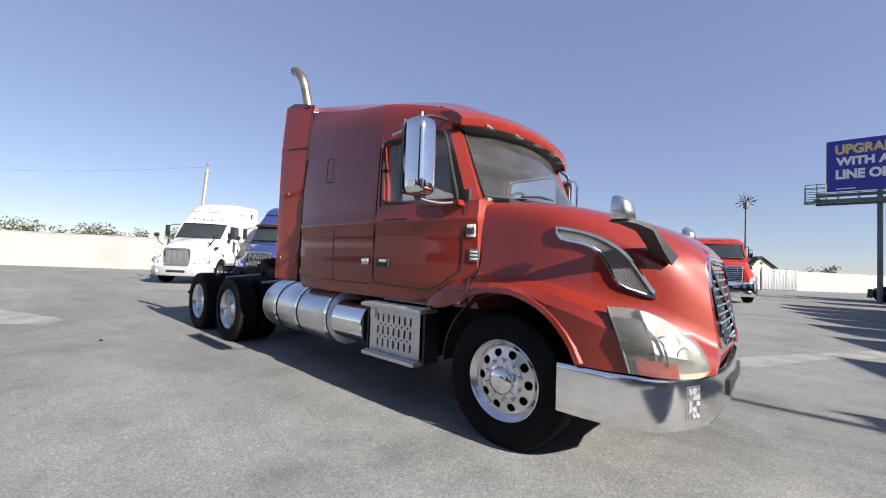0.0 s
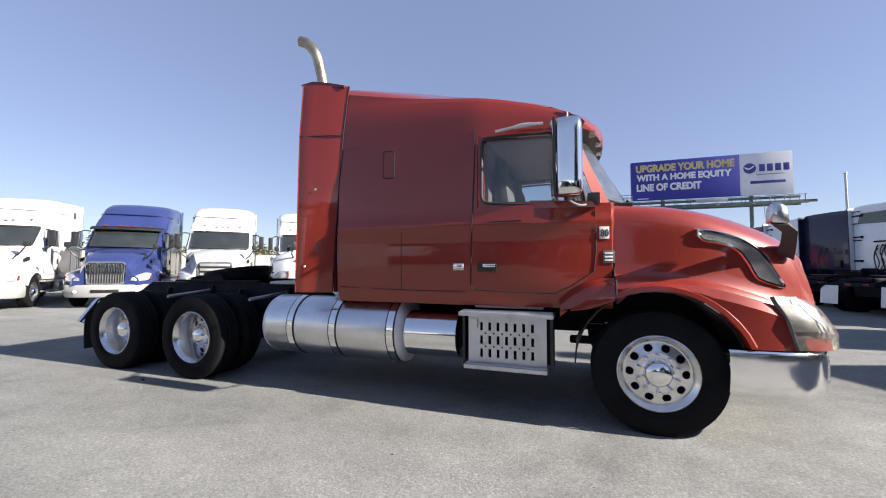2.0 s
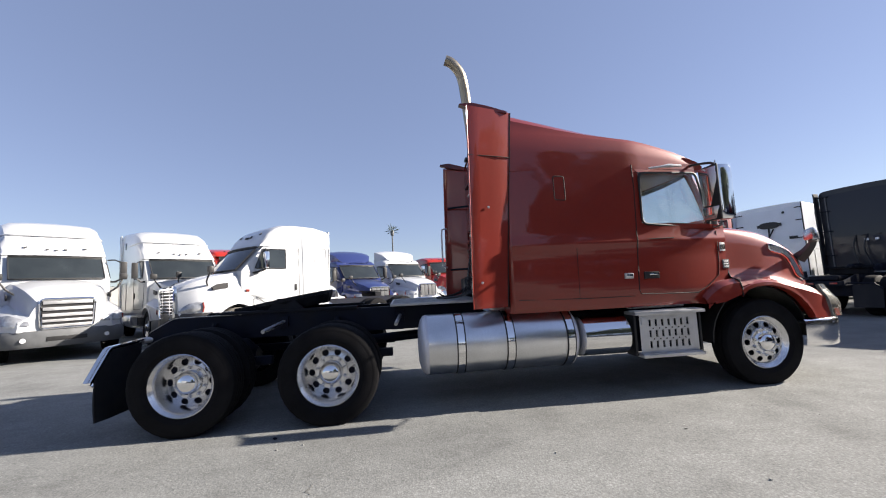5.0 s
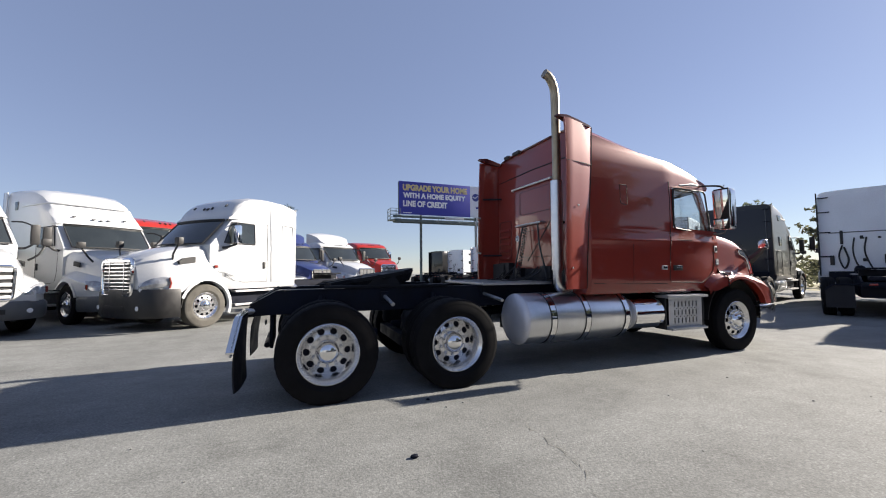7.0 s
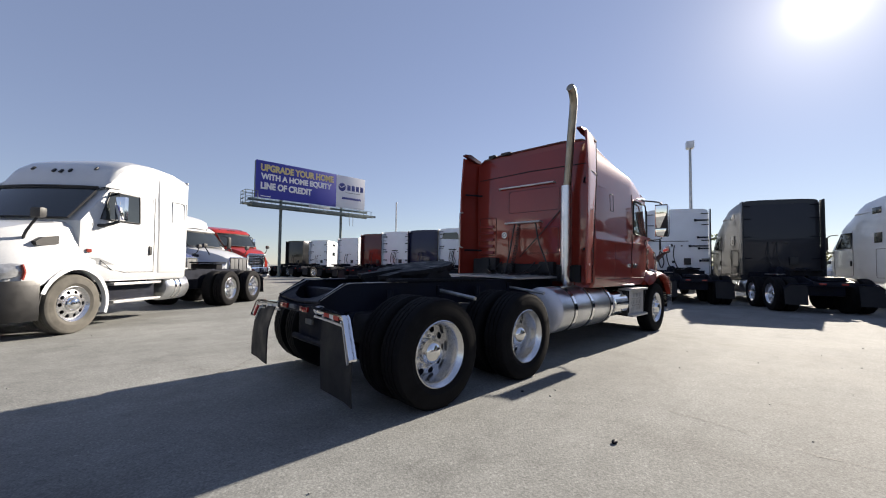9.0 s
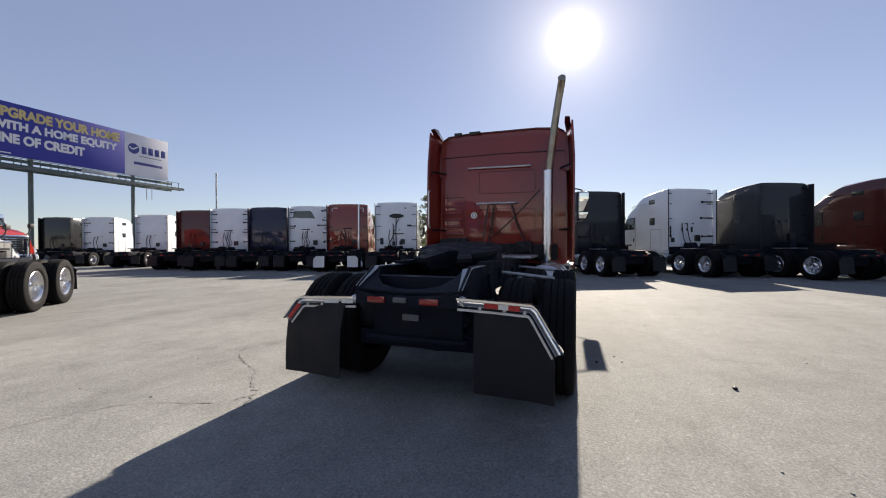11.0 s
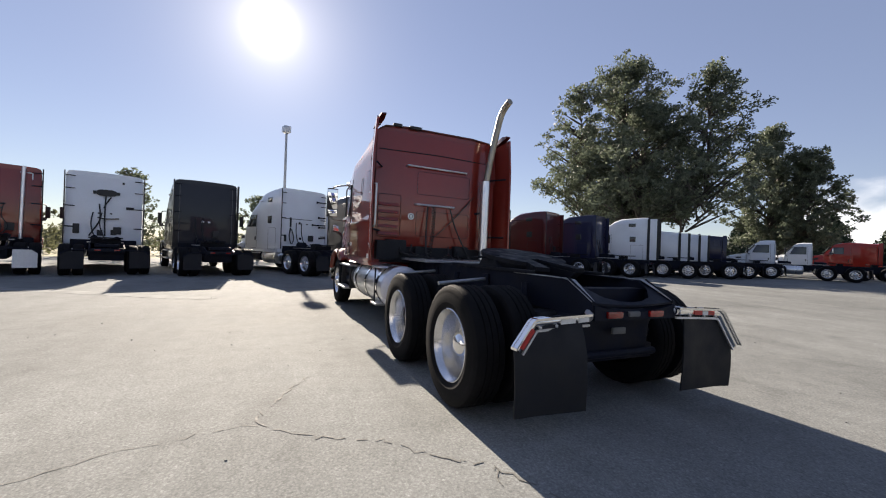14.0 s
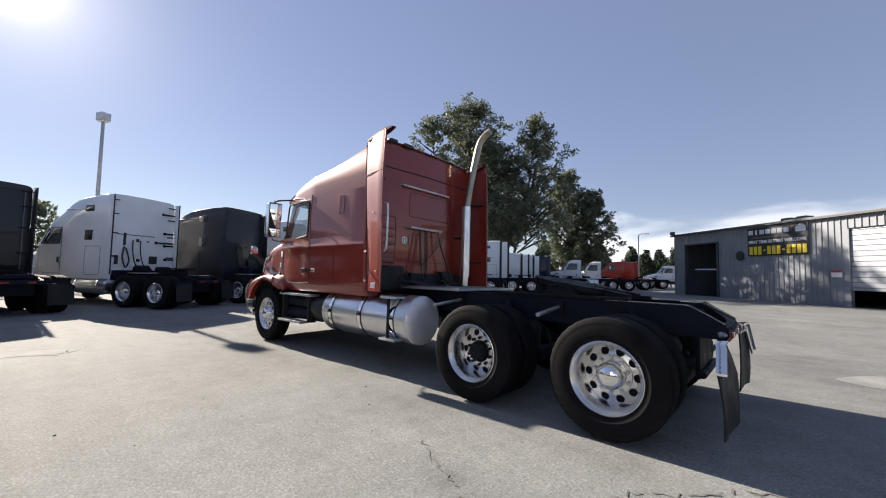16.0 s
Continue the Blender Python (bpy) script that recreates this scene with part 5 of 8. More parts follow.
for y, z, w, h in ((0.72, 1.26, 0.34, 0.22), (0.30, 1.20, 0.20, 0.16), (-0.42, 1.22, 0.26, 0.18)):
    part("valve_box", box(B(), (-2.97, y, z), (0.12, w, h), 0.03), "flap", truck)
for y in (0.62, 0.45, -0.2, -0.35):
    part("air_line", tube(B(), [(-2.98, y, 1.3), (-3.1, y + 0.05, 1.18), (-3.3, y * 0.7, 1.12), (-3.55, y * 0.5, 1.10)], 0.012, 6, 4), "trim", truck)

# exhaust
exhaust = part("exhaust_pipe", tube(B(), [(-2.75, -0.72, 1.0), (-2.95, -0.76, 0.98), (-3.05, -0.78, 1.02), (-3.09, -0.79, 1.15), (-3.09, -0.795, 1.8), (-3.09, -0.80, 2.40)], 0.062, 14, 4), "alu", truck, "upright exhaust pipe with a heat shield")
part("upper_exhaust", tube(B(), [(-3.09, -0.80, 2.36), (-3.12, -0.845, 2.75), (-3.17, -0.905, 3.2), (-3.215, -0.955, 3.52), (-3.26, -0.98, 3.64), (-3.34, -1.0, 3.725), (-3.41, -1.005, 3.755)], 0.056, 14, 4), "stack", exhaust, "heat-stained exhaust stack with a curved tip")
part("heat_shield", loft(B(), [[(-3.09 + 0.078 * math.cos(t), -0.795 + 0.078 * math.sin(t), z) for t in [math.radians(a) for a in range(60, 331, 15)]] + [(-3.09 + 0.072 * math.cos(t), -0.795 + 0.072 * math.sin(t), z) for t in [math.radians(a) for a in range(330, 59, -15)]] for z in (1.25, 2.44)]), "alu", exhaust)
part("stack_bracket", tube(B(), [(-2.87, -0.7, 1.9), (-3.05, -0.78, 1.9)], 0.02, 6), "chassis", exhaust)

# fuel tanks
for s, x0, x1, zt, rt in ((-1, -3.82, -2.125, 0.647, 0.315), (1, -3.73, -1.80, 0.675, 0.309)):
    prof = [(0.02, x0), (0.16, x0 + 0.004), (0.25, x0 + 0.018), (rt - 0.013, x0 + 0.05), (rt, x0 + 0.085), (rt, x1 - 0.085), (rt - 0.013, x1 - 0.05), (0.25, x1 - 0.018), (0.02, x1)]
    tank = part("fuel_tank", lathe(B(), prof, (0, s * 0.81, zt), "x", 48), "alu", truck, "brushed aluminium cylindrical fuel tank", sharp=45)
    ln = x1 - x0
    for xe, d in ((x0, -1), (x1, 1)):
        part("tank_head", lathe(B(), [(rt - 0.001, xe - d * 0.09), (rt + 0.001, xe - d * 0.07), (rt - 0.009, xe - d * 0.045), (0.26, xe - d * 0.012), (0.17, xe + d * 0.010), (0.02, xe + d * 0.018)], (0, s * 0.81, zt), "x", 48), "tankend", tank)
    for f in ((0.245, 0.55, 0.93) if s < 0 else (0.16, 0.50, 0.86)):
        xs = x0 + ln * f
        part("tank_strap", lathe(B(), [(rt + 0.002, xs - 0.035), (rt + 0.008, xs - 0.035), (rt + 0.008, xs + 0.035), (rt + 0.002, xs + 0.035)], (0, s * 0.81, zt), "x", 48), "chrome", tank)
        part("strap_liner", lathe(B(), [(rt + 0.001, xs - 0.048), (rt + 0.0045, xs - 0.048), (rt + 0.0045, xs + 0.048), (rt + 0.001, xs + 0.048)], (0, s * 0.81, zt), "x", 48), "gasket", tank)
    part("filler_cap", lathe(B(), [(0.05, zt + rt - 0.03), (0.05, zt + rt + 0.025), (0.02, zt + rt + 0.035)], (x0 + ln * 0.72, s * 0.72, 0), "z", 20), "dullalu", tank)
    part("tank_bracket", box(B(), (x0 + ln * 0.3, s * 0.52, 0.62), (0.10, 0.10, 0.60), 0.02), "chassis", tank)
    part("tank_bracket", box(B(), (x0 + ln * 0.8, s * 0.52, 0.62), (0.10, 0.10, 0.60), 0.02), "chassis", tank)
    if s > 0:
        for z in (0.43, 0.955):
            part("tank_step", box(B(), (x0 + 0.36, 1.06, z), (0.30, 0.16, 0.03), 0.008), "dullalu", tank)
        part("step_hanger", box(B(), (x0 + 0.36, 1.122, 0.69), (0.05, 0.012, 0.5), 0.004), "chassis", tank)

# right side: filter canister and battery box with steps
part("exhaust_filter", lathe(B(), [(0.19, -2.10), (0.210, -2.09), (0.210, -1.59), (0.19, -1.58)], (0, -0.93, 0.648), "x", 40), "chrome", truck, "polished exhaust filter canister")
step_box = part("battery_box", box(B(), (-1.14, -0.84, 0.66), (0.72, 0.44, 0.40), 0.02), "chassis", truck)
cover = B()
cols, rws = 7, 3
px0, px1, pz0, pz1, py = -1.475, -0.81, 0.448, 0.85, -1.095
ex = [px0, px0 + 0.104]
for c in range(cols):
    ex += [px0 + 0.104 + c * 0.0725 + 0.024, px0 + 0.104 + (c + 1) * 0.0725]
ex[-1] = px1
ez = [pz0, pz0 + 0.052]
for r in range(rws):
    ez += [pz0 + 0.052 + r * 0.1135 + 0.071, pz0 + 0.052 + (r + 1) * 0.1135]
ez[-1] = pz1
vg = {}
def cv(i, j, d):
    if (i, j, d) not in vg:
        vg[(i, j, d)] = cover.verts.new((ex[i], py - d, ez[j]))
    return vg[(i, j, d)]
for i in range(len(ex) - 1):
    for j in range(len(ez) - 1):
        if i % 2 == 1 and j % 2 == 1:
            for a, b in (((i, j), (i + 1, j)), ((i + 1, j), (i + 1, j + 1)), ((i + 1, j + 1), (i, j + 1)), ((i, j + 1), (i, j))):
                cover.faces.new((cv(*a, 0.012), cv(*b, 0.012), cv(*b, 0.0), cv(*a, 0.0)))
            continue
        cover.faces.new((cv(i, j, 0.012), cv(i + 1, j, 0.012), cv(i + 1, j + 1, 0.012), cv(i, j + 1, 0.012)))
slotted = part("slotted_cover", cover, "dullalu", step_box, "aluminium cover plate with rows of slots")
for c in range(6):
    for r in range(2):
        # solid near-black discs in place of the shaded holes
        part("drain_hole", lathe(B(), [(0.008, 0.0), (0.008, 0.004), (0.002, 0.004)], (px0 + 0.152 + c * 0.0725, py - 0.011, pz0 + 0.144 + r * 0.1135), "y", 8, -1), "sheddark", slotted)
part("latch_bracket", box(B(), (-1.425, -1.115, 0.79), (0.07, 0.02, 0.08), 0.01), "dullalu", slotted)
for z, y, d in ((0.872, -1.06, 0.22), (0.428, -1.11, 0.15)):
    wide = 0.80 if z > 0.6 else 0.70
    st = part("step", box(B(), (-1.15, y, z), (wide, d, 0.035), 0.01), "dullalu", step_box)
    for k in range(3):
        part("tread_ridge", box(B(), (-1.15, y - d / 2 + 0.04 + k * 0.05, z + 0.02), (wide - 0.02, 0.012, 0.012), 0.003), "dullalu", st)
part("upper_tread", box(B(), (-1.15, -0.90, 0.925), (0.60, 0.16, 0.03), 0.008), "dullalu", step_box)
for x in (-1.52, -0.77):
    part("step_bracket", box(B(), (x, -1.01, 0.64), (0.025, 0.18, 0.44), 0.008), "trim", step_box)

# left side: steps, air tanks and boxes
left_step = part("entry_steps", box(B(), (-1.05, 1.05, 0.875), (0.95, 0.20, 0.035), 0.01), "dullalu", truck)
part("step", box(B(), (-0.98, 1.10, 0.44), (0.72, 0.16, 0.035), 0.01), "dullalu", left_step)
for x in (-1.42, -0.62):
    part("step_bracket", box(B(), (x, 1.02, 0.66), (0.025, 0.16, 0.44), 0.008), "trim", left_step)
for z in (0.56, 0.75):
    part("air_tank", lathe(B(), [(0.05, -1.62), (0.10, -1.58), (0.105, -0.62), (0.05, -0.58)], (0, 0.92, z), "x", 20), "chassis", truck)
part("filter_can", lathe(B(), [(0.19, -1.78), (0.22, -1.74), (0.22, -1.46), (0.19, -1.42)], (0, 0.86, 0.68), "x", 28), "trim", truck)

# chassis
rail_side = [(0.75, 0.72), (0.75, 0.98), (-0.2, 1.055), (-6.52, 1.045), (-6.77, 0.895), (-6.77, 0.78), (-6.45, 0.79), (-0.2, 0.79)]
for s in (1, -1):
    rl = part("frame_rail", prism(B(), rail_side, "y", s * 0.415, s * 0.445), "chassis", truck)
    for z, h in ((1.05, 0.012), (0.795, 0.012)):
        part("rail_flange", box(B(), (-3.2, s * 0.39, z), (6.2, 0.09, h)), "chassis", rl)
    bm = tube(B(), [(-6.51, s * 0.43, 1.052), (-6.77, s * 0.43, 0.90)], 0.014, 6)
    part("tail_rail_edge", bm, "grease", rl)
for x in (-0.6, -1.9, -3.0, -4.05, -5.37, -6.45):
    part("cross_member", box(B(), (x, 0, 0.88), (0.14, 0.83, 0.20), 0.02), "chassis", truck)
part("engine_block", box(B(), (0.15, 0, 1.10), (1.2, 0.62, 0.75), 0.08), "grease", truck)
part("radiator", box(B(), (0.98, 0, 1.06), (0.10, 0.86, 0.72), 0.02), "chassis", truck)
part("gearbox", box(B(), (-0.95, 0, 0.86), (0.9, 0.48, 0.50), 0.10), "grease", truck)
part("cab_floor", box(B(), (-1.55, 0, 0.99), (2.5, 1.9, 0.10), 0.02), "chassis", truck)
part("drive_shaft", tube(B(), [(-1.4, 0, 0.80), (-4.6, 0, 0.62)], 0.06, 12), "chassis", truck)
part("front_axle", tube(B(), [(0, -0.9, 0.46), (0, -0.55, 0.40), (0, 0.55, 0.40), (0, 0.9, 0.46)], 0.055, 10), "chassis", truck)
for s in (1, -1):
    part("front_spring", box(B(), (0.0, s * 0.43, 0.58), (1.3, 0.09, 0.07), 0.02), "chassis", truck)
    part("inner_fender", loft(B(), [[(0.598 * math.cos(t), s * y, 0.5 + 0.598 * math.sin(t)) for t in [math.pi * i / 16 for i in range(17)]] + [(0.585 * math.cos(t), s * y, 0.5 + 0.585 * math.sin(t)) for t in [math.pi * i / 16 for i in range(16, -1, -1)]] for y in (0.55, 1.05)]), "trim", truck)
for x in (AX1, AX2):
    part("drive_axle", tube(B(), [(x, -0.95, 0.5), (x, -0.25, 0.5), (x, 0.25, 0.5), (x, 0.95, 0.5)], 0.075, 12), "chassis", truck)
    part("differential", lathe(B(), [(0.04, -0.30), (0.18, -0.24), (0.255, -0.04), (0.24, 0.12), (0.12, 0.26)], (x, 0, 0.5), "x", 20), "chassis", truck)
    # underbody fill, added to block skylight and darken the ground below
    part("suspension_beam", box(B(), (x - 0.40, 0, 0.44), (0.12, 1.14, 0.13), 0.02), "chassis", truck)
    for s in (1, -1):
        part("brake_chamber", lathe(B(), [(0.03, -0.16), (0.085, -0.14), (0.09, -0.02), (0.10, 0.0), (0.09, 0.02), (0.085, 0.12), (0.03, 0.15)], (x - 0.20, s * 0.36, 0.47), "x", 16), "chassis", truck)
    for s in (1, -1):
        part("air_spring", lathe(B(), [(0.11, 0.52), (0.135, 0.58), (0.125, 0.64), (0.14, 0.70), (0.11, 0.78)], (x - 0.30, s * 0.52, 0), "z", 18), "flap", truck)
        part("trailing_arm", box(B(), (x + 0.12, s * 0.52, 0.55), (0.95, 0.09, 0.09), 0.02), "chassis", truck)
        part("shock_absorber", tube(B(), [(x - 0.12, s * 0.58, 0.5), (x - 0.02, s * 0.50, 0.98)], 0.032, 8), "chassis", truck)
for s in (1, -1):
    for x in (-4.02, -5.33):
        part("hanger_tube", tube(B(), [(x, s * 0.44, 0.955), (x - 0.04, s * 1.02, 0.905)], 0.020, 10), "steel", truck)
        part("tube_bracket", box(B(), (x, s * 0.46, 0.95), (0.10, 0.03, 0.12), 0.01), "chassis", truck)
part("deck_plate", box(B(), (-3.60, 0, 1.078), (1.05, 1.30, 0.03), 0.006), "steel", truck, "aluminium deck plate behind the cab")
for k in range(10):
    part("deck_ridge", box(B(), (-3.60, -0.58 + k * 0.129, 1.096), (1.0, 0.02, 0.008)), "steel", truck)

# fifth wheel
fx = -5.32
fifth = part("fifth_wheel", B(), "grease", truck, "greasy black fifth wheel coupling")
bm = B()
outline = [(fx + 0.46 * math.cos(math.radians(a)), 0.46 * math.sin(math.radians(a))) for a in range(-150, 151, 15)]
outline += [(fx - 0.62, 0.30), (fx - 0.66, 0.16), (fx - 0.20, 0.05), (fx - 0.20, -0.05), (fx - 0.66, -0.16), (fx - 0.62, -0.30)]
tilt = Matrix.Translation((fx, 0, 1.195)) @ Matrix.Rotation(-0.16, 4, "Y") @ Matrix.Translation((-fx, 0, -1.225))
prism(bm, outline, "z", 1.205, 1.245)
loft(bm, [[(fx + (x - fx) * k, y * k, z) for x, y in outline] for k, z in ((0.86, 1.10), (0.93, 1.15), (0.985, 1.2035))])
bmesh.ops.transform(bm, matrix=tilt, verts=bm.verts[:])
bm.to_mesh(fifth.data)
bm.free()
for s in (1, -1):
    part("saddle_bracket", prism(B(), [(fx - 0.22, 1.06), (fx + 0.22, 1.06), (fx + 0.09, 1.21), (fx - 0.09, 1.21)], "y", s * 0.36, s * 0.44), "grease", fifth)
    part("slider_rail", box(B(), (fx + 0.05, s * 0.42, 1.072), (1.5, 0.10, 0.03), 0.006), "grease", fifth)
part("release_handle", tube(B(), [(fx, 0.40, 1.19), (fx + 0.05, 0.62, 1.17)], 0.012, 6), "grease", fifth)

# tail end
tail = part("tail_cross_member", loft(B(), [[(-6.735, y, 0.895 - 0.05 * (1 - (y / 0.43) ** 2)), (-6.785, y, 0.880 - 0.05 * (1 - (y / 0.43) ** 2)), (-6.79, y, 0.775), (-6.73, y, 0.770)] for y in (-0.43, -0.36, -0.26, -0.13, 0, 0.13, 0.26, 0.36, 0.43)]), "chassis", truck)
edge_out = [(-6.50, 0.43, 1.047), (-6.64, 0.43, 0.972), (-6.765, 0.43, 0.900), (-6.775, 0.20, 0.886), (-6.78, 0.0, 0.880)]
edge_in = [(-6.49, 0.37, 1.040), (-6.60, 0.335, 0.985), (-6.69, 0.245, 0.928), (-6.725, 0.12, 0.904), (-6.732, 0.0, 0.896)]
edge_out += [(x, -y, z) for x, y, z in reversed(edge_out[:-1])]
edge_in += [(x, -y, z) for x, y, z in reversed(edge_in[:-1])]
part("tail_plate", patch(B(), [edge_out, [Vector(p).lerp(Vector(q), 0.5) for p, q in zip(edge_out, edge_in)], edge_in], 0.014, (0, 0, 1)), "chassis", tail, sharp=50)
for s in (1, -1):
    # lighter steel colour stands in for sky light on the turned flange
    part("rail_flange", loft(B(), [[(x, s * 0.447, z + 0.006), (x, s * w, z + 0.006), (x, s * w, z), (x, s * 0.447, z)] for x, w, z in ((-5.80, 0.418, 1.052), (-6.46, 0.418, 1.052), (-6.52, 0.375, 1.043), (-6.64, 0.395, 0.978), (-6.765, 0.415, 0.906))]), "steel", tail, "steel tail flange with sky light in its colour", sharp=30)
for y in (0.245, -0.195):
    part("tail_lamp", box(B(), (-6.795, y, 0.815), (0.03, 0.15, 0.05), 0.014), "redlens", tail, "red tail lamp")
part("number_lamp", box(B(), (-6.795, 0.045, 0.818), (0.03, 0.11, 0.04), 0.012), "greyplastic", tail)
# black plate sized to hide the ground behind the tail from the camera
part("rear_bracket", box(B(), (-6.56, 0, 0.60), (0.04, 0.78, 0.36), 0.02), "chassis", tail)
part("plate_holder", box(B(), (-6.64, 0.02, 0.66), (0.02, 0.14, 0.05), 0.006), "greyplastic", tail)
part("lower_cross_bar", tube(B(), [(-6.60, -0.44, 0.47), (-6.60, 0.44, 0.47)], 0.03, 8), "chassis", tail)
for s in (1, -1):
    # bent chrome hanger: inner end, bend, outer tip
    if s > 0:
        top = [(-6.755, 0.450, 0.826), (-6.765, 0.70, 0.818), (-6.77, 0.95, 0.808), (-6.78, 0.985, 0.79), (-6.79, 1.115, 0.63)]
    else:
        top = [(-6.80, 0.420, 0.862), (-6.805, 0.70, 0.853), (-6.815, 0.95, 0.844), (-6.82, 0.985, 0.82), (-6.86, 1.155, 0.55)]
    low = [(0, 0, -0.060), (0, 0, -0.060), (0, -0.02, -0.060), (0, -0.035, -0.050), (0, -0.050, -0.035)]
    face = [[(x - 0.016 * math.sin(math.pi * f), s * (y + dy * f), z + dz * f) for (x, y, z), (_, dy, dz) in zip(top, low)] for f in (0, 0.17, 0.33, 0.5, 0.67, 0.83, 1)]
    hanger = part("flap_hanger", patch(B(), face, 0.014, (-1, 0, 0)), "chrome", truck, "bent chrome flap hanger with red and white tape", sharp=30)
    part("clamp_bar", loft(B(), [[(x + 0.004, s * (y + dy * 1.25), z + dz * 1.28), (x - 0.010, s * (y + dy * 1.25), z + dz * 1.28), (x - 0.010, s * (y + dy * 1.5), z + dz * 1.55), (x + 0.004, s * (y + dy * 1.5), z + dz * 1.55)] for (x, y, z), (_, dy, dz) in zip(top, low)]), "dullalu", hanger, sharp=30)
    part("hanger_lip", loft(B(), [[(x + 0.03, s * y, z), (x - 0.035, s * y, z), (x - 0.035, s * y, z - 0.016), (x + 0.03, s * y, z - 0.016)] for x, y, z in top]), "chrome", hanger, sharp=30)
    part("hanger_arm", tube(B(), [(-6.72, s * 0.40, 0.84), (top[0][0] - 0.005, s * 0.47, top[0][2] - 0.03)], 0.034, 10), "dullalu", hanger)
    g_ = []
    for t in (0, 0.2, 0.4, 0.6, 0.8, 1.0):
        row = []
        for y in (0.54, 0.66, 0.80, 0.93, 1.02, 1.10):
            zt = lerp([(p[1], p[2] - 0.03) for p in top], y)
            row.append((lerp([(p[1], p[0]) for p in top], y) + 0.014 + (-0.03 if s > 0 else 0.0) * t - 0.015 * math.sin(3 * t) - (0.13 * (1.1 - y) * min(1.0, 0.3 + 2 * t) if s > 0 else 0.0), s * y, zt * (1 - t) + 0.178 * t))
        g_.append(row)
    part("mud_flap", patch(B(), g_, 0.012, (-1, 0, 0)), "flap", hanger, "black rubber mud flap")

    def tape(y0, y1, mat):
        p0, p1 = [[lerp([(q[1], q[k]) for q in top], y) for k in (0, 2)] for y in (y0, y1)]
        steep = y0 > 0.96
        dy, dz = (-0.022, -0.018) if steep else (0, -0.022)
        ey, ez = (-0.048, -0.036) if steep else (0, -0.056)
        part("tape_strip", loft(B(), [[(p0[0] - d, s * (y0 + dy), p0[1] + dz), (p1[0] - d, s * (y1 + dy), p1[1] + dz), (p1[0] - d, s * (y1 + ey), p1[1] + ez), (p0[0] - d, s * (y0 + ey), p0[1] + ez)] for d in (0.012, 0.020)]), mat, hanger)
    if s > 0:
        tape(0.47, 0.57, "sticker")
        tape(0.60, 0.73, "sticker")
        tape(1.005, 1.10, "redtape")
    else:
        tape(0.62, 0.72, "redtape")
        tape(0.72, 0.79, "sticker")
        tape(0.79, 0.87, "redtape")
    for y in (0.585, 0.76, 0.90):
        x_, z_ = [lerp([(q[1], q[k]) for q in top], y) for k in (0, 2)]
        part("flap_bolt", lathe(B(), [(0.012, 0), (0.012, 0.012), (0.004, 0.016)], (x_, s * y, z_ - 0.066), "x", 8, -1), "dullalu", hanger)


# ---- ground, wall ----
bm = B()
steps = [-900, -300, -120, -60, -30, -15, -5, 5, 15, 30, 60, 120, 300, 900]
gv = [[bm.verts.new((x, y, 0)) for y in steps] for x in steps]
for i in range(len(steps) - 1):
    for j in range(len(steps) - 1):
        bm.faces.new((gv[i][j], gv[i + 1][j], gv[i + 1][j + 1], gv[i][j + 1]))
ground = tagged(part("ground", bm, "asphalt"), "worn grey asphalt yard with stains and cracks", "ground", kind="structure")


def crack(points, width, seed):
    rnd = random.Random(seed)
    pts = spline([(x, y, 0) for x, y in points], 9)
    pts = [p + Vector((rnd.uniform(-0.03, 0.03), rnd.uniform(-0.03, 0.03), 0)) for p in pts]
    bm_ = B()
    L, R = [], []
    for i, p in enumerate(pts):
        d = (pts[min(i + 1, len(pts) - 1)] - pts[max(i - 1, 0)]).normalized()
        w = width * rnd.uniform(0.25, 1.0) * (0.35 if i in (0, len(pts) - 1) else 1)
        nrm = Vector((-d.y, d.x, 0)) * w
        L.append(bm_.verts.new((p.x + nrm.x, p.y + nrm.y, 0.004)))
        R.append(bm_.verts.new((p.x - nrm.x, p.y - nrm.y, 0.004)))
    for i in range(len(pts) - 1):
        if rnd.random() > 0.16:
            bm_.faces.new((L[i], R[i], R[i + 1], L[i + 1]))
    return part("crack", bm_, "crack", ground)


crack([(-4.9, 2.1), (-5.28, 2.34), (-5.63, 2.51), (-5.88, 2.55), (-6.21, 2.21), (-6.41, 1.84), (-6.73, 1.55), (-6.93, 1.32), (-7.4, 1.1)], 0.009, 1)
crack([(-5.88, 2.55), (-5.92, 2.97), (-6.0, 3.3), (-6.2, 3.9), (-6.1, 5.2)], 0.005, 2)
crack([(-6.92, 1.31), (-7.17, 1.46), (-7.5, 2.2), (-8.3, 2.6)], 0.005, 3)
crack([(-4.6, -2.3), (-4.65, -2.82), (-4.69, -3.07), (-4.8, -3.4), (-4.6, -4.6)], 0.004, 4)


def flat_patch(points, mat, name, z):
    rnd = random.Random(len(points) * 7 + int(points[0][0] * 10))
    pts = spline([(x, y, z) for x, y in points + points[:1]], 6)[:-1]
    bm_ = B()
    bm_.faces.new([bm_.verts.new(p + Vector((rnd.uniform(-0.05, 0.05), rnd.uniform(-0.05, 0.05), 0))) for p in pts])
    return part(name, bm_, mat, ground)


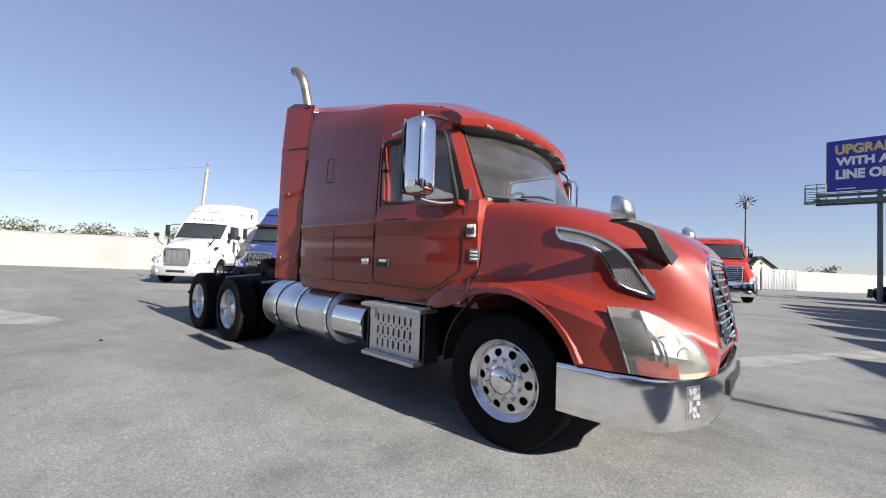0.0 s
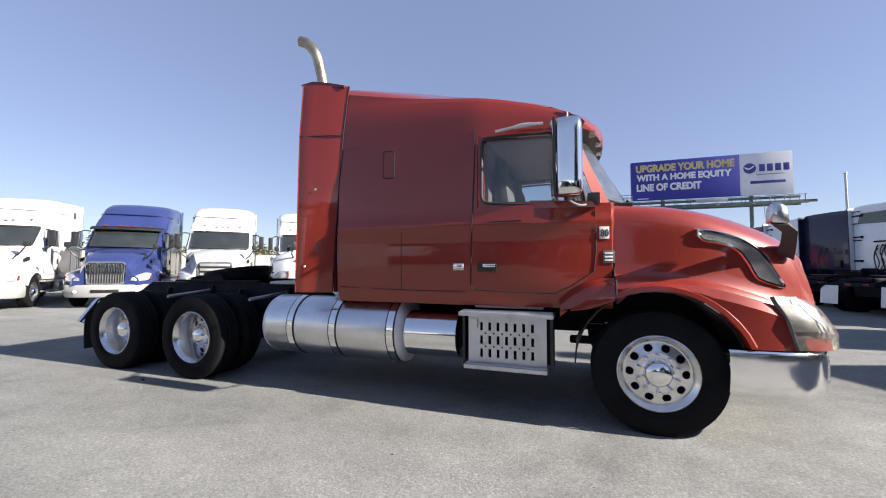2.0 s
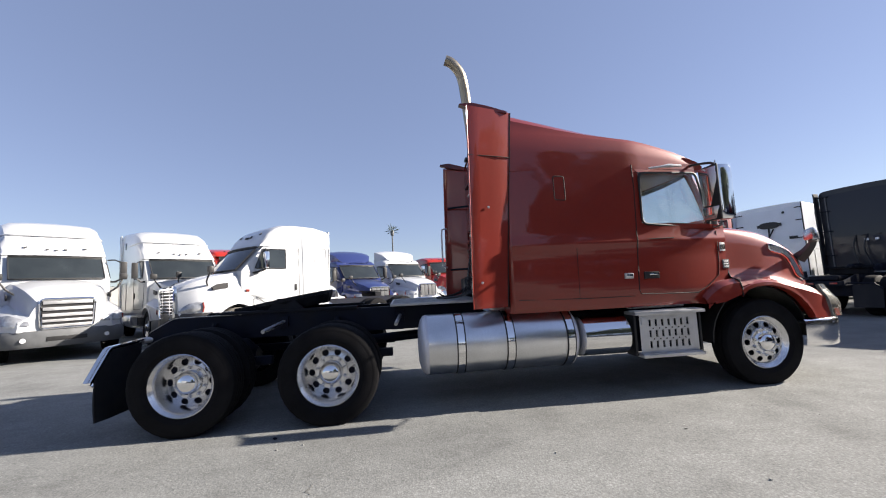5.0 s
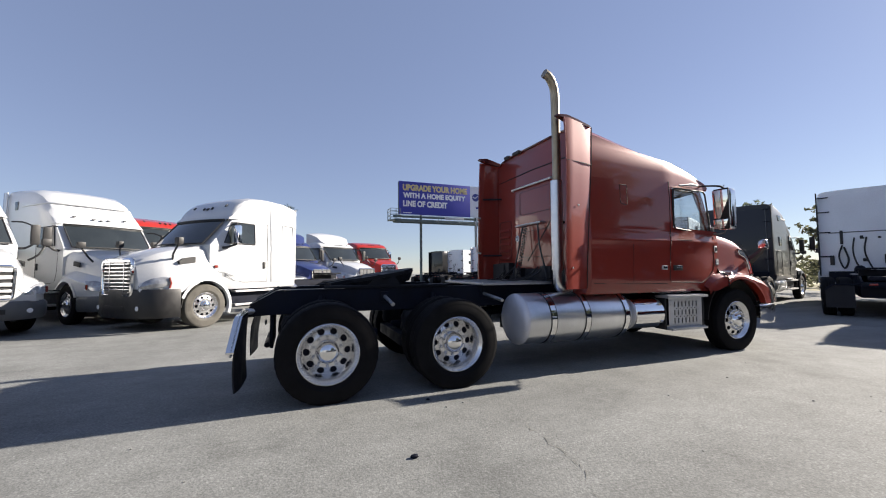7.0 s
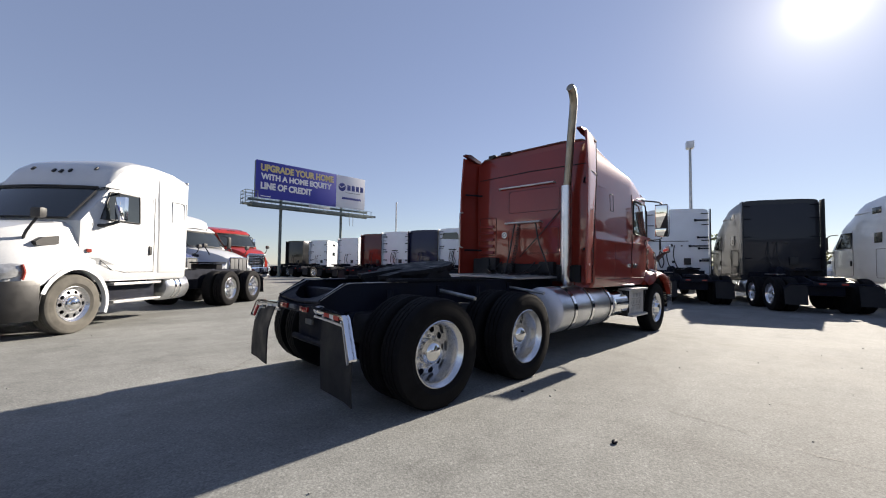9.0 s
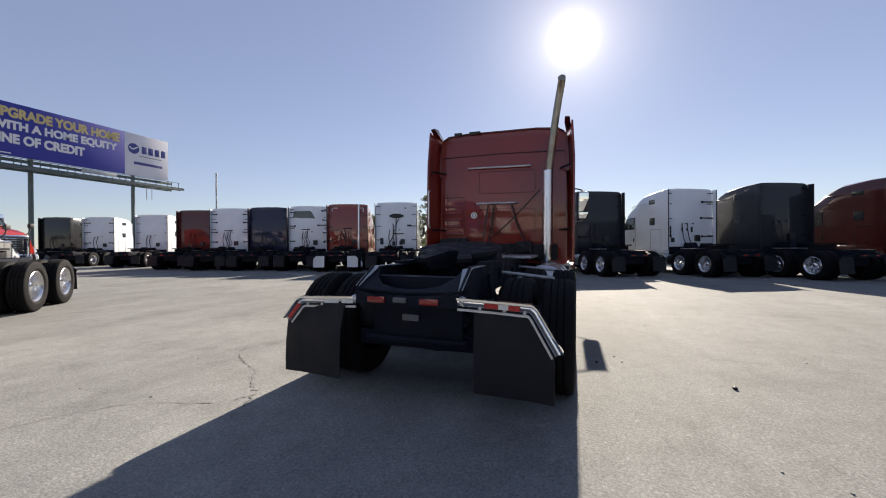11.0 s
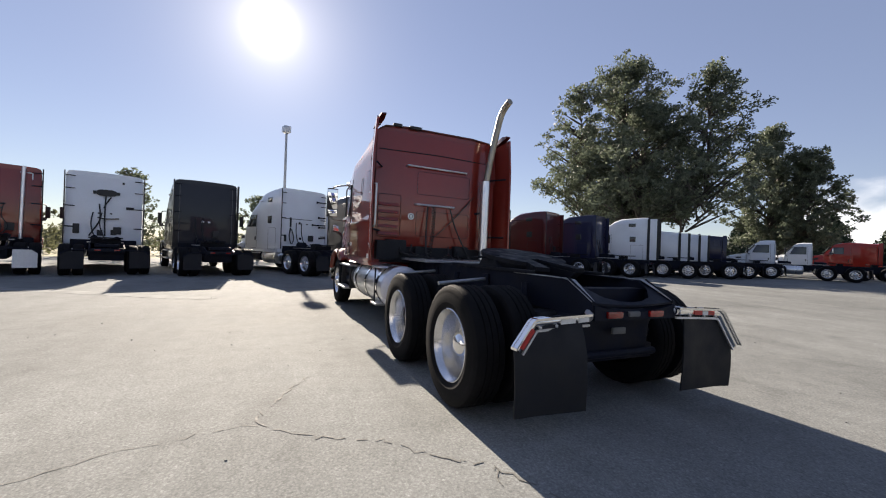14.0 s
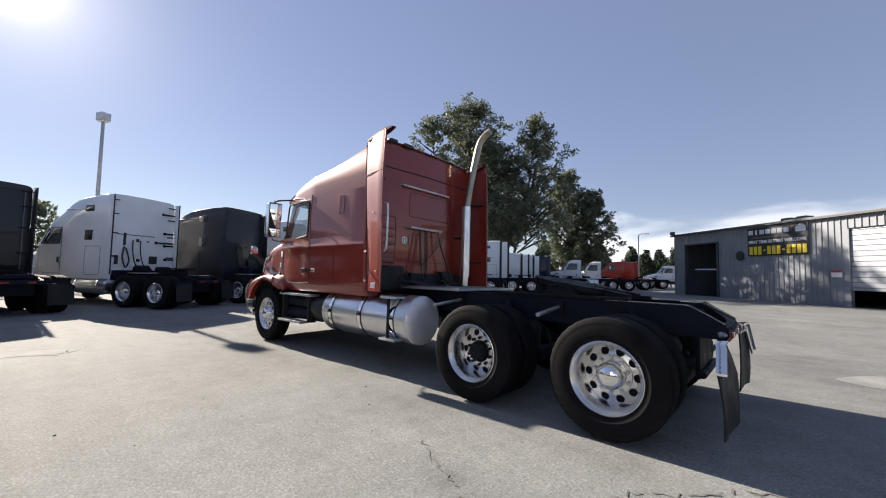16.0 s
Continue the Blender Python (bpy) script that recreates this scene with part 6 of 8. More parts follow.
flat_patch([(-10.5, -3.7), (-8.9, -3.0), (-7.95, -2.71), (-7.67, -3.07), (-8.4, -3.8), (-9.9, -4.3)], "patch", "concrete_patch", 0.004)
flat_patch([(0.75, 3.75), (1.7, 5.5), (2.95, 7.6), (5.6, 12.2), (5.8, 11.8), (3.0, 6.9), (1.9, 5.1), (1.15, 3.55)], "patch", "concrete_patch", 0.004)
rnd = random.Random(5)
bm = B()
for k in range(130):
    x, y, r = rnd.uniform(-11, 4), rnd.choice((-1, 1)) * rnd.uniform(1.5, 5.5), rnd.uniform(0.003, 0.008)
    box(bm, (x, y, r * 0.5), (r * 2, r * 1.5, r * 1.1), 0, Matrix.Rotation(rnd.uniform(0, 3), 3, "Z"))
tagged(part("gravel", bm, "patch"), "scattered small grey stones on the asphalt", "gravel", kind="stuff")
for x, y, r in ((-5.59, -2.51, 0.028), (-5.13, -1.44, 0.02), (1.0, 3.6, 0.02)):
    b_ = B()
    bmesh.ops.create_icosphere(b_, subdivisions=2, radius=r)
    for v in b_.verts:
        v.co = Vector((v.co.x * (1 + 0.5 * noise.noise(v.co * 60)), v.co.y * 0.7, v.co.z * 0.5 + r * 0.4))
    tagged(part("stone", b_, "chassis", at=pose(x, y, 0)), "small dark stone lying on the asphalt", "stone")

# dry verge beyond the row of parked trucks
bm = B()
vx, vy = [21.5, 26, 34, 46, 70, 120, 220], [-24, -12, 0, 12, 24, 36, 60]
gv = [[bm.verts.new((x + 0.8 * math.sin(y * 0.7) * (i == 0), y, 0.006 if i == 0 else 0.03)) for y in vy] for i, x in enumerate(vx)]
for i in range(len(vx) - 1):
    for j in range(len(vy) - 1):
        bm.faces.new((gv[i][j], gv[i + 1][j], gv[i + 1][j + 1], gv[i][j + 1]))
tagged(part("verge", bm, "drygrass"), "dry yellowish grass verge beyond the yard", "grass", kind="structure")

# block wall along the far side of the yard
wa, wb = Vector((-48, -22, 0)), Vector((16.5, 77.5, 0))
wd = (wb - wa).normalized()
wnrm = Vector((wd.y, -wd.x, 0))
wlen = (wb - wa).length
wallm = Matrix.Translation(wa) @ Matrix.Rotation(math.atan2(wd.y, wd.x), 4, "Z")
wall = tagged(part("wall_north", box(B(), (wlen / 2, 0, 1.08), (wlen, 0.20, 2.16)), "block", at=wallm), "long cream block wall round the yard", "wall", kind="structure")
part("wall_cap", box(B(), (wlen / 2, 0, 2.19), (wlen, 0.26, 0.06), 0.01), "block", wall)
for k in range(30):
    part("wall_joint", box(B(), (k * 4.0 + 1, -0.102, 1.08), (0.02, 0.006, 2.1)), "stucco", wall)


gate = thing("yard_gate", "grey corrugated steel gate in the pale block wall", "gate", wallm @ Matrix.Translation((87.4, -0.17, 0)))
for k in range(3):
    leaf_ = part("gate_panel", box(B(), (0.9 + k * 1.84, 0, 1.16), (1.78, 0.05, 2.20), 0.01), "steel", gate)
    for q in range(8):
        part("panel_rib", box(B(), (0.14 + k * 1.84 + q * 0.218, -0.035, 1.16), (0.06, 0.03, 2.14), 0.01), "steel", leaf_)
    part("gate_post", tube(B(), [(-0.02 + k * 1.84, -0.03, 0), (-0.02 + k * 1.84, -0.03, 2.45)], 0.05, 8), "steel", gate)


# ---- parked tractors ----
PAINTED = {"roof_brow", "cab", "cab_top", "roof", "hood", "side_extender", "back_wall", "roof_fairing", "chassis_skirt", "windscreen_pillar", "flare", "rear_flare", "sleeper_panel", "sleeper_side", "nose_panel", "back_panel"}


def tractor(style, H, back, grille_style, bumper_mat, rail_end=-6.9, skirt=True, group="parked tractor units"):
    """A parked tractor unit at the origin: front axle at x = 0, facing +x. style: high, mid or day."""
    T = thing("parked_truck", "parked tractor unit", "semi truck", group=group)
    hw = 1.13
    lower = [0.86, 0.92, 1.3, 1.7, 1.76]
    fwd = 0.0
    if style == "mid":
        fwd, lower = 0.34, [0.86, 0.92, 1.14, 1.24, 1.5, 1.7, 1.76]

    def ring(z, xf, w, xb=back):
        xs = [xb + 0.05, xb + 0.6, (xb + xf) / 2, xf - 0.35, xf - 0.03]
        ws = [w, w, w, w * 0.985, w * 0.93]
        right = [(x, -y, z) for x, y in zip(xs, ws)]
        return right + [(xf + 0.10, -w * 0.55, z), (xf + 0.16, 0, z), (xf + 0.10, w * 0.55, z)] + [(x, -y, z_) for x, y, z_ in reversed(right)] + [(xb, w * 0.9, z), (xb, 0, z), (xb, -w * 0.9, z)]

    part("cab", loft(B(), [ring(z, -0.42 + (fwd if z > 1.2 else 0), hw * (0.97 if z < 0.9 else 1.0)) for z in lower]), "white", T, sharp=30)
    ztop = 2.48
    part("cab_top", loft(B(), [ring(z, -0.42 + fwd - (z - 1.76) * 0.86, hw * (1 - 0.035 * (z - 1.76))) for z in (1.76, 2.0, 2.25, ztop)]), "white", T, sharp=30)
    if style == "high":
        zc = [(back, H), (back + 0.5, H - 0.005), (-2.35, H - 0.07), (-1.95, H - 0.24), (-1.60, H - 0.55), (-1.30, 2.86), (-1.05, 2.56), (-0.99, 2.50)]
        xs = [back, back + 0.5, -2.9, -2.6, -2.35, -2.15, -1.95, -1.75, -1.6, -1.45, -1.3, -1.15, -1.05, -0.99]
    elif style == "mid":
        zc = [(back, H - 0.16), (-2.3, H - 0.03), (-1.7, H), (-1.26, H - 0.04), (-1.06, H - 0.14), (-0.86, 2.5 + (H - 2.5) * 0.62), (-0.71, 2.5 + (H - 2.5) * 0.3), (-0.61, 2.52)]
        xs = [back, -2.3, -2.0, -1.7, -1.5, -1.26, -1.06, -0.91, -0.81, -0.71, -0.66, -0.61]
    else:
        zc = [(back, 2.74), (-1.5, 2.75), (-1.2, 2.70), (-1.0, 2.55), (-0.97, 2.50)]
        xs = [back, -1.7, -1.5, -1.35, -1.2, -1.1, -1.0, -0.97]
    xs = sorted({x for x in xs if x >= back})

    def roof_sec(x):
        z = lerp(zc, x)
        k = lerp([(back, 1.0), (-2.0, 1.0), (-1.2 + fwd, 0.97), (-0.9 + fwd, 0.92)], x)
        up = max(z - ztop, 0.02)
        soft = [(0, z), (0.5, z - 0.02 * up), (0.80, z - 0.06 * up), (0.98, z - 0.18 * up), (1.06, z - 0.36 * up), (1.095, z - 0.62 * up), (1.105, ztop - 0.02)]
        hard = [(0, z), (0.6, z - 0.008), (0.96, z - 0.03), (1.055, z - 0.07), (1.098, z - 0.16), (1.105, z - 0.5 * up), (1.108, ztop - 0.02)]
        f = lerp([(back, 0.0), (back + 0.7, 0.05), (-1.7, 1.0 if style == "high" else 0.12), (-0.9, 1.0 if style == "high" else 0.4)], x) if style != "day" else 1.0
        half = [(a[0] * f + b[0] * (1 - f), a[1] * f + b[1] * (1 - f)) for a, b in zip(soft, hard)]
        return [(x, y * k, q) for y, q in half] + [(x, -y * k, q) for y, q in reversed(half[1:])]
    part("roof", loft(B(), [roof_sec(x) for x in xs]), "white", T, sharp=28)
    if style == "day" and H > 3:
        rows = []
        for x, z, w in ((-0.98, 2.60, 0.55), (-1.15, 2.80, 0.80), (-1.4, 3.05, 0.95), (-1.7, H - 0.08, 1.02), (-2.0, H, 1.06), (-2.12, H, 1.06)):
            rows.append([(x, y * w, z - 0.10 * abs(y) ** 3) for y in (-1, -0.8, -0.4, 0, 0.4, 0.8, 1)] + [(x, w, 2.6 if x < -1 else z), (x, -w, 2.6 if x < -1 else z)])
        part("roof_fairing", loft(B(), rows), "white", T, sharp=30)
    if style == "high" and grille_style != "vertical":
        for y in (-0.6, -0.18, 0, 0.18, 0.6):
            part("roof_marker", box(B(), (-1.10 - 0.10 * abs(y), y, lerp(zc, -1.13 - 0.10 * abs(y)) + 0.02), (0.08, 0.07, 0.035), 0.012), "greyplastic", T)
    if grille_style == "vertical":
        vi = part("sun_visor", patch(B(), [[(xx - 0.16 * abs(u) ** 2.2, u * 1.06, zz - 0.02 * abs(u) ** 4) for u in (-1, -0.8, -0.55, -0.25, 0, 0.25, 0.55, 0.8, 1)] for xx, zz in ((-0.90, 2.60), (-0.74, 2.57), (-0.64, 2.50), (-0.62, 2.45))], 0.016, (0.6, 0, 0.7)), "trim", T)
        for y in (-0.62, -0.2, 0, 0.2, 0.62):
            part("marker_lamp", box(B(), (-0.70 - 0.14 * abs(y) ** 2.2, y, 2.585), (0.08, 0.11, 0.04), 0.012), "amber", vi)
    if style == "mid":
        for y in (-0.62, -0.16, 0, 0.16, 0.62):
            part("roof_marker", box(B(), (-0.76 - 0.12 * abs(y), y, lerp(zc, -0.78 - 0.12 * abs(y)) + 0.005 - 0.08 * abs(y)), (0.10, 0.05, 0.04), 0.015, Matrix.Rotation(0.9, 3, "Y")), "trim", T)
        for s in (1, -1):
            part("sleeper_panel", tube(B(), [(x, s * 1.140, z) for x, z in rounded([(back + 0.15, 1.95), (back + 0.55, 1.95), (back + 0.55, 2.45), (back + 0.15, 2.45)], 0.05, 2)], 0.013, 6, closed=True), "white", T)
            part("side_lamp", box(B(), (-0.26, s * 1.088, 1.34), (0.09, 0.03, 0.05), 0.012), "amber", T)
            part("sleeper_side", loft(B(), [[(x, s * y, z) for x, y in ((back + 0.10, 1.10), (back + 0.11, w - 0.014), (back + 0.14, w), (-1.90, w), (-1.85, w - 0.006), (-1.82, w - 0.03), (-1.82, 1.10))] for z, w in ((1.0, 1.135), (1.03, 1.152), (1.8, 1.152), (2.40, 1.132), (H - 0.40, 1.118), (H - 0.32, 1.10))]), "white", T, sharp=30)
    if style == "high":
        z0 = ztop + (H - ztop) * 0.52
        xb = min((x for x in [back + 0.01 * k for k in range(400)] if x > -2.6), key=lambda x: abs(lerp(zc, x) - z0))
        path = [(x, -1.075 * lerp([(back, 1.0), (-2.0, 1.0), (-1.0, 0.95)], x), z0 - 0.02) for x in (back + 0.9, back + 1.5, xb - 0.45)]
        path += [(xb - 0.10, -0.93, z0), (xb + 0.03, -0.6, z0 + 0.01), (xb + 0.05, 0, z0 + 0.015)]
        path += [(x, -y, z) for x, y, z in reversed(path[:-1])]
        part("roof_brow", tube(B(), path, 0.038, 8, 3), "white", T)
    # glass
    rows = [[(-0.405 + fwd - 0.70 * t * 0.86 * 0.93 + 0.145 * (1 - u * u * 1.0) + 0.035, u * 0.99, 1.80 + 0.62 * t) for u in (-0.93, -0.75, -0.55, -0.25, 0, 0.25, 0.55, 0.75, 0.93)] for t in (0, 0.35, 0.7, 1)]
    ws = part("windscreen", patch(B(), rows, 0.012, (0.8, 0, 0.5)), "darkglass", T)
    part("screen_gasket", tube(B(), [Vector(p) + Vector((0.004, 0, 0)) for p in rows[0] + [rows[1][-1], rows[2][-1]] + rows[3][::-1] + [rows[2][0], rows[1][0]]], 0.016, 5, closed=True), "gasket", ws)
    part("screen_strip", tube(B(), [Vector(p) + Vector((0.01, 0, 0.03)) for p in rows[3]], 0.02, 6), "trim", ws)
    for s in (1, -1):
        pane = []
        for z in (1.83, 1.97, 2.11, 2.25, 2.38):
            w, xf = hw * (1 - 0.035 * (z - 1.76)), -0.42 + fwd - (z - 1.76) * 0.86
            front_, rear_ = fwd - 0.78 - (z - 1.83) * 0.455, fwd * 1.2 - 1.72
            shell = [((back + xf) / 2, w), (xf - 0.35, w * 0.985), (xf - 0.03, w * 0.93)]
            pane.append([(x, s * (lerp(shell, x) + 0.012), z) for x in [rear_ + (front_ - rear_) * k / 8 for k in range(9)]])
        win = part("side_window", patch(B(), pane, 0.010, (0, s, 0)), "darkglass", T)
        part("window_seal", tube(B(), pane[0] + [r_[-1] for r_ in pane[1:-1]] + pane[-1][::-1] + [r_[0] for r_ in pane[-2:0:-1]], 0.014, 5, closed=True), "gasket", win)
        part("door_gap", tube(B(), [(-1.80 + fwd * 0.25, s * 1.129, 2.44), (-1.81 + fwd * 0.25, s * 1.132, 1.7), (-1.81 + fwd * 0.25, s * 1.132, 1.02), (-0.98, s * 1.118, 1.02), (-0.72, s * 1.105, 1.06), (-0.66 + fwd * 0.8, s * 1.095, 1.26), (-0.64 + fwd, s * 1.085, 1.74)], 0.0055, 4), "gasket", T)
        part("door_handle", box(B(), (-1.70 + fwd * 0.25, s * 1.14, 1.38), (0.07, 0.03, 0.15), 0.015), "trim", T)
        if style == "high" and back < -3.5:
            for x, z, w, h in ((-3.0, 3.10, 0.40, 0.24), (-3.05, 2.12, 0.34, 0.34)) if H < 3.7 else ((-3.3, 3.2, 0.22, 0.28),):
                part("sleeper_window", box(B(), (x, s * (1.092 if z > 2.5 else 1.112), z), (w, 0.05, h), 0.018), "darkglass", T)
        if style != "day" and back < -3:
            part("locker_door", tube(B(), [(x, s * 1.136, z) for x, z in rounded([(back + 0.25, 1.0), (back + 0.95, 1.0), (back + 0.95, 1.75), (back + 0.25, 1.75)], 0.05, 2)], 0.005, 4, closed=True), "gasket", T)
            part("side_extender", box(B(), (back - 0.10, s * 1.13, (H + 1.0) / 2 - 0.03), (0.24, 0.035, H - 1.10), 0.012), "white", T)
            part("extender_edge", box(B(), (back - 0.225, s * 1.13, (H + 1.0) / 2 - 0.03), (0.022, 0.038, H - 1.10), 0.012), "gasket", T)
            for z in (1.5, 2.2, 2.9, H - 0.25):
                if z < H - 0.2:
                    part("extender_bracket", box(B(), (back - 0.04, s * 0.98, z), (0.05, 0.26, 0.035), 0.008), "chassis", T)
    # back wall details
    wallp = part("back_panel", box(B(), (back - 0.012, 0, (min(H, H) + 1.0) / 2 - 0.08), (0.03, 2.19, (H if style != "day" else 2.7) - 1.22), 0.03), "white", T)
    for y in (-0.16, 0.18):
        part("wall_lamp", box(B(), (back - 0.04, y, 1.98), (0.03, 0.07, 0.05), 0.01), "trim", wallp)
    part("wall_box", box(B(), (back - 0.06, -0.35, 1.42), (0.09, 0.24, 0.22), 0.02), "trim", wallp)
    part("air_hose", tube(B(), [(back - 0.04, 0.35, 2.0), (back - 0.14, 0.40, 1.6), (back - 0.20, 0.30, 1.25), (back - 0.5, 0.1, 1.15)], 0.02, 6, 4), "trim", wallp)
    part("air_hose", tube(B(), [(back - 0.04, 0.10, 2.0), (back - 0.16, 0.16, 1.6), (back - 0.2, 0.05, 1.25), (back - 0.5, 0.0, 1.15)], 0.02, 6, 4), "trim", wallp)
    # added black box stands in for the shade below the rear wall
    part("lower_shadow_panel", box(B(), (back + 0.1, 0, 0.98), (0.3, 1.9, 0.3), 0.03), "chassis", T)
    # hood
    hz = [(-0.40, 1.78), (0.0, 1.72), (0.5, 1.62), (0.9, 1.50), (1.12, 1.40), (1.2, 1.34)]

    if style == "mid":
        hz = [(-0.40, 1.80), (0.0, 1.77), (0.5, 1.70), (0.9, 1.60), (1.12, 1.50), (1.2, 1.44)]

    def hood_sec(x):
        z = lerp(hz, x)
        if style == "mid":
            sh, wf = lerp([(-0.4, 0.97), (0.4, 0.90), (0.9, 0.76), (1.2, 0.58)], x), lerp([(-0.4, 1.10), (0.0, 1.15), (0.5, 1.14), (0.9, 1.05), (1.2, 0.74)], x)
            zf = lerp([(-0.4, 1.18), (0, 1.20), (0.5, 1.14), (0.9, 1.06), (1.2, 1.0)], x)
            zb = lerp([(-0.4, 0.95), (-0.3, 1.02), (-0.15, 1.07), (0.15, 1.07), (0.3, 1.02), (0.45, 0.92), (0.56, 0.84), (1.3, 0.84)], x)
            half = [(0, z), (sh * 0.6, z - 0.012), (sh * 0.9, z - 0.045), (sh + 0.01, z - 0.12), (sh * 0.7 + wf * 0.3, z * 0.5 + zf * 0.5), (wf - 0.05, zf + 0.07), (wf - 0.01, zf), (wf, zb)]
            inner = [(wf - 0.08, zb), (sh * 0.7, z - 0.2)]
            return [(x, y, q) for y, q in half + inner] + [(x, -y, q) for y, q in reversed(half[1:] + inner)]
        sh, wf = lerp([(-0.4, 0.95), (0.4, 0.78), (0.9, 0.66), (1.2, 0.56)], x), lerp([(-0.4, 1.10), (0.0, 1.16), (0.5, 1.15), (0.9, 1.06), (1.2, 0.82)], x)
        zf = lerp([(-0.4, 1.16), (0, 1.16), (0.5, 1.08), (0.9, 1.0), (1.2, 0.92)], x)
        zb = lerp([(-0.4, 0.95), (-0.3, 1.02), (-0.15, 1.07), (0.15, 1.07), (0.3, 1.02), (0.45, 0.90), (0.56, 0.72), (1.3, 0.70)], x)
        half = [(0, z), (sh * 0.6, z - 0.02), (sh * 0.92, z - 0.08), (sh + 0.04, z - 0.22), (sh + 0.07, zf + 0.12), (wf - 0.10, zf + 0.05), (wf - 0.02, zf), (wf, zb)]
        inner = [(wf - 0.08, zb), (sh * 0.7, z - 0.2)]
        return [(x, y, q) for y, q in half + inner] + [(x, -y, q) for y, q in reversed(half[1:] + inner)]
    part("hood", loft(B(), [hood_sec(x) for x in (-0.40, -0.3, -0.15, 0, 0.15, 0.3, 0.45, 0.56, 0.7, 0.85, 1.0, 1.12, 1.2)]), "white", T, sharp=28)
    gw = 0.52 if grille_style == "wide" else 0.45
    part("nose_panel", prism(B(), [(-0.70, 0.85), (0.70, 0.85), (0.43, 1.22), (-0.43, 1.22)] if style == "mid" else [(-0.78, 0.71), (0.78, 0.71), (0.43, 1.13), (-0.43, 1.13)], "x", 1.12, 1.192), "white", T)
    g0, g1 = (0.80, 1.42) if style == "mid" else (0.76, 1.32)
    gr = part("grille", prism(B(), rounded([(-gw, g0), (gw, g0), (gw + 0.02, g1), (-gw - 0.02, g1)], 0.08, 3), "x", 1.16, 1.225), "trim", T)
    part("grille_frame", tube(B(), [(1.232, y, z) for y, z in rounded([(-gw, g0 - 0.01), (gw, g0 - 0.01), (gw + 0.03, g1 + 0.02), (-gw - 0.03, g1 + 0.02)], 0.09, 3)], 0.045 if style == "mid" else 0.028, 8, closed=True), "chrome", gr)
    if grille_style == "vertical":
        for k in range(13):
            y = -gw + 0.06 + k * (2 * gw - 0.12) / 12
            part("grille_bar", box(B(), (1.24, y, 1.04), (0.03, 0.03, 0.54), 0.01), "chrome", gr)
    elif grille_style == "panels":
        for k in range(4):
            y = -gw + 0.13 + k * (2 * gw - 0.26) / 3
            part("grille_panel", box(B(), (1.235, y, 1.04), (0.03, 0.20, 0.52), 0.02), "greyplastic", gr)
        part("grille_bar", box(B(), (1.245, 0, 1.04), (0.03, 0.035, 0.56), 0.01), "chrome", gr)
    else:
        n_bars, tall = (9, 0.028) if style == "mid" else (5, 0.062)
        for k in range(n_bars):
            part("grille_bar", box(B(), (1.24, 0, g0 + 0.05 + k * (g1 - g0 - 0.09) / (n_bars - 1)), (0.035, 2 * gw - 0.04, tall), 0.012), "chrome" if style == "mid" else "dullalu", gr)
        if style == "mid":
            for y in (-0.27, 0.27):
                part("grille_strut", box(B(), (1.25, y, (g0 + g1) / 2), (0.03, 0.025, g1 - g0), 0.008), "chrome", gr)
    for s in (1, -1):
        if style == "mid":
            hl = part("headlamp", loft(B(), [[(0.80, s * 1.075, 1.00), (0.78, s * 1.085, 1.06), (0.76, s * 1.06, 1.14)], [(0.95, s * 1.035, 0.96), (0.95, s * 1.05, 1.04), (0.90, s * 1.01, 1.15)], [(1.08, s * 0.90, 0.94), (1.10, s * 0.92, 1.02), (1.05, s * 0.88, 1.12)], [(1.20, s * 0.70, 0.88), (1.22, s * 0.71, 0.95), (1.19, s * 0.69, 1.03)]], (True, True), True), "parklamp", T)
            part("indicator", tube(B(), [(0.805, s * 1.09, 0.94), (0.785, s * 1.10, 1.04), (0.80, s * 1.075, 1.135)], 0.022, 6), "amber", hl)
            part("hood_vent", prism(B(), [(0.20, 1.40), (0.55, 1.38), (0.57, 1.43), (0.46, 1.49), (0.20, 1.52)], "y", s * 0.93, s * 1.012), "trim", T)
            part("rear_flare", loft(B(), [[(0.56 * math.cos(t), s * 1.09, 0.5 + 0.56 * math.sin(t)), (0.57 * math.cos(t), s * 1.165, 0.5 + 0.57 * math.sin(t)), (0.65 * math.cos(t), s * 1.15, 0.5 + 0.65 * math.sin(t))] for t in [math.radians(a) for a in range(128, 201, 12)]]), "white", T)
        else:
            hl = None
        hl = hl or part("headlamp", loft(B(), [[(0.98, s * 1.045, 0.86), (0.86, s * 1.085, 1.02), (0.80, s * 1.07, 1.07)], [(1.12, s * 0.93, 0.84), (1.05, s * 0.97, 1.03), (1.0, s * 0.95, 1.08)], [(1.21, s * 0.76, 0.84), (1.18, s * 0.80, 0.98), (1.14, s * 0.80, 1.03)], [(1.235, s * 0.62, 0.85), (1.22, s * 0.64, 0.92), (1.20, s * 0.66, 0.95)]], (True, True), True), "parklamp", T)
        if style != "mid":
            part("indicator", box(B(), (0.90, s * 1.085, 0.94), (0.06, 0.03, 0.13), 0.012), "amber", hl)
        part("flare", loft(B(), [[(0.56 * math.cos(t), s * 1.10, 0.5 + 0.56 * math.sin(t)), (0.57 * math.cos(t), s * 1.175, 0.5 + 0.57 * math.sin(t)), (0.63 * math.cos(t), s * 1.16, 0.5 + 0.63 * math.sin(t))] for t in [math.radians(a) for a in range(20, 141, 12)]]), "white", T)
        if style != "mid":
            part("hood_vent", box(B(), (0.05, s * 0.955, 1.42), (0.32, 0.03, 0.10), 0.02, Matrix.Rotation(0.12, 3, "Y")), "trim", T)
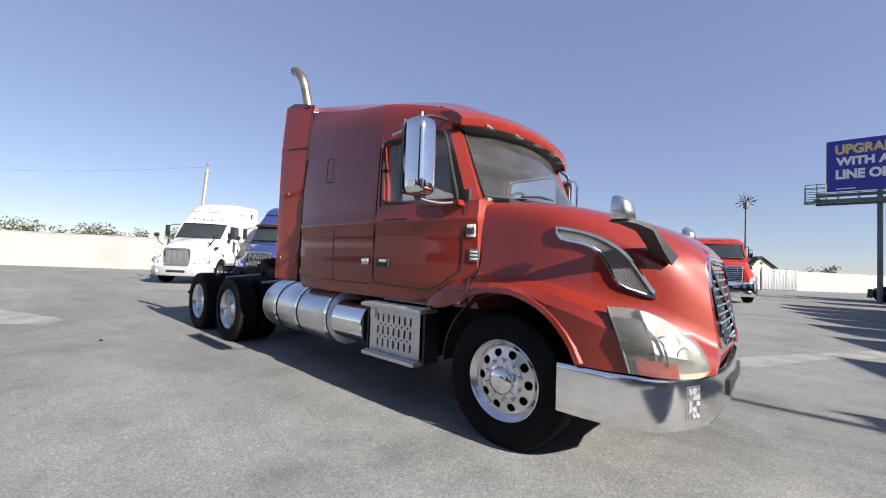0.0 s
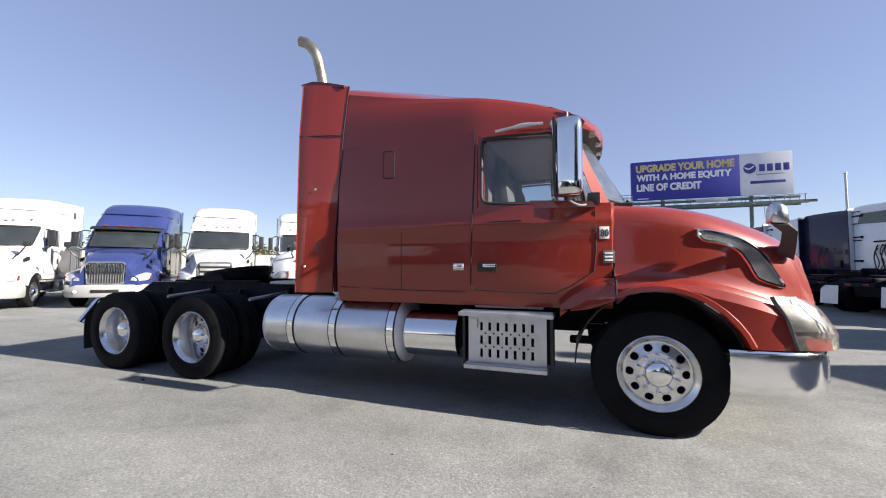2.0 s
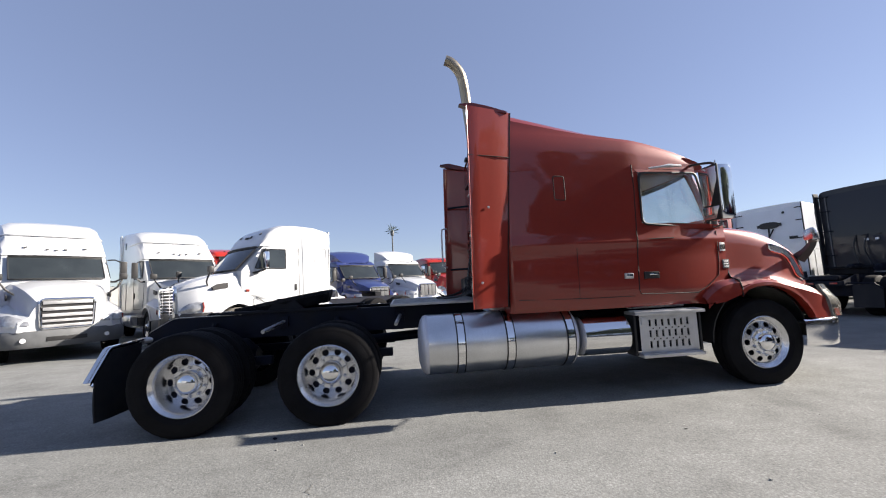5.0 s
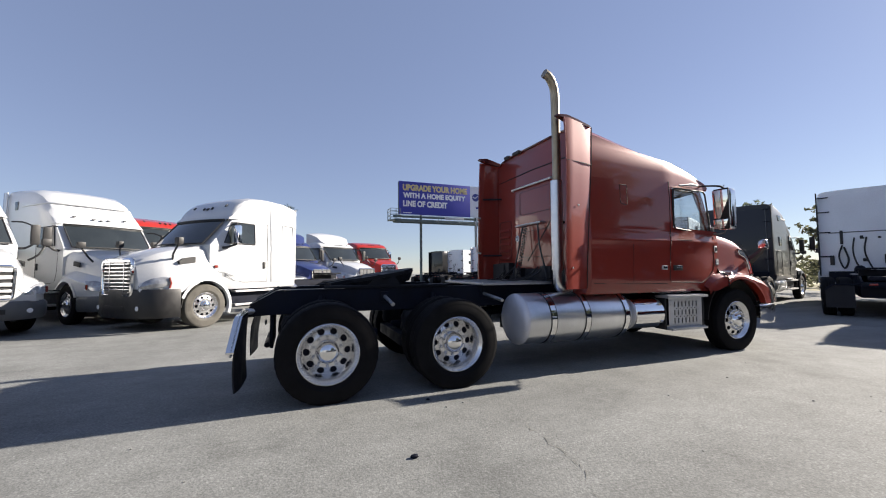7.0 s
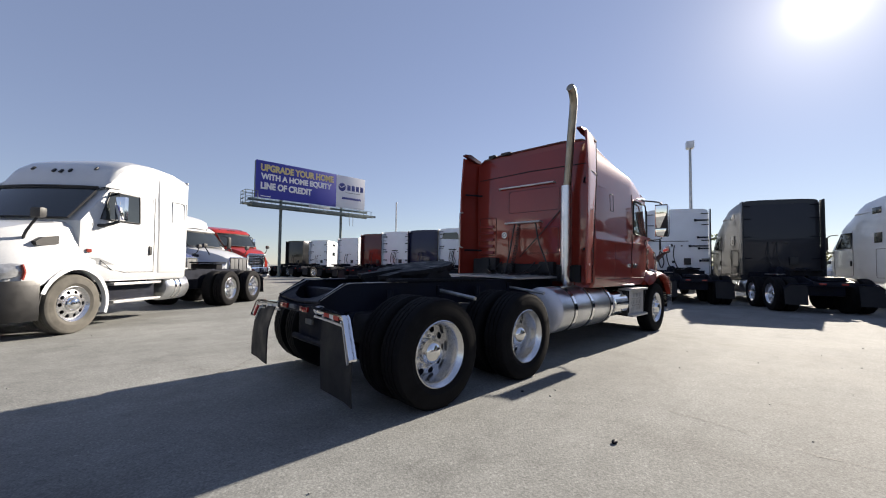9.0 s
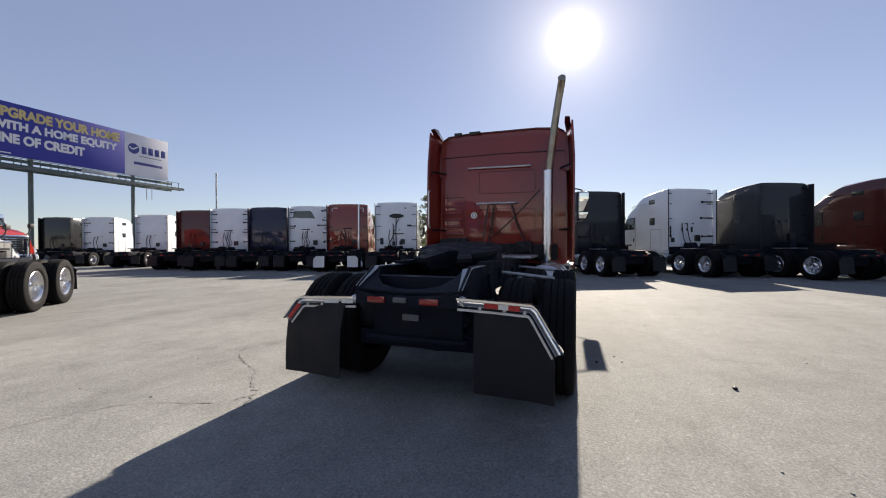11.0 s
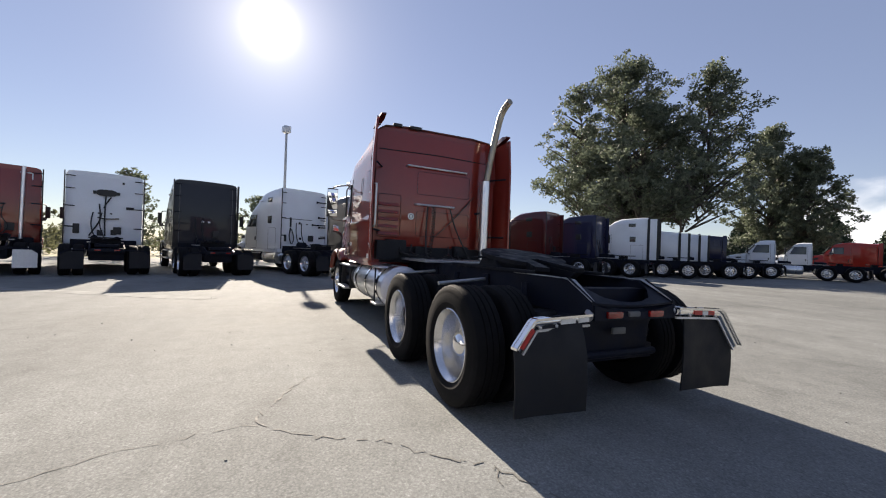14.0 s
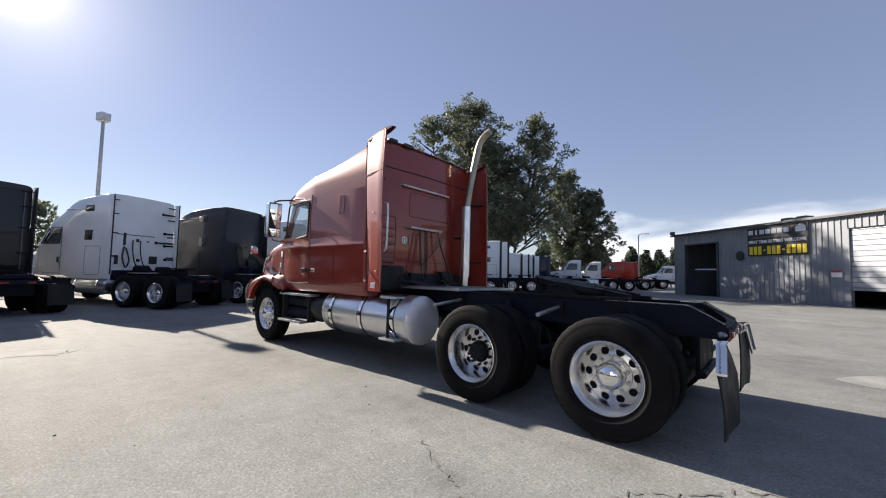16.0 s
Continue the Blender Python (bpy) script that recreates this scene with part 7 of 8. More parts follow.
        my = 1.28 if style == "high" and H < 3.7 else 1.30 if style == "mid" else 1.36
        mx = -0.66 if style == "mid" else -0.50
        mr = part("mirror", box(B(), (mx, s * my, 2.05), (0.10, 0.19, 0.46) if style == "mid" else (0.10, 0.16, 0.50), 0.04), "chrome" if style == "mid" else "trim", T)
        part("mirror_arm", tube(B(), [(mx, s * (my - 0.04), 1.80), (-0.54 + fwd * 0.3, s * 1.2, 1.72), (-0.60 + fwd * 0.6, s * 1.08, 1.72)], 0.025, 6, 2), "trim", mr)
        part("mirror_arm", tube(B(), [(mx, s * (my - 0.04), 2.26), (-0.7, s * 1.2, 2.36), (-0.85, s * 1.06, 2.36)], 0.02, 6, 2), "trim", mr)
        hm = part("hood_mirror", tube(B(), [(0.62, s * 0.86, 1.46), (0.70, s * 1.0, 1.56), (0.66, s * 1.12, 1.74)], 0.02, 6, 2), "trim", T)
        part("mirror_head", box(B(), (0.66, s * 1.13, 1.80), (0.12, 0.17, 0.16), 0.05), "trim", hm)
        part("inner_fender", loft(B(), [[(0.545 * math.cos(t), s * y, 0.5 + 0.545 * math.sin(t)) for t in [math.pi * i / 10 for i in range(11)]] + [(0.53 * math.cos(t), s * y, 0.5 + 0.53 * math.sin(t)) for t in [math.pi * i / 10 for i in range(10, -1, -1)]] for y in (0.5, 1.08)]), "trim", T)
    # bumper
    plan_ = [(0.60, 1.15), (0.85, 1.13), (1.08, 1.0), (1.22, 0.72), (1.27, 0.35), (1.28, 0)]
    plan_ += [(x, -y) for x, y in reversed(plan_[:-1])]
    bu = part("bumper", patch(B(), [[(x + d, y * k, z) for x, y in plan_] for z, k, d in (((0.30, 0.965, -0.03), (0.38, 0.995, 0), (0.58, 1.0, 0.01), (0.84, 0.995, 0.0), (0.92, 0.97, -0.02)) if style == "mid" else ((0.34, 0.965, -0.03), (0.40, 0.995, 0), (0.55, 1.0, 0.01), (0.66, 1.0, 0.005), (0.72, 0.97, -0.02)))], 0.02, (0.6, 0, 0)), bumper_mat, T, sharp=35)
    part("bumper_slot", box(B(), (1.275, 0, 0.52), (0.03, 0.7, 0.10), 0.03), "trim", bu)
    for s in (1, -1):
        part("fog_lamp", lathe(B(), [(0.05, 0), (0.05, 0.012), (0.02, 0.02)], (1.225, s * 0.72, 0.52), "x", 14), "whitelens", bu)
    # chassis
    tank_end = -3.6 if style == "day" else -3.05 if style == "mid" and back > -3 else -3.9
    for s in (1, -1):
        part("frame_rail", prism(B(), [(0.7, 0.76), (0.7, 1.0), (-6.3, 1.04), (rail_end, 0.90), (rail_end, 0.78)], "y", s * 0.41, s * 0.45), "chassis", T)
        tk = part("fuel_tank", lathe(B(), [(0.12, tank_end), (0.26, tank_end + 0.04), (0.30, tank_end + 0.1), (0.30, -2.3), (0.26, -2.24), (0.12, -2.2)], (0, s * 0.80, 0.66), "x", 28), "alu", T)
        for x in (tank_end + 0.4, -2.5):
            part("tank_strap", lathe(B(), [(0.304, x - 0.03), (0.308, x - 0.03), (0.308, x + 0.03), (0.304, x + 0.03)], (0, s * 0.80, 0.66), "x", 28), "chrome", tk)
        for z in (0.46, 0.80):
            part("step", box(B(), (-1.35, s * 1.06, z), (1.2, 0.18, 0.05), 0.01), "dullalu", T)
        part("step_panel", box(B(), (-1.35, s * 0.95, 0.63), (1.2, 0.10, 0.36), 0.02), "chassis", T)
        part("flap_hanger", tube(B(), [(rail_end + 0.10, s * 0.44, 0.84), (rail_end + 0.05, s * 0.95, 0.83), (rail_end + 0.05, s * 1.10, 0.70)], 0.022, 6), "chassis", T)
        part("mud_flap", patch(B(), [[(rail_end + 0.06 - 0.05 * t, s * y, 0.80 - (0.10 if y > 1.0 else 0) * (1 - t) - 0.55 * t) for y in (0.56, 0.70, 0.84, 0.98, 1.09)] for t in (0, 0.33, 0.66, 1.0)], 0.012, (-1, 0, 0)), "flap", T)
        add_wheel(T, "steer", Matrix.Translation((0, s * 1.0, 0.5)) @ side(s), "tyre on an aluminium wheel", True)
        for x in (-4.75, -6.07):
            add_wheel(T, "drive", Matrix.Translation((x, s * 1.02, 0.5)) @ side(s), "tyre on an aluminium wheel", True)
            part("inner_tyre", lathe(B(), [(0.2, -0.13), (0.44, -0.135), (0.49, -0.11), (0.5, -0.09), (0.5, 0.09), (0.49, 0.11), (0.44, 0.135), (0.2, 0.13)], (x, s * 0.69, 0.5), "y", 32), "rubber", T)
    part("cross_member", box(B(), (rail_end + 0.04, 0, 0.84), (0.06, 0.86, 0.12), 0.01), "chassis", T)
    for y in (-0.24, 0.24):
        part("tail_lamp", box(B(), (rail_end + 0.0, y, 0.84), (0.02, 0.15, 0.05), 0.01), "redlens", T)
    for y, x, z, r in ((0.30, back - 0.45, 1.16, 0.11), (-0.32, back - 0.60, 1.15, 0.09)):
        part("air_cylinder", lathe(B(), [(r * 0.6, -0.30), (r, -0.26), (r, 0.26), (r * 0.6, 0.30)], (x, y, z), "x", 14), "chassis", T)
    part("tail_bracket", box(B(), (rail_end + 0.35, 0, 0.98), (0.5, 0.62, 0.10), 0.03), "chassis", T)
    part("axle_mass", box(B(), (-5.4, 0, 0.66), (2.2, 0.9, 0.34), 0.06), "chassis", T)
    part("under_body", box(B(), (-1.2, 0, 0.72), (3.6, 1.2, 0.30), 0.06), "chassis", T)
    fw = part("fifth_wheel", prism(B(), [(-5.4 + 0.46 * math.cos(math.radians(a)), 0.46 * math.sin(math.radians(a))) for a in range(-150, 151, 20)] + [(-6.0, 0.26), (-5.6, 0.05), (-5.6, -0.05), (-6.0, -0.26)], "z", 1.17, 1.21), "grease", T)
    part("saddle", box(B(), (-5.4, 0, 1.10), (0.3, 0.8, 0.13), 0.02), "grease", fw)
    part("deck_plate", box(B(), (back - 0.55, 0, 1.06), (0.9, 1.0, 0.03)), "dullalu", T)
    if style != "day":
        # a tall belt line: hood and windows sit higher, the roof's top stays
        levels = [(0.0, 0.0), (1.0, 1.0), (1.76, 1.94), (2.46, 2.63), (H, H), (H + 1, H + 1)]
        for o in T.children_recursive:
            if o.name.split(".")[0] in ("wheel", "tyre", "rim", "hub_cap", "brake_drum", "inner_tyre", "frame_rail"):
                continue
            for v in o.data.vertices:
                v.co.z = lerp(levels, v.co.z)
    return T


TYPES = {
    "high": tractor("high", 3.68, -3.9, "bars", "greyplastic"),
    "high_chrome": tractor("high", 3.80, -3.9, "panels", "silver"),
    "high_blue": tractor("high", 3.80, -3.9, "vertical", "silver"),
    "high_w": tractor("high", 3.80, -3.9, "bars", "greyplastic"),
    "mid": tractor("mid", 3.33, -2.78, "wide", "trim"),
    "low": tractor("mid", 3.0, -3.3, "bars", "chrome"),
    "day": tractor("day", 3.25, -2.05, "panels", "chrome"),
    "daylow": tractor("day", 2.7, -2.05, "bars", "chrome"),
}


def park(kind, colour, x, y, heading, label, top=None, size=1.0):
    """One parked tractor: its front axle at (x, y), facing heading degrees. top: another paint for the roof."""
    m = pose(x, y, 0, 0, 0, heading) @ Matrix.Scale(size, 4)
    T = copy_thing(TYPES[kind], m)
    tagged(T, label)
    for o in T.children_recursive:
        if o.name.split(".")[0] in PAINTED:
            sl = o.material_slots[0]
            sl.link = "OBJECT"
            sl.material = M[top if top and o.name.split(".")[0] == "hood" else colour]
    return T


def park_rear(kind, colour, x, y, heading, label, back=3.9, **kw):
    """The same, placed by the middle of its cab's rear wall."""
    a = radians(heading)
    return park(kind, colour, x + back * math.cos(a), y + back * math.sin(a), heading, label, **kw)


def hinge_bars(T, back, sides, levels):
    """Black hinge bars of the side extenders on the rear wall."""
    for s in sides:
        for z, w in levels:
            part("hinge_bar", box(B(), (back - 0.05, s * (1.10 - w / 2), z), (0.05, w, 0.05), 0.012), "chassis", T)
            part("hinge_foot", box(B(), (back - 0.045, s * (1.10 - w), z), (0.04, 0.07, 0.09), 0.01), "chassis", T)


def hoses(T, back, y, n=3, low=1.15):
    for k in range(n):
        dy = (k - (n - 1) / 2) * 0.14
        part("air_hose", tube(B(), [(back - 0.04, y + dy, 2.35 - 0.15 * k), (back - 0.09, y + dy + 0.05, 1.9), (back - 0.16, y + dy - 0.1, 1.5), (back - 0.35, y + dy * 0.4, low - 0.05 * k)], 0.015, 6, 5), "gasket", T)
    part("hose_holder", box(B(), (back - 0.05, y, 2.30), (0.06, 0.5, 0.05), 0.012), "chassis", T)


def deep_extenders(T, back, H, colour):
    """Wide side extenders with black rubber at both edges."""
    for o in list(T.children):
        if o.name.split(".")[0] in ("side_extender", "extender_edge", "extender_bracket"):
            bpy.data.objects.remove(o)
    for s in (1, -1):
        zc_, h = (H + 1.0) / 2 - 0.05, H - 1.15
        part("extender_panel", box(B(), (back - 0.30, s * 1.132, zc_), (0.40, 0.04, h), 0.014), colour, T)
        for x, w in ((back - 0.04, 0.15), (back - 0.56, 0.14)):
            part("rubber_strip", box(B(), (x, s * 1.132, zc_), (w, 0.052, h + 0.02), 0.016), "gasket", T)
    part("roof_edge", box(B(), (back - 0.02, 0, H - 0.03), (0.12, 2.1, 0.05), 0.015), "gasket", T)


# row that faces the yard
park("high_chrome", "white", -17.64, 1.97, -42, "white high-roof sleeper tractor with a panelled chrome grille")
park("high_blue", "blue", -15.35, 4.28, -45, "blue high-roof sleeper tractor with a silver-grey bumper and dark visor")
park("high_w", "white", -12.78, 5.95, -45, "white high-roof sleeper tractor with a wide barred grille")
park("high_w", "white", -10.82, 8.28, -47, "white high-roof sleeper tractor with a grey bumper")
dusty = park("mid", "white", -9.02, 6.28, 225, "white mid-roof sleeper tractor with a chrome-framed grille")
for o in dusty.children:
    if o.name.startswith("wheel") and abs(o.matrix_basis.translation.x) < 0.1:
        o.data = o.data.copy()
        o.data.materials[0] = M["dustyrubber"]
park("low", "red2", -10.3, 12.0, -45, "bright red sleeper tractor parked behind the white ones", size=1.13)
park("day", "white", -8.0, 12.9, -50, "white day-cab tractor with a roof fairing")
park("day", "blue", -5.8, 14.7, -56, "blue day-cab tractor with a roof fairing", size=1.06)
park("day", "white", -3.4, 16.7, -58, "white day-cab tractor with a tall roof fairing", size=1.1)
park("low", "red2", -0.95, 21.1, -70, "bright red sleeper tractor with a chrome grille", size=1.13)

# row seen from behind
park_rear("high", "black", 8.97, 36.2, 24, "black high-roof sleeper tractor seen from behind")
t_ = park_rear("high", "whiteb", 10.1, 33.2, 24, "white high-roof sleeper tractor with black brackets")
hinge_bars(t_, -3.9, (1, -1), ((1.7, 0.4), (2.5, 0.4), (3.2, 0.4)))
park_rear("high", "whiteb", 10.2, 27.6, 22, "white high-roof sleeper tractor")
park_rear("high", "darkred", 8.97, 21.8, 22, "dark red high-roof sleeper tractor")
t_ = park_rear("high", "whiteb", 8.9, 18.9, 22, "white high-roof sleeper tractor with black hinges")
hinge_bars(t_, -3.9, (1, -1), ((1.6, 0.3), (2.2, 0.3), (2.8, 0.3), (3.3, 0.3)))
hoses(t_, -3.9, 0.1)
park_rear("high", "navy", 9.27, 16.3, 22, "navy blue high-roof sleeper tractor")
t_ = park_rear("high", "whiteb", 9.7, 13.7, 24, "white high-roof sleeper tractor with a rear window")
hinge_bars(t_, -3.9, (-1,), ((1.55, 0.25), (2.1, 0.28), (2.55, 0.6), (2.85, 0.3), (3.4, 0.35)))
hinge_bars(t_, -3.9, (1,), ((1.6, 0.25), (2.5, 0.28), (3.3, 0.3)))
hoses(t_, -3.9, 0.2)
part("rear_window", prism(B(), rounded([(-0.35, 2.95), (0.95, 3.0), (0.85, 3.38), (-0.1, 3.40)], 0.06), "x", -3.94, -3.92), "darkglass", t_)
red_rear = park_rear("high", "red", 9.6, 11.0, 21, "red high-roof sleeper tractor with white mud flaps")
for o in red_rear.children:
    if o.name.split(".")[0] == "mud_flap":
        o.material_slots[0].link = "OBJECT"
        o.material_slots[0].material = M["sticker"]
part("upper_exhaust", tube(B(), [(-4.05, -0.62, 1.1), (-4.05, -0.64, 2.4), (-4.05, -0.66, 3.66)], 0.06, 12), "alu", red_rear)
hoses(red_rear, -3.9, 0.0, 4)
for s in (1, -1):
    part("tape_mark", box(B(), (-3.935, s * 0.72, 3.45), (0.012, 0.32, 0.035)), "sticker", red_rear)
    part("tape_mark", box(B(), (-3.935, s * 0.87, 3.33), (0.012, 0.035, 0.22)), "sticker", red_rear)
part("wall_fitting", box(B(), (-3.94, 0.75, 2.2), (0.05, 0.4, 0.05), 0.01), "trim", red_rear)
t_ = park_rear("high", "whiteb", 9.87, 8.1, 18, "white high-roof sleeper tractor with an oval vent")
vent = part("oval_vent", prism(B(), [(-0.02 + 0.30 * math.copysign(abs(math.cos(a)) ** 0.6, math.cos(a)), 2.93 + 0.12 * math.copysign(abs(math.sin(a)) ** 0.7, math.sin(a))) for a in [2 * math.pi * i / 24 for i in range(24)]], "x", -4.0, -3.92), "trim", t_, "black oval vent housing")
for y in (-0.36, 0.32):
    part("vent_lug", box(B(), (-3.95, y, 2.93), (0.05, 0.10, 0.12), 0.02), "trim", vent)
for pts in ([(-3.95, 0.0, 2.82), (-3.97, 0.02, 2.2), (-3.98, 0.0, 1.3)], [(-3.95, 0.18, 2.5), (-3.98, 0.16, 1.9), (-4.0, 0.45, 1.3)], [(-3.95, -0.15, 2.78), (-3.98, 0.0, 2.5), (-3.99, 0.05, 2.35)], [(-3.95, 0.22, 2.0), (-3.98, 0.0, 1.95), (-3.95, -0.4, 1.98)]):
    part("air_hose", tube(B(), pts, 0.024, 6, 5), "trim", t_)
for y, z, w, h in ((-0.72, 2.40, 0.24, 0.10), (0.80, 1.55, 0.18, 0.36), (-0.25, 1.45, 0.18, 0.2), (0.15, 1.42, 0.16, 0.22), (-0.5, 3.35, 0.07, 0.08)):
    part("wall_fitting", box(B(), (-3.94, y, z), (0.05, w, h), 0.015), "trim", t_)
t_ = park_rear("high", "charcoal", 9.7, 4.8, 16, "charcoal high-roof sleeper tractor with two rear work lamps")
for y in (-0.10, 0.12):
    part("work_lamp", box(B(), (-3.95, y, 2.02), (0.05, 0.09, 0.07), 0.014), "whitelens", t_)
for s in (1, -1):
    part("corner_strip", box(B(), (-3.945, s * 0.93, 2.3), (0.03, 0.03, 2.3), 0.01), "greyplastic", t_)
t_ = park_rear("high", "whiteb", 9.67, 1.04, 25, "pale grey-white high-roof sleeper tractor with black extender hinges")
hinge_bars(t_, -3.9, (-1,), ((1.55, 0.30), (2.05, 0.34), (2.15, 0.66), (2.5, 0.36), (3.2, 0.45)))
part("wall_seam", box(B(), (-3.932, 0.25, 2.35), (0.012, 1.3, 0.03), 0.004), "greyplastic", t_)
for y, z, w, h in ((0.62, 2.2, 0.07, 0.42), (0.2, 2.18, 0.07, 0.10), (0.15, 1.5, 0.10, 0.10), (0.85, 1.5, 0.10, 0.3)):
    part("wall_fitting", box(B(), (-3.94, y, z), (0.05, w, h), 0.015), "trim", t_)
part("air_hose", tube(B(), [(-3.95, 0.62, 1.95), (-4.0, 0.70, 1.6), (-4.02, 0.6, 1.25), (-4.02, 0.5, 1.5), (-3.97, 0.58, 1.9)], 0.024, 6, 5), "trim", t_)
park_rear("high", "charcoal", 9.4, -2.2, 26, "charcoal high-roof sleeper tractor")
t_ = park_rear("high", "whiteb", 10.0, -5.9, 26, "white high-roof sleeper tractor with side windows")
hinge_bars(t_, -3.9, (-1,), ((1.6, 0.5), (2.4, 0.55), (3.1, 0.5)))
for y, z, w, h in ((0.35, 1.9, 0.06, 0.10), (0.12, 1.9, 0.06, 0.10), (-0.1, 1.9, 0.07, 0.22), (0.9, 1.8, 0.05, 0.5), (0.8, 1.45, 0.16, 0.2)):
    part("wall_fitting", box(B(), (-3.94, y, z), (0.05, w, h), 0.015), "trim", t_)
park_rear("high", "charcoal", 9.5, -9.0, 24, "charcoal high-roof sleeper tractor with bright trim")
park_rear("high", "darkred", 9.5, -12.9, 24, "dark red high-roof sleeper tractor")
park_rear("high", "navy", 9.2, -16.4, 24, "navy blue high-roof sleeper tractor")
deep_extenders(park_rear("high", "whiteb", 8.36, -19.88, 34, "white high-roof sleeper tractor with black extenders"), -3.9, 3.68, "whiteb")
deep_extenders(park_rear("low", "whiteb", 8.42, -22.93, 34, "white mid-roof sleeper tractor with black extenders", back=3.3), -3.3, 2.95, "whiteb")
deep_extenders(park_rear("low", "whiteb", 8.87, -25.71, 34, "white mid-roof sleeper tractor with black extenders", back=3.3), -3.3, 2.95, "whiteb")
park_rear("low", "navy", 8.96, -28.6, 34, "navy blue sleeper tractor", back=3.3)
park_rear("daylow", "whiteb", 7.0, -31.7, 24, "white day-cab tractor parked on asphalt", back=2.05)
park_rear("daylow", "whiteb", 6.8, -36.4, 24, "white day-cab tractor parked on asphalt", back=2.05)
park_rear("low", "red2", 5.4, -43.4, 24, "bright red sleeper tractor", back=3.3)
park_rear("daylow", "whiteb", 2.8, -51.0, 24, "white day-cab tractor parked on asphalt", back=2.05)
for t_ in TYPES.values():
    for o in (*t_.children_recursive, t_):
        bpy.data.objects.remove(o)


# ---- billboard ----
bb = thing("billboard", "large roadside billboard, blue and white, on two steel posts", "billboard", pose(0, 32.7, 0))
part("blue_panel", box(B(), (7.57, 0, 8.88), (7.90, 0.12, 3.38), 0.01), "bbblue", bb)
part("white_panel", box(B(), (13.24, 0, 8.88), (3.44, 0.12, 3.38), 0.01), "bbwhite", bb)
part("panel_back", box(B(), (9.28, 0.20, 8.88), (11.36, 0.25, 3.30), 0.01), "postgreen", bb)
for x in (6.05, 12.35):
    part("post", tube(B(), [(x, 0.35, 0), (x, 0.35, 8.6)], 0.135, 16), "postgreen", bb)
for z, y in ((7.0, 0.35), (6.42, -0.80), (6.42, 0.30)):
    part("beam", box(B(), (9.3, y, z), (12.4, 0.14, 0.20), 0.02), "postgreen", bb)
part("catwalk", box(B(), (9.2, -0.55, 6.55), (12.5, 0.66, 0.05), 0.01), "postgreen", bb)
part("catwalk_rail", tube(B(), [(3.0, -0.86, 6.98), (15.4, -0.86, 6.98)], 0.022, 6), "postgreen", bb)
part("maker_plate", box(B(), (9.3, -0.90, 6.80), (2.2, 0.04, 0.26), 0.01), "steel", bb)
for k in range(14):
    x = 3.2 + k * 0.93
    part("bracket", box(B(), (x, -0.3, 6.46), (0.06, 1.15, 0.08)), "postgreen", bb)
    part("stanchion", box(B(), (x, -0.86, 6.75), (0.04, 0.04, 0.50)), "postgreen", bb)
    part("hanger_strut", tube(B(), [(x, -0.05, 7.15), (x, -0.05, 6.46)], 0.03, 5), "postgreen", bb)
for z in (6.62, 6.95, 7.3, 7.6):
    part("hand_rail", tube(B(), [(3.55, -0.86, z), (2.55, -0.86, z), (2.55, 0.4, z), (3.55, 0.4, z)], 0.025, 6), "postgreen", bb)
for x, y in ((2.55, -0.86), (2.55, -0.2), (2.55, 0.4), (3.1, -0.86), (3.55, -0.86)):
    part("hand_rail", tube(B(), [(x, y, 6.45), (x, y, 7.62)], 0.025, 6), "postgreen", bb)
part("hand_rail", box(B(), (3.0, -0.25, 6.48), (1.0, 1.25, 0.05)), "postgreen", bb)
for x in (7.3, 9.6, 11.9):
    part("lamp_arm", tube(B(), [(x, -0.8, 6.5), (x, -1.7, 6.3)], 0.03, 6), "steel", bb)
part("brace", tube(B(), [(12.9, -0.4, 6.45), (13.0, -0.3, 5.3)], 0.025, 6), "steel", bb)
part("brace", tube(B(), [(13.35, -0.4, 6.45), (13.4, -0.3, 5.3)], 0.025, 6), "steel", bb)
part("end_sign", box(B(), (15.6, -0.3, 6.55), (1.3, 0.05, 0.20)), "greyplastic", bb)


def words(name, body, x0, x1, z, cap, mat, parent, y, fat):
    """A line of bold words from x0 to x1, its letters cap high, facing -y."""
    ob = lettering(name, body, 1.0, mat, parent, Matrix.Identity(4), fat=fat)
    xs = [v.co.x for v in ob.data.vertices]
    ys = [v.co.y for v in ob.data.vertices]
    kx, ky = (x1 - x0) / (max(xs) - min(xs)), cap / (max(ys) - min(ys))
    ob.matrix_basis = Matrix.Translation((x0, y, z)) @ Matrix.Rotation(math.pi / 2, 4, "X") @ Matrix.Diagonal((kx, ky, 3, 1)) @ Matrix.Translation((-min(xs), -min(ys), 0))
    return ob


words("headline", "UPGRADE YOUR HOME", 4.0, 11.18, 9.62, 0.66, "bbgold", bb, -0.066, 0.05)
words("headline", "WITH A HOME EQUITY", 4.03, 10.98, 8.78, 0.66, "bbtext", bb, -0.066, 0.05)
words("headline", "LINE OF CREDIT", 4.03, 8.86, 7.98, 0.64, "bbtext", bb, -0.066, 0.05)
part("small_print_bar", box(B(), (4.5, -0.066, 7.35), (0.9, 0.012, 0.07)), "bbtext", bb)
logo = part("logo_disc", lathe(B(), [(0.42, 0.0), (0.42, 0.014), (0.3, 0.016), (0.002, 0.016)], (12.18, -0.06, 9.36), "y", 28, -1), "bblogo", bb, "plain blue logo disc")
part("logo_swoosh", tube(B(), [(11.85, -0.075, 9.45), (12.1, -0.08, 9.30), (12.45, -0.075, 9.52)], 0.05, 6, 4), "bbwhite", logo)
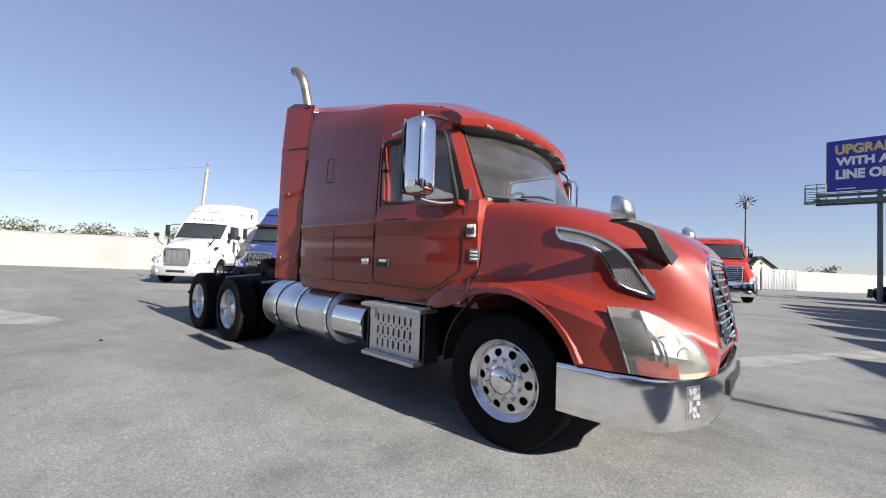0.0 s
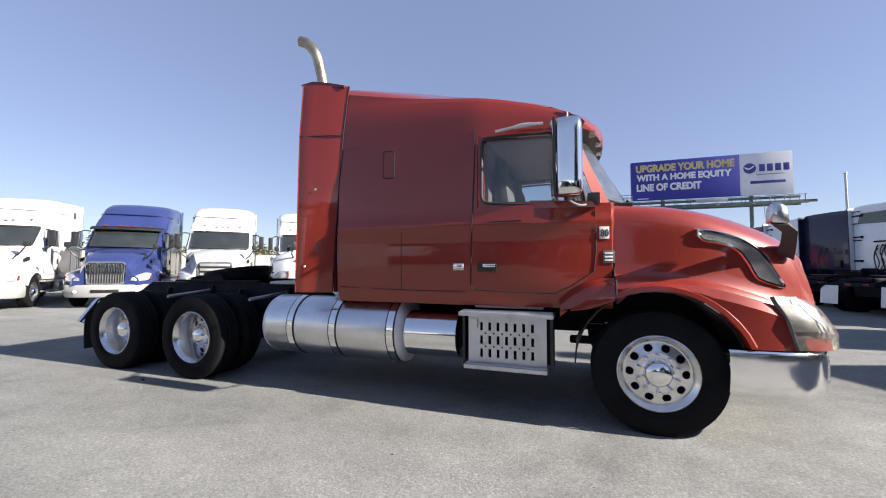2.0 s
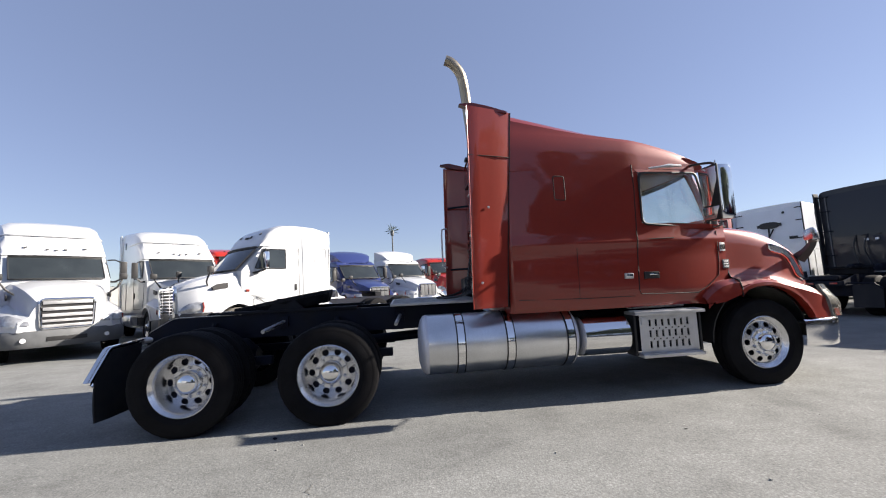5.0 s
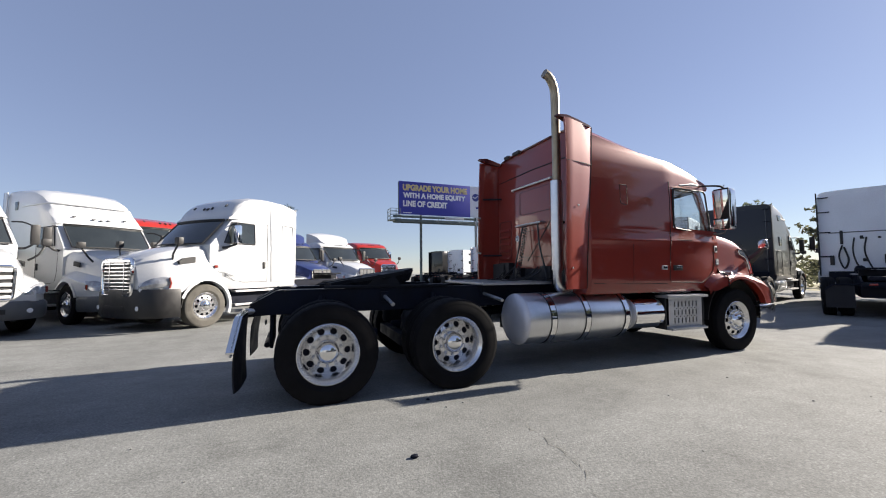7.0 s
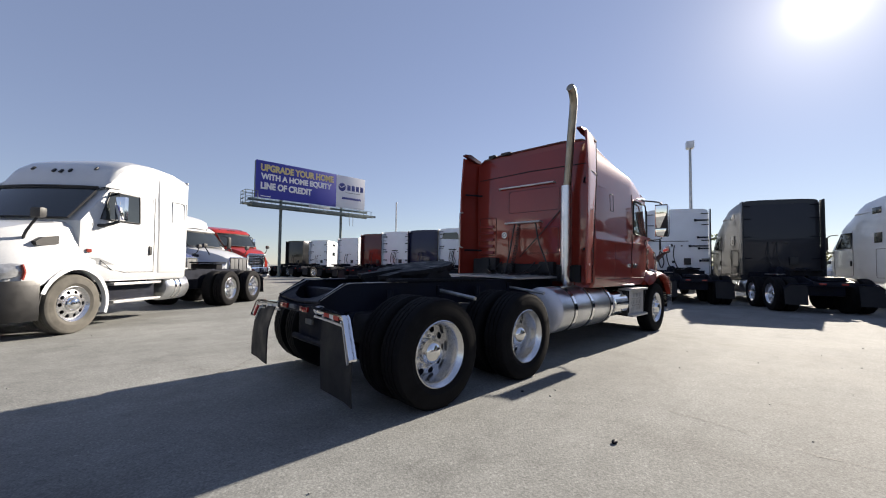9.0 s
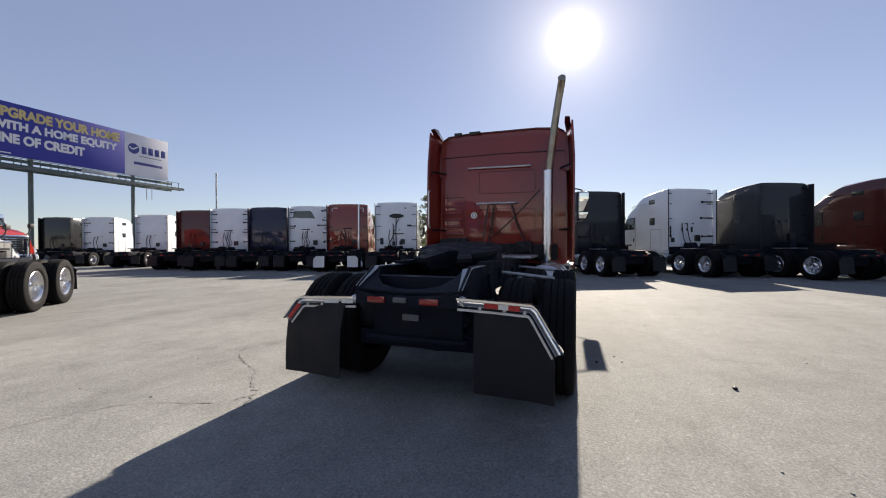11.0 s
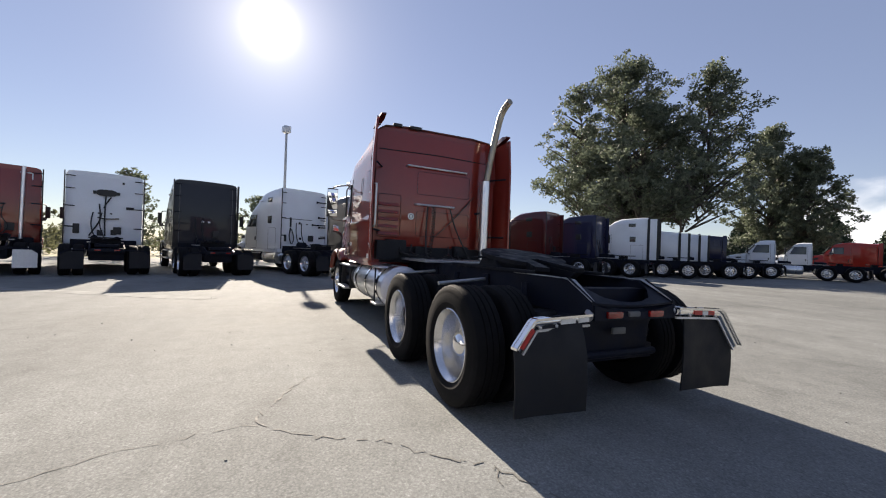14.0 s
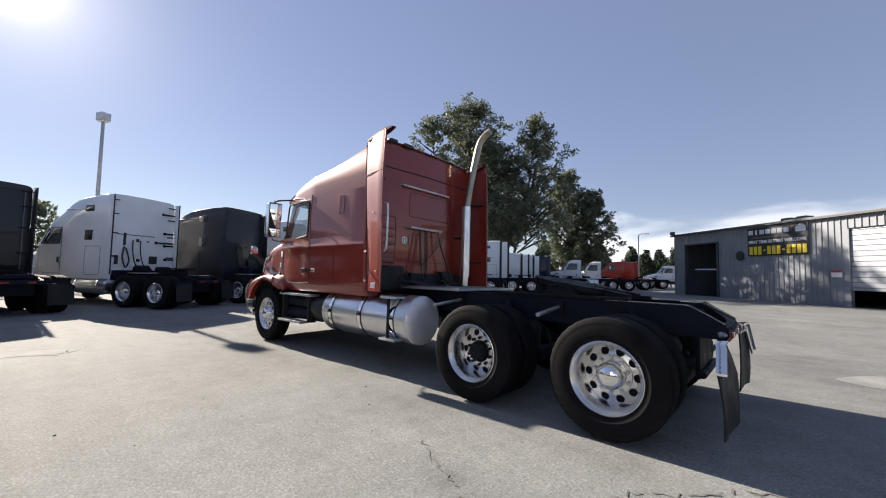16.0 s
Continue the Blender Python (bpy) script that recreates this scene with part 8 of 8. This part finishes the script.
for k in range(4):
    x = 12.82 + k * 0.52
    part("logo_block", box(B(), (x + 0.17, -0.066, 9.36), (0.38, 0.014, 0.58), 0.005), "bblogo", bb)
part("tagline_bar", box(B(), (13.5, -0.066, 8.83), (1.8, 0.012, 0.05)), "greyplastic", bb)
part("address_bar", box(B(), (13.33, -0.066, 8.22), (2.28, 0.012, 0.22), 0.004), "bblogo", bb)

# ---- workshop building ----
shed = thing("workshop_building", "grey ribbed-steel workshop with a sign and open doorway", "building", Matrix.Translation((-0.75, -31.7, 0)) @ Matrix.Rotation(math.atan2(9.04, -10.06), 4, "Z"))
L_, Z_ = 24.0, 4.62
spans = [(0.0, 1.28, 0, Z_), (1.28, 4.30, 3.84, Z_), (4.30, 12.2, 0, Z_), (12.2, 16.2, 3.96, Z_), (16.2, L_, 0, Z_)]
for x0, x1, z0, z1 in spans:
    part("wall", box(B(), ((x0 + x1) / 2, 0.10, (z0 + z1) / 2), (x1 - x0, 0.20, z1 - z0)), "shed", shed)
for k in range(int(L_ / 0.30)):
    x = 0.15 + k * 0.30
    z0 = 3.84 if 1.22 < x < 4.36 else 3.96 if 12.1 < x < 16.3 else 0.0
    part("rib", prism(B(), [(x - 0.045, -0.0), (x - 0.02, 0.035), (x + 0.02, 0.035), (x + 0.045, 0.0)], "z", z0, Z_), "shed", shed).matrix_basis = Matrix.Scale(-1, 4, (0, 1, 0)) @ Matrix.Translation((0, 0.002, 0))
for wname, c, sz in (("side_wall", (0.10, 7, 2.3), (0.2, 14, 4.6)), ("side_wall", (L_ - 0.1, 7, 2.3), (0.2, 14, 4.6)), ("rear_wall", (L_ / 2, 14, 2.3), (L_, 0.2, 4.6))):
    part(wname, box(B(), c, sz), "shed", shed)
part("roof", loft(B(), [[(x, -0.25, 4.66), (x, 7, 5.5), (x, 14.2, 4.66), (x, 14.2, 4.58), (x, 7, 5.42), (x, -0.25, 4.58)] for x in (-0.2, L_ + 0.2)]), "shedtrim", shed)
part("fascia", box(B(), (L_ / 2, -0.06, 4.66), (L_ + 0.3, 0.16, 0.16), 0.01), "shedtrim", shed)
# floor and added backing wall are coloured near-black for the doorway's darkness
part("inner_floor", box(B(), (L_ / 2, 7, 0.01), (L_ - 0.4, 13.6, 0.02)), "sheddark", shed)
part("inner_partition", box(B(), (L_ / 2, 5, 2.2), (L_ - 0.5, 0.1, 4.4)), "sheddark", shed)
for x in (1.28, 4.30):
    part("door_jamb", box(B(), (x, 0.05, 1.92), (0.10, 0.34, 3.84), 0.01), "shedtrim", shed)
part("door_lintel", box(B(), (2.79, 0.05, 3.84), (3.1, 0.34, 0.10), 0.01), "shedtrim", shed)
part("inner_bar", box(B(), (2.9, 0.45, 1.95), (2.4, 0.05, 0.09)), "bbwhite", shed)
rd = part("roller_door", box(B(), (14.2, 0.12, 2.4), (4.0, 0.06, 3.12), 0.01), "rolldoor", shed)
for k in range(12):
    part("slat_groove", box(B(), (14.2, 0.086, 0.98 + k * 0.26), (3.96, 0.012, 0.025)), "shedtrim", rd)
part("round_vent", lathe(B(), [(0.30, 0), (0.30, 0.06), (0.22, 0.07), (0.02, 0.07)], (6.07, -0.03, 2.82), "y", 24, -1), "signblack", shed)
part("wall_lamp", box(B(), (0.05, -0.18, 4.85), (0.24, 0.3, 0.26), 0.04), "shedtrim", shed)
sign = part("sign_board", box(B(), (8.53, -0.07, 3.62), (3.70, 0.05, 1.74), 0.01), "signblack", shed, "black sign with white and yellow print")
for k in range(7):
    part("sign_name_shape", box(B(), (6.92 + k * 0.375, -0.10, 4.22), (0.30 if k != 1 else 0.12, 0.014, 0.28), 0.02), "bbwhite", sign)
part("sign_name_shape", box(B(), (8.2, -0.10, 3.88), (2.3, 0.014, 0.10)), "greyplastic", sign)
part("sign_emblem", prism(B(), [(9.7, 4.05), (10.25, 4.05), (10.25, 4.35), (9.95, 4.48), (9.7, 4.30)], "y", -0.107, -0.095), "bbwhite", sign)
words("sign_line", "FIRST TIME BUYERS WELCOME", 6.78, 10.3, 3.52, 0.19, "bbtext", sign, -0.098, 0.03)
for k in range(12):
    if k in (3, 7):
        part("number_bar", box(B(), (6.92 + k * 0.295, -0.10, 3.08), (0.14, 0.014, 0.08)), "yellow", sign)
    else:
        part("number_bar", box(B(), (6.92 + k * 0.295, -0.10, 3.08), (0.21, 0.014, 0.50), 0.005), "yellow", sign)
part("small_notice", box(B(), (11.65, -0.07, 1.66), (0.48, 0.02, 0.34)), "sticker", shed)
part("notice_band", box(B(), (11.65, -0.085, 1.78), (0.50, 0.01, 0.10)), "redtape", shed)
for x in (8.0, 8.9):
    part("roof_unit", box(B(), (x, 1.5, 4.95), (0.6, 0.6, 0.3), 0.08), "greyplastic", shed)


# ---- poles ----
def light_pole(x, y, h, label, turn=0.0, kind="box"):
    p = thing("street_lamp", label, "street lamp", pose(x, y, 0, 0, 0, turn), "yard light poles")
    part("footing", lathe(B(), [(0.26, 0), (0.26, 0.55), (0.22, 0.6), (0.05, 0.6)], axis="z", seg=20), "patch", p)
    part("pole", tube(B(), [(0, 0, 0.4), (0, 0, h * 0.5), (0, 0, h)], [0.085, 0.075, 0.06], 14), "steel", p)
    if kind == "box":
        hd = part("lamp_head", box(B(), (0.0, 0, h + 0.10), (0.42, 0.36, 0.34), 0.04), "dullalu", p)
        part("lamp_glass", box(B(), (0.0, 0, h - 0.085), (0.34, 0.28, 0.03)), "whitelens", hd)
    elif kind == "arm":
        part("arm", tube(B(), [(0, 0, h - 0.05), (0.3, 0, h + 0.1), (0.8, 0, h + 0.12)], 0.035, 8, 3), "steel", p)
        part("lamp_head", box(B(), (0.95, 0, h + 0.11), (0.5, 0.2, 0.10), 0.03), "dullalu", p)
    else:
        part("pole_cap", lathe(B(), [(0.09, h - 0.05), (0.09, h + 0.03), (0.02, h + 0.05)], axis="z", seg=12), "dullalu", p)
    return p


light_pole(14.7, 1.68, 7.56, "grey steel light pole with a boxy lamp head behind the trucks", 20)
light_pole(15.7, 27.9, 7.6, "bare grey steel pole behind the trucks", 0, "cap")
light_pole(6.2, -48.8, 6.6, "grey steel light pole with a curved arm", 200, "arm")
up = thing("utility_pole", "weathered wooden utility pole with a guy wire", "utility pole", pose(-24.3, 4.0, 0))
part("pole", tube(B(), [(0, 0, 0), (0.05, 0.12, 3.2), (0.12, 0.28, 6.3)], [0.085, 0.08, 0.07], 12), "wood", up)
part("conduit", tube(B(), [(-0.17, 0, 0), (-0.12, 0.12, 3.2), (-0.05, 0.26, 6.1)], 0.035, 6), "greyplastic", up)
part("insulator", lathe(B(), [(0.06, 0), (0.07, 0.1), (0.03, 0.16)], (0.12, 0.28, 6.5), "z", 10), "greyplastic", up)
part("wire", tube(B(), [(0.12, 0.28, 6.4), (-9.0, -6, 6.0), (-26, -18, 6.3)], 0.004, 4, 4), "gasket", up)

tower = thing("cell_tower", "palm-shaped phone mast far behind the wall", "cell tower", pose(-7.6, 150, 0))
part("mast", tube(B(), [(0, 0, 0), (0, 0, 24.5)], [0.34, 0.26], 12), "greyplastic", tower)
for k in range(22):
    a = k * 2.4
    e = radians(-18 + 95 * (k / 21) ** 0.9)
    r_ = 2.7 + 0.5 * (k % 3)
    out_, up_ = r_ * math.cos(e), r_ * math.sin(e)
    part("frond", tube(B(), [(0, 0, 24.4), (out_ * 0.6 * math.cos(a), out_ * 0.6 * math.sin(a), 24.4 + up_ * 0.6 + 0.12), (out_ * math.cos(a), out_ * math.sin(a), 24.4 + up_ - 0.15)], [0.06, 0.14, 0.03], 5, 3), "conifer", tower)
part("antenna", lathe(B(), [(0.6, 22.8), (0.7, 23.2), (0.7, 24.6), (0.6, 24.8)], axis="z", seg=12), "greyplastic", tower)

house = thing("house", "tan house with a dark shingle gable roof beyond the wall", "house", pose(-0.9, 67, 0, 0, 0, 40) @ Matrix.Scale(0.86, 4))
part("wall", prism(B(), [(-2.0, 0), (2.0, 0), (2.0, 3.3), (0, 4.75), (-2.0, 3.3)], "y", 0, 5.2), "stucco", house)
for s in (1, -1):
    part("roof", loft(B(), [[(0, y, 5.0), (s * 2.45, y, 3.22), (s * 2.45, y, 3.08), (0, y, 4.84)] for y in (-0.35, 5.5)]), "roofgrey", house)
part("gable_vent", box(B(), (0, -0.02, 3.9), (0.4, 0.06, 0.4)), "roofgrey", house)


# ---- trees ----
def leaf_cloud(centres, per, size, rnd, squash=0.8):
    """Vertices and faces of many small bent leaves round clump centres (x, y, z, radius)."""
    V, F = [], []
    for cx, cy, cz, r in centres:
        for _ in range(int(per * r * r)):
            a, u = rnd.uniform(0, 2 * math.pi), rnd.uniform(-1, 1)
            q = r * rnd.uniform(0.12, 1.0) ** 0.75
            h = math.sqrt(1 - u * u)
            p = Vector((cx + q * h * math.cos(a), cy + q * h * math.sin(a), cz + q * u * squash))
            d1 = Vector((rnd.gauss(0, 1), rnd.gauss(0, 1), rnd.gauss(0, 0.8))).normalized()
            d2 = d1.cross(Vector((rnd.gauss(0, 1), rnd.gauss(0, 1), rnd.gauss(0, 1)))).normalized()
            s_ = size * rnd.uniform(0.6, 1.3)
            n0 = len(V)
            V += [p - d1 * s_, p + d2 * s_ * 0.5, p + d1 * s_, p - d2 * s_ * 0.5]
            F.append((n0, n0 + 1, n0 + 2, n0 + 3))
    return V, F


def tree(x, y, stems, seed, label, per, leaf="leaf", size=0.17, name="tree", thin=None):
    """A tree of one or more stems (dx, dy, height, spread, lowest limb, limbs); thin(x, y, z) tells how much of the crown is bare there."""
    rnd = random.Random(seed)
    T = thing(name, label, "tree", pose(x, y, 0))
    bm_, centres = B(), []
    for dx, dy, h, spread, low, limbs in stems:
        r0 = h * 0.020
        path = [Vector((0, 0, 0)), Vector((dx * 0.25, dy * 0.25, low * 0.8)), Vector((dx * 0.8 + rnd.uniform(-0.02, 0.02) * h, dy * 0.8, h * 0.5)), Vector((dx, dy, h * 0.88))]
        tube(bm_, path, [r0 * 1.2] * 4 + [r0 * 0.9] * 4 + [r0 * 0.5] * 4 + [r0 * 0.15] * 4, 9, 5)
        for k in range(limbs):
            f = (k + rnd.uniform(0.1, 0.9)) / limbs
            z = low + (h - low) * f
            wide = spread * (0.62 + 0.38 * math.sin(math.pi * min(1, 0.1 + f))) * (1 - 0.62 * f ** 2.5) * rnd.choice((1.0, 0.85, 0.7, 1.1))
            a = k * 2.4 + rnd.uniform(-0.5, 0.5)
            q = wide * rnd.uniform(0.2, 1.0) ** 0.7
            g = 0.25 + 0.75 * min(1, z / (h * 0.5))
            axis_ = Vector((dx * g, dy * g, 0))
            tip = axis_ + Vector((q * math.cos(a), q * math.sin(a), z))
            start = Vector((dx * g * 0.95, dy * g * 0.95, max(low * 0.7, z - q * 0.75)))
            mid = start.lerp(tip, 0.5) + Vector((rnd.uniform(-0.05, 0.05) * q, rnd.uniform(-0.05, 0.05) * q, 0.04 * q))
            tube(bm_, [start, mid, start.lerp(tip, 0.9)], [r0 * 0.26] * 3 + [r0 * 0.13] * 3 + [r0 * 0.03] * 2, 5, 3)
            r_ = spread * rnd.uniform(0.09, 0.17)
            centres.append((*tip, r_))
            for _ in range(3):
                o = Vector((rnd.gauss(0, 1), rnd.gauss(0, 1), rnd.gauss(0, 0.7))).normalized() * r_ * 1.2
                centres.append((tip.x + o.x, tip.y + o.y, tip.z + o.z, r_ * rnd.uniform(0.4, 0.7)))
            for u in (0.45, 0.62, 0.8):
                p = start.lerp(tip, u) + Vector((rnd.gauss(0, 1), rnd.gauss(0, 1), rnd.gauss(0, 0.6))) * r_ * 0.5
                centres.append((p.x, p.y, p.z, r_ * rnd.uniform(0.4, 0.7)))
    part("trunk", bm_, "bark", T)
    if thin:
        centres = [c for c in centres if rnd.random() > thin(*c[:3])]
    V, F = leaf_cloud(centres, per, size, rnd)
    me = bpy.data.meshes.new("crown")
    me.from_pydata(V, [], F)
    me.materials.append(M[leaf])
    ob = new("crown", me)
    ob.parent = T
    return T


def sun_gap(x, y, z):
    """Thins the crown along the sun's path, so that dapples reach the workshop wall."""
    drop = z - 0.505 * (x + 23.0)
    return 0.82 if -0.6 < y < 3.4 and -2.0 < drop - 0.56 * y < 1.9 else 0.0


tree(16.9, -28.2, [(0.5, 0.1, 19.2, 7.2, 5.2, 104), (-5.4, -3.1, 17.2, 5.4, 5.0, 70), (-1.8, 0.4, 13.4, 8.0, 5.0, 90), (2.0, 4.6, 17.0, 4.4, 5.5, 64)], 3, "tall broad green tree with gaps in its crown behind the trucks", 150, size=0.14, thin=sun_gap)
tree(15.3, -49.2, [(0.5, 0.3, 15.8, 5.0, 3.0, 130), (-2.6, -1.4, 13.0, 4.6, 3.0, 96)], 8, "dark green leafy tree behind the trucks", 230, size=0.15)
tree(27.0, -40.0, [(0, 0, 14.0, 5.0, 3.0, 50)], 21, "green tree behind the larger ones", 100, size=0.22)
for i, (x, y, h, sp) in enumerate(((19.5, 9.8, 5.2, 1.9), (20.0, 6.6, 4.6, 1.7), (21, 3.0, 4.4, 1.8), (24, 13, 4.4, 1.6), (22, -0.5, 4.2, 1.8), (27, 19, 4.6, 2.0), (23, -6, 4.0, 2.0))):
    tree(x, y, [(0.2, 0, h, sp * 1.25, 0.9, 28)], 40 + i, "thin young tree behind the parked trucks", 330, "bush" if i % 2 else "leaf", 0.11)
for i in range(11):
    x, y = 18 + 5 * i * 0.6 + (i % 3) * 3, -74 - (i * 37 % 17)
    rnd = random.Random(70 + i)
    h = rnd.uniform(7, 11)
    T = thing("conifer", "distant dark green conifer tree", "tree", pose(6 + (i * 29 % 41) - 9, y - 5, 0), "distant conifers")
    part("trunk", tube(B(), [(0, 0, 0), (0, 0, h * 0.9)], [0.25, 0.1], 6), "bark", T)
    V, F = leaf_cloud([(rnd.uniform(-0.3, 0.3), rnd.uniform(-0.3, 0.3), h * f, (1 - f) * h * 0.46 + 0.35) for f in (0.14, 0.22, 0.3, 0.38, 0.46, 0.54, 0.62, 0.7, 0.78, 0.86, 0.93)], 260, 0.22, rnd, 0.55)
    me = bpy.data.meshes.new("crown")
    me.from_pydata(V, [], F)
    me.materials.append(M["conifer"])
    ob = new("crown", me)
    ob.parent = T
# shrubs over the block wall
rnd = random.Random(12)
cs = []
for k in range(150):
    t = (int(rnd.uniform(0, 14)) + rnd.uniform(0.0, 0.55)) / 22 if k < 142 else rnd.uniform(0.925, 0.94)
    p = wa.lerp(wb, t) - wnrm * rnd.uniform(5, 22)
    r_ = rnd.uniform(1.0, 1.9) * (1.0 if k < 142 else 0.6)
    cs.append((p.x, p.y, rnd.uniform(1.0, 3.2), r_))
V, F = leaf_cloud(cs, 150, 0.13, rnd)
me = bpy.data.meshes.new("bushes")
me.from_pydata(V, [], F)
me.materials.append(M["bush"])
tagged(new("bushes", me), "dry green bushes growing beyond the wall", "bush", kind="stuff")
# bushes on the verge behind the parked trucks
cs = []
for k in range(70):
    y = -16 + k * 0.85 + rnd.uniform(-0.4, 0.4)
    x = 27 + rnd.uniform(-1.5, 5.0)
    r_ = rnd.uniform(0.6, 1.35)
    cs.append((x, y, r_ * 0.7, r_))
    cs.append((x + 0.4, y + 0.5, r_ * 1.3, r_ * 0.6))
V, F = leaf_cloud(cs, 110, 0.15, rnd)
me = bpy.data.meshes.new("verge_bushes")
me.from_pydata(V, [], F)
me.materials.append(M["bush"])
tagged(new("verge_bushes", me), "dry green bushes on the verge behind the trucks", "bush", kind="stuff")
# low far growth on the sunny side
cs = []
for k in range(150):
    a = radians(rnd.uniform(-62, 62))
    d = rnd.uniform(48, 95)
    cs.append((d * math.cos(a), d * math.sin(a), rnd.uniform(0.4, 1.8), rnd.uniform(1.2, 2.6)))
V, F = leaf_cloud(cs, 34, 0.34, rnd)
me = bpy.data.meshes.new("far_bushes")
me.from_pydata(V, [], F)
me.materials.append(M["bush"])
tagged(new("far_bushes", me), "distant scrub along the road", "bush", kind="stuff")


# ---- far clouds ----
def haze_cloud(name, color, az0, az1, el, dist, seed):
    """A low bank of thin cloud far away: a curved sheet whose density thins out upwards."""
    bm_ = B()
    cols, rows_ = 24, 8
    grid_ = [[bm_.verts.new((dist * math.cos(a), dist * math.sin(a), dist * math.tan(radians(el * j / rows_)))) for a in [radians(az0 + (az1 - az0) * i / cols) for i in range(cols + 1)]] for j in range(rows_ + 1)]
    for j in range(rows_):
        for i in range(cols):
            bm_.faces.new((grid_[j][i], grid_[j][i + 1], grid_[j + 1][i + 1], grid_[j + 1][i]))
    m = bpy.data.materials.new(name)
    m.use_nodes = True
    nt = m.node_tree
    nt.nodes.clear()
    out, mix, tr, em = nt.nodes.new("ShaderNodeOutputMaterial"), nt.nodes.new("ShaderNodeMixShader"), nt.nodes.new("ShaderNodeBsdfTransparent"), nt.nodes.new("ShaderNodeEmission")
    em.inputs["Color"].default_value, em.inputs["Strength"].default_value = (*color, 1), 0.85
    tc, mp, n = nt.nodes.new("ShaderNodeTexCoord"), nt.nodes.new("ShaderNodeMapping"), nt.nodes.new("ShaderNodeTexNoise")
    mp.inputs["Location"].default_value, mp.inputs["Scale"].default_value = (seed, 0.3, 0.1), (1.6, 1.6, 2.6)
    n.inputs["Scale"].default_value, n.inputs["Detail"].default_value, n.inputs["Distortion"].default_value = 1.6, 6, 0.4
    nt.links.new(tc.outputs["Generated"], mp.inputs[0])
    nt.links.new(mp.outputs[0], n.inputs["Vector"])
    sep, sub_, mr = nt.nodes.new("ShaderNodeSeparateXYZ"), nt.nodes.new("ShaderNodeMath"), nt.nodes.new("ShaderNodeMapRange")
    nt.links.new(tc.outputs["Generated"], sep.inputs[0])
    sub_.operation = "SUBTRACT"
    nt.links.new(n.outputs["Fac"], sub_.inputs[0])
    nt.links.new(sep.outputs["Z"], sub_.inputs[1])
    mr.inputs["From Min"].default_value, mr.inputs["From Max"].default_value, mr.inputs["To Max"].default_value = -0.35, 0.25, 0.6
    mr.interpolation_type = "SMOOTHSTEP"
    nt.links.new(sub_.outputs[0], mr.inputs["Value"])
    nt.links.new(mr.outputs[0], mix.inputs[0])
    nt.links.new(tr.outputs[0], mix.inputs[1])
    nt.links.new(em.outputs[0], mix.inputs[2])
    nt.links.new(mix.outputs[0], out.inputs[0])
    M[name] = m
    tagged(part("cloud_backdrop", bm_, name), "low bank of thin white cloud above the horizon", "cloud", kind="structure")


haze_cloud("thin_cloud", (0.80, 0.85, 0.95), -106, -66, 10.5, 800, 2.3)
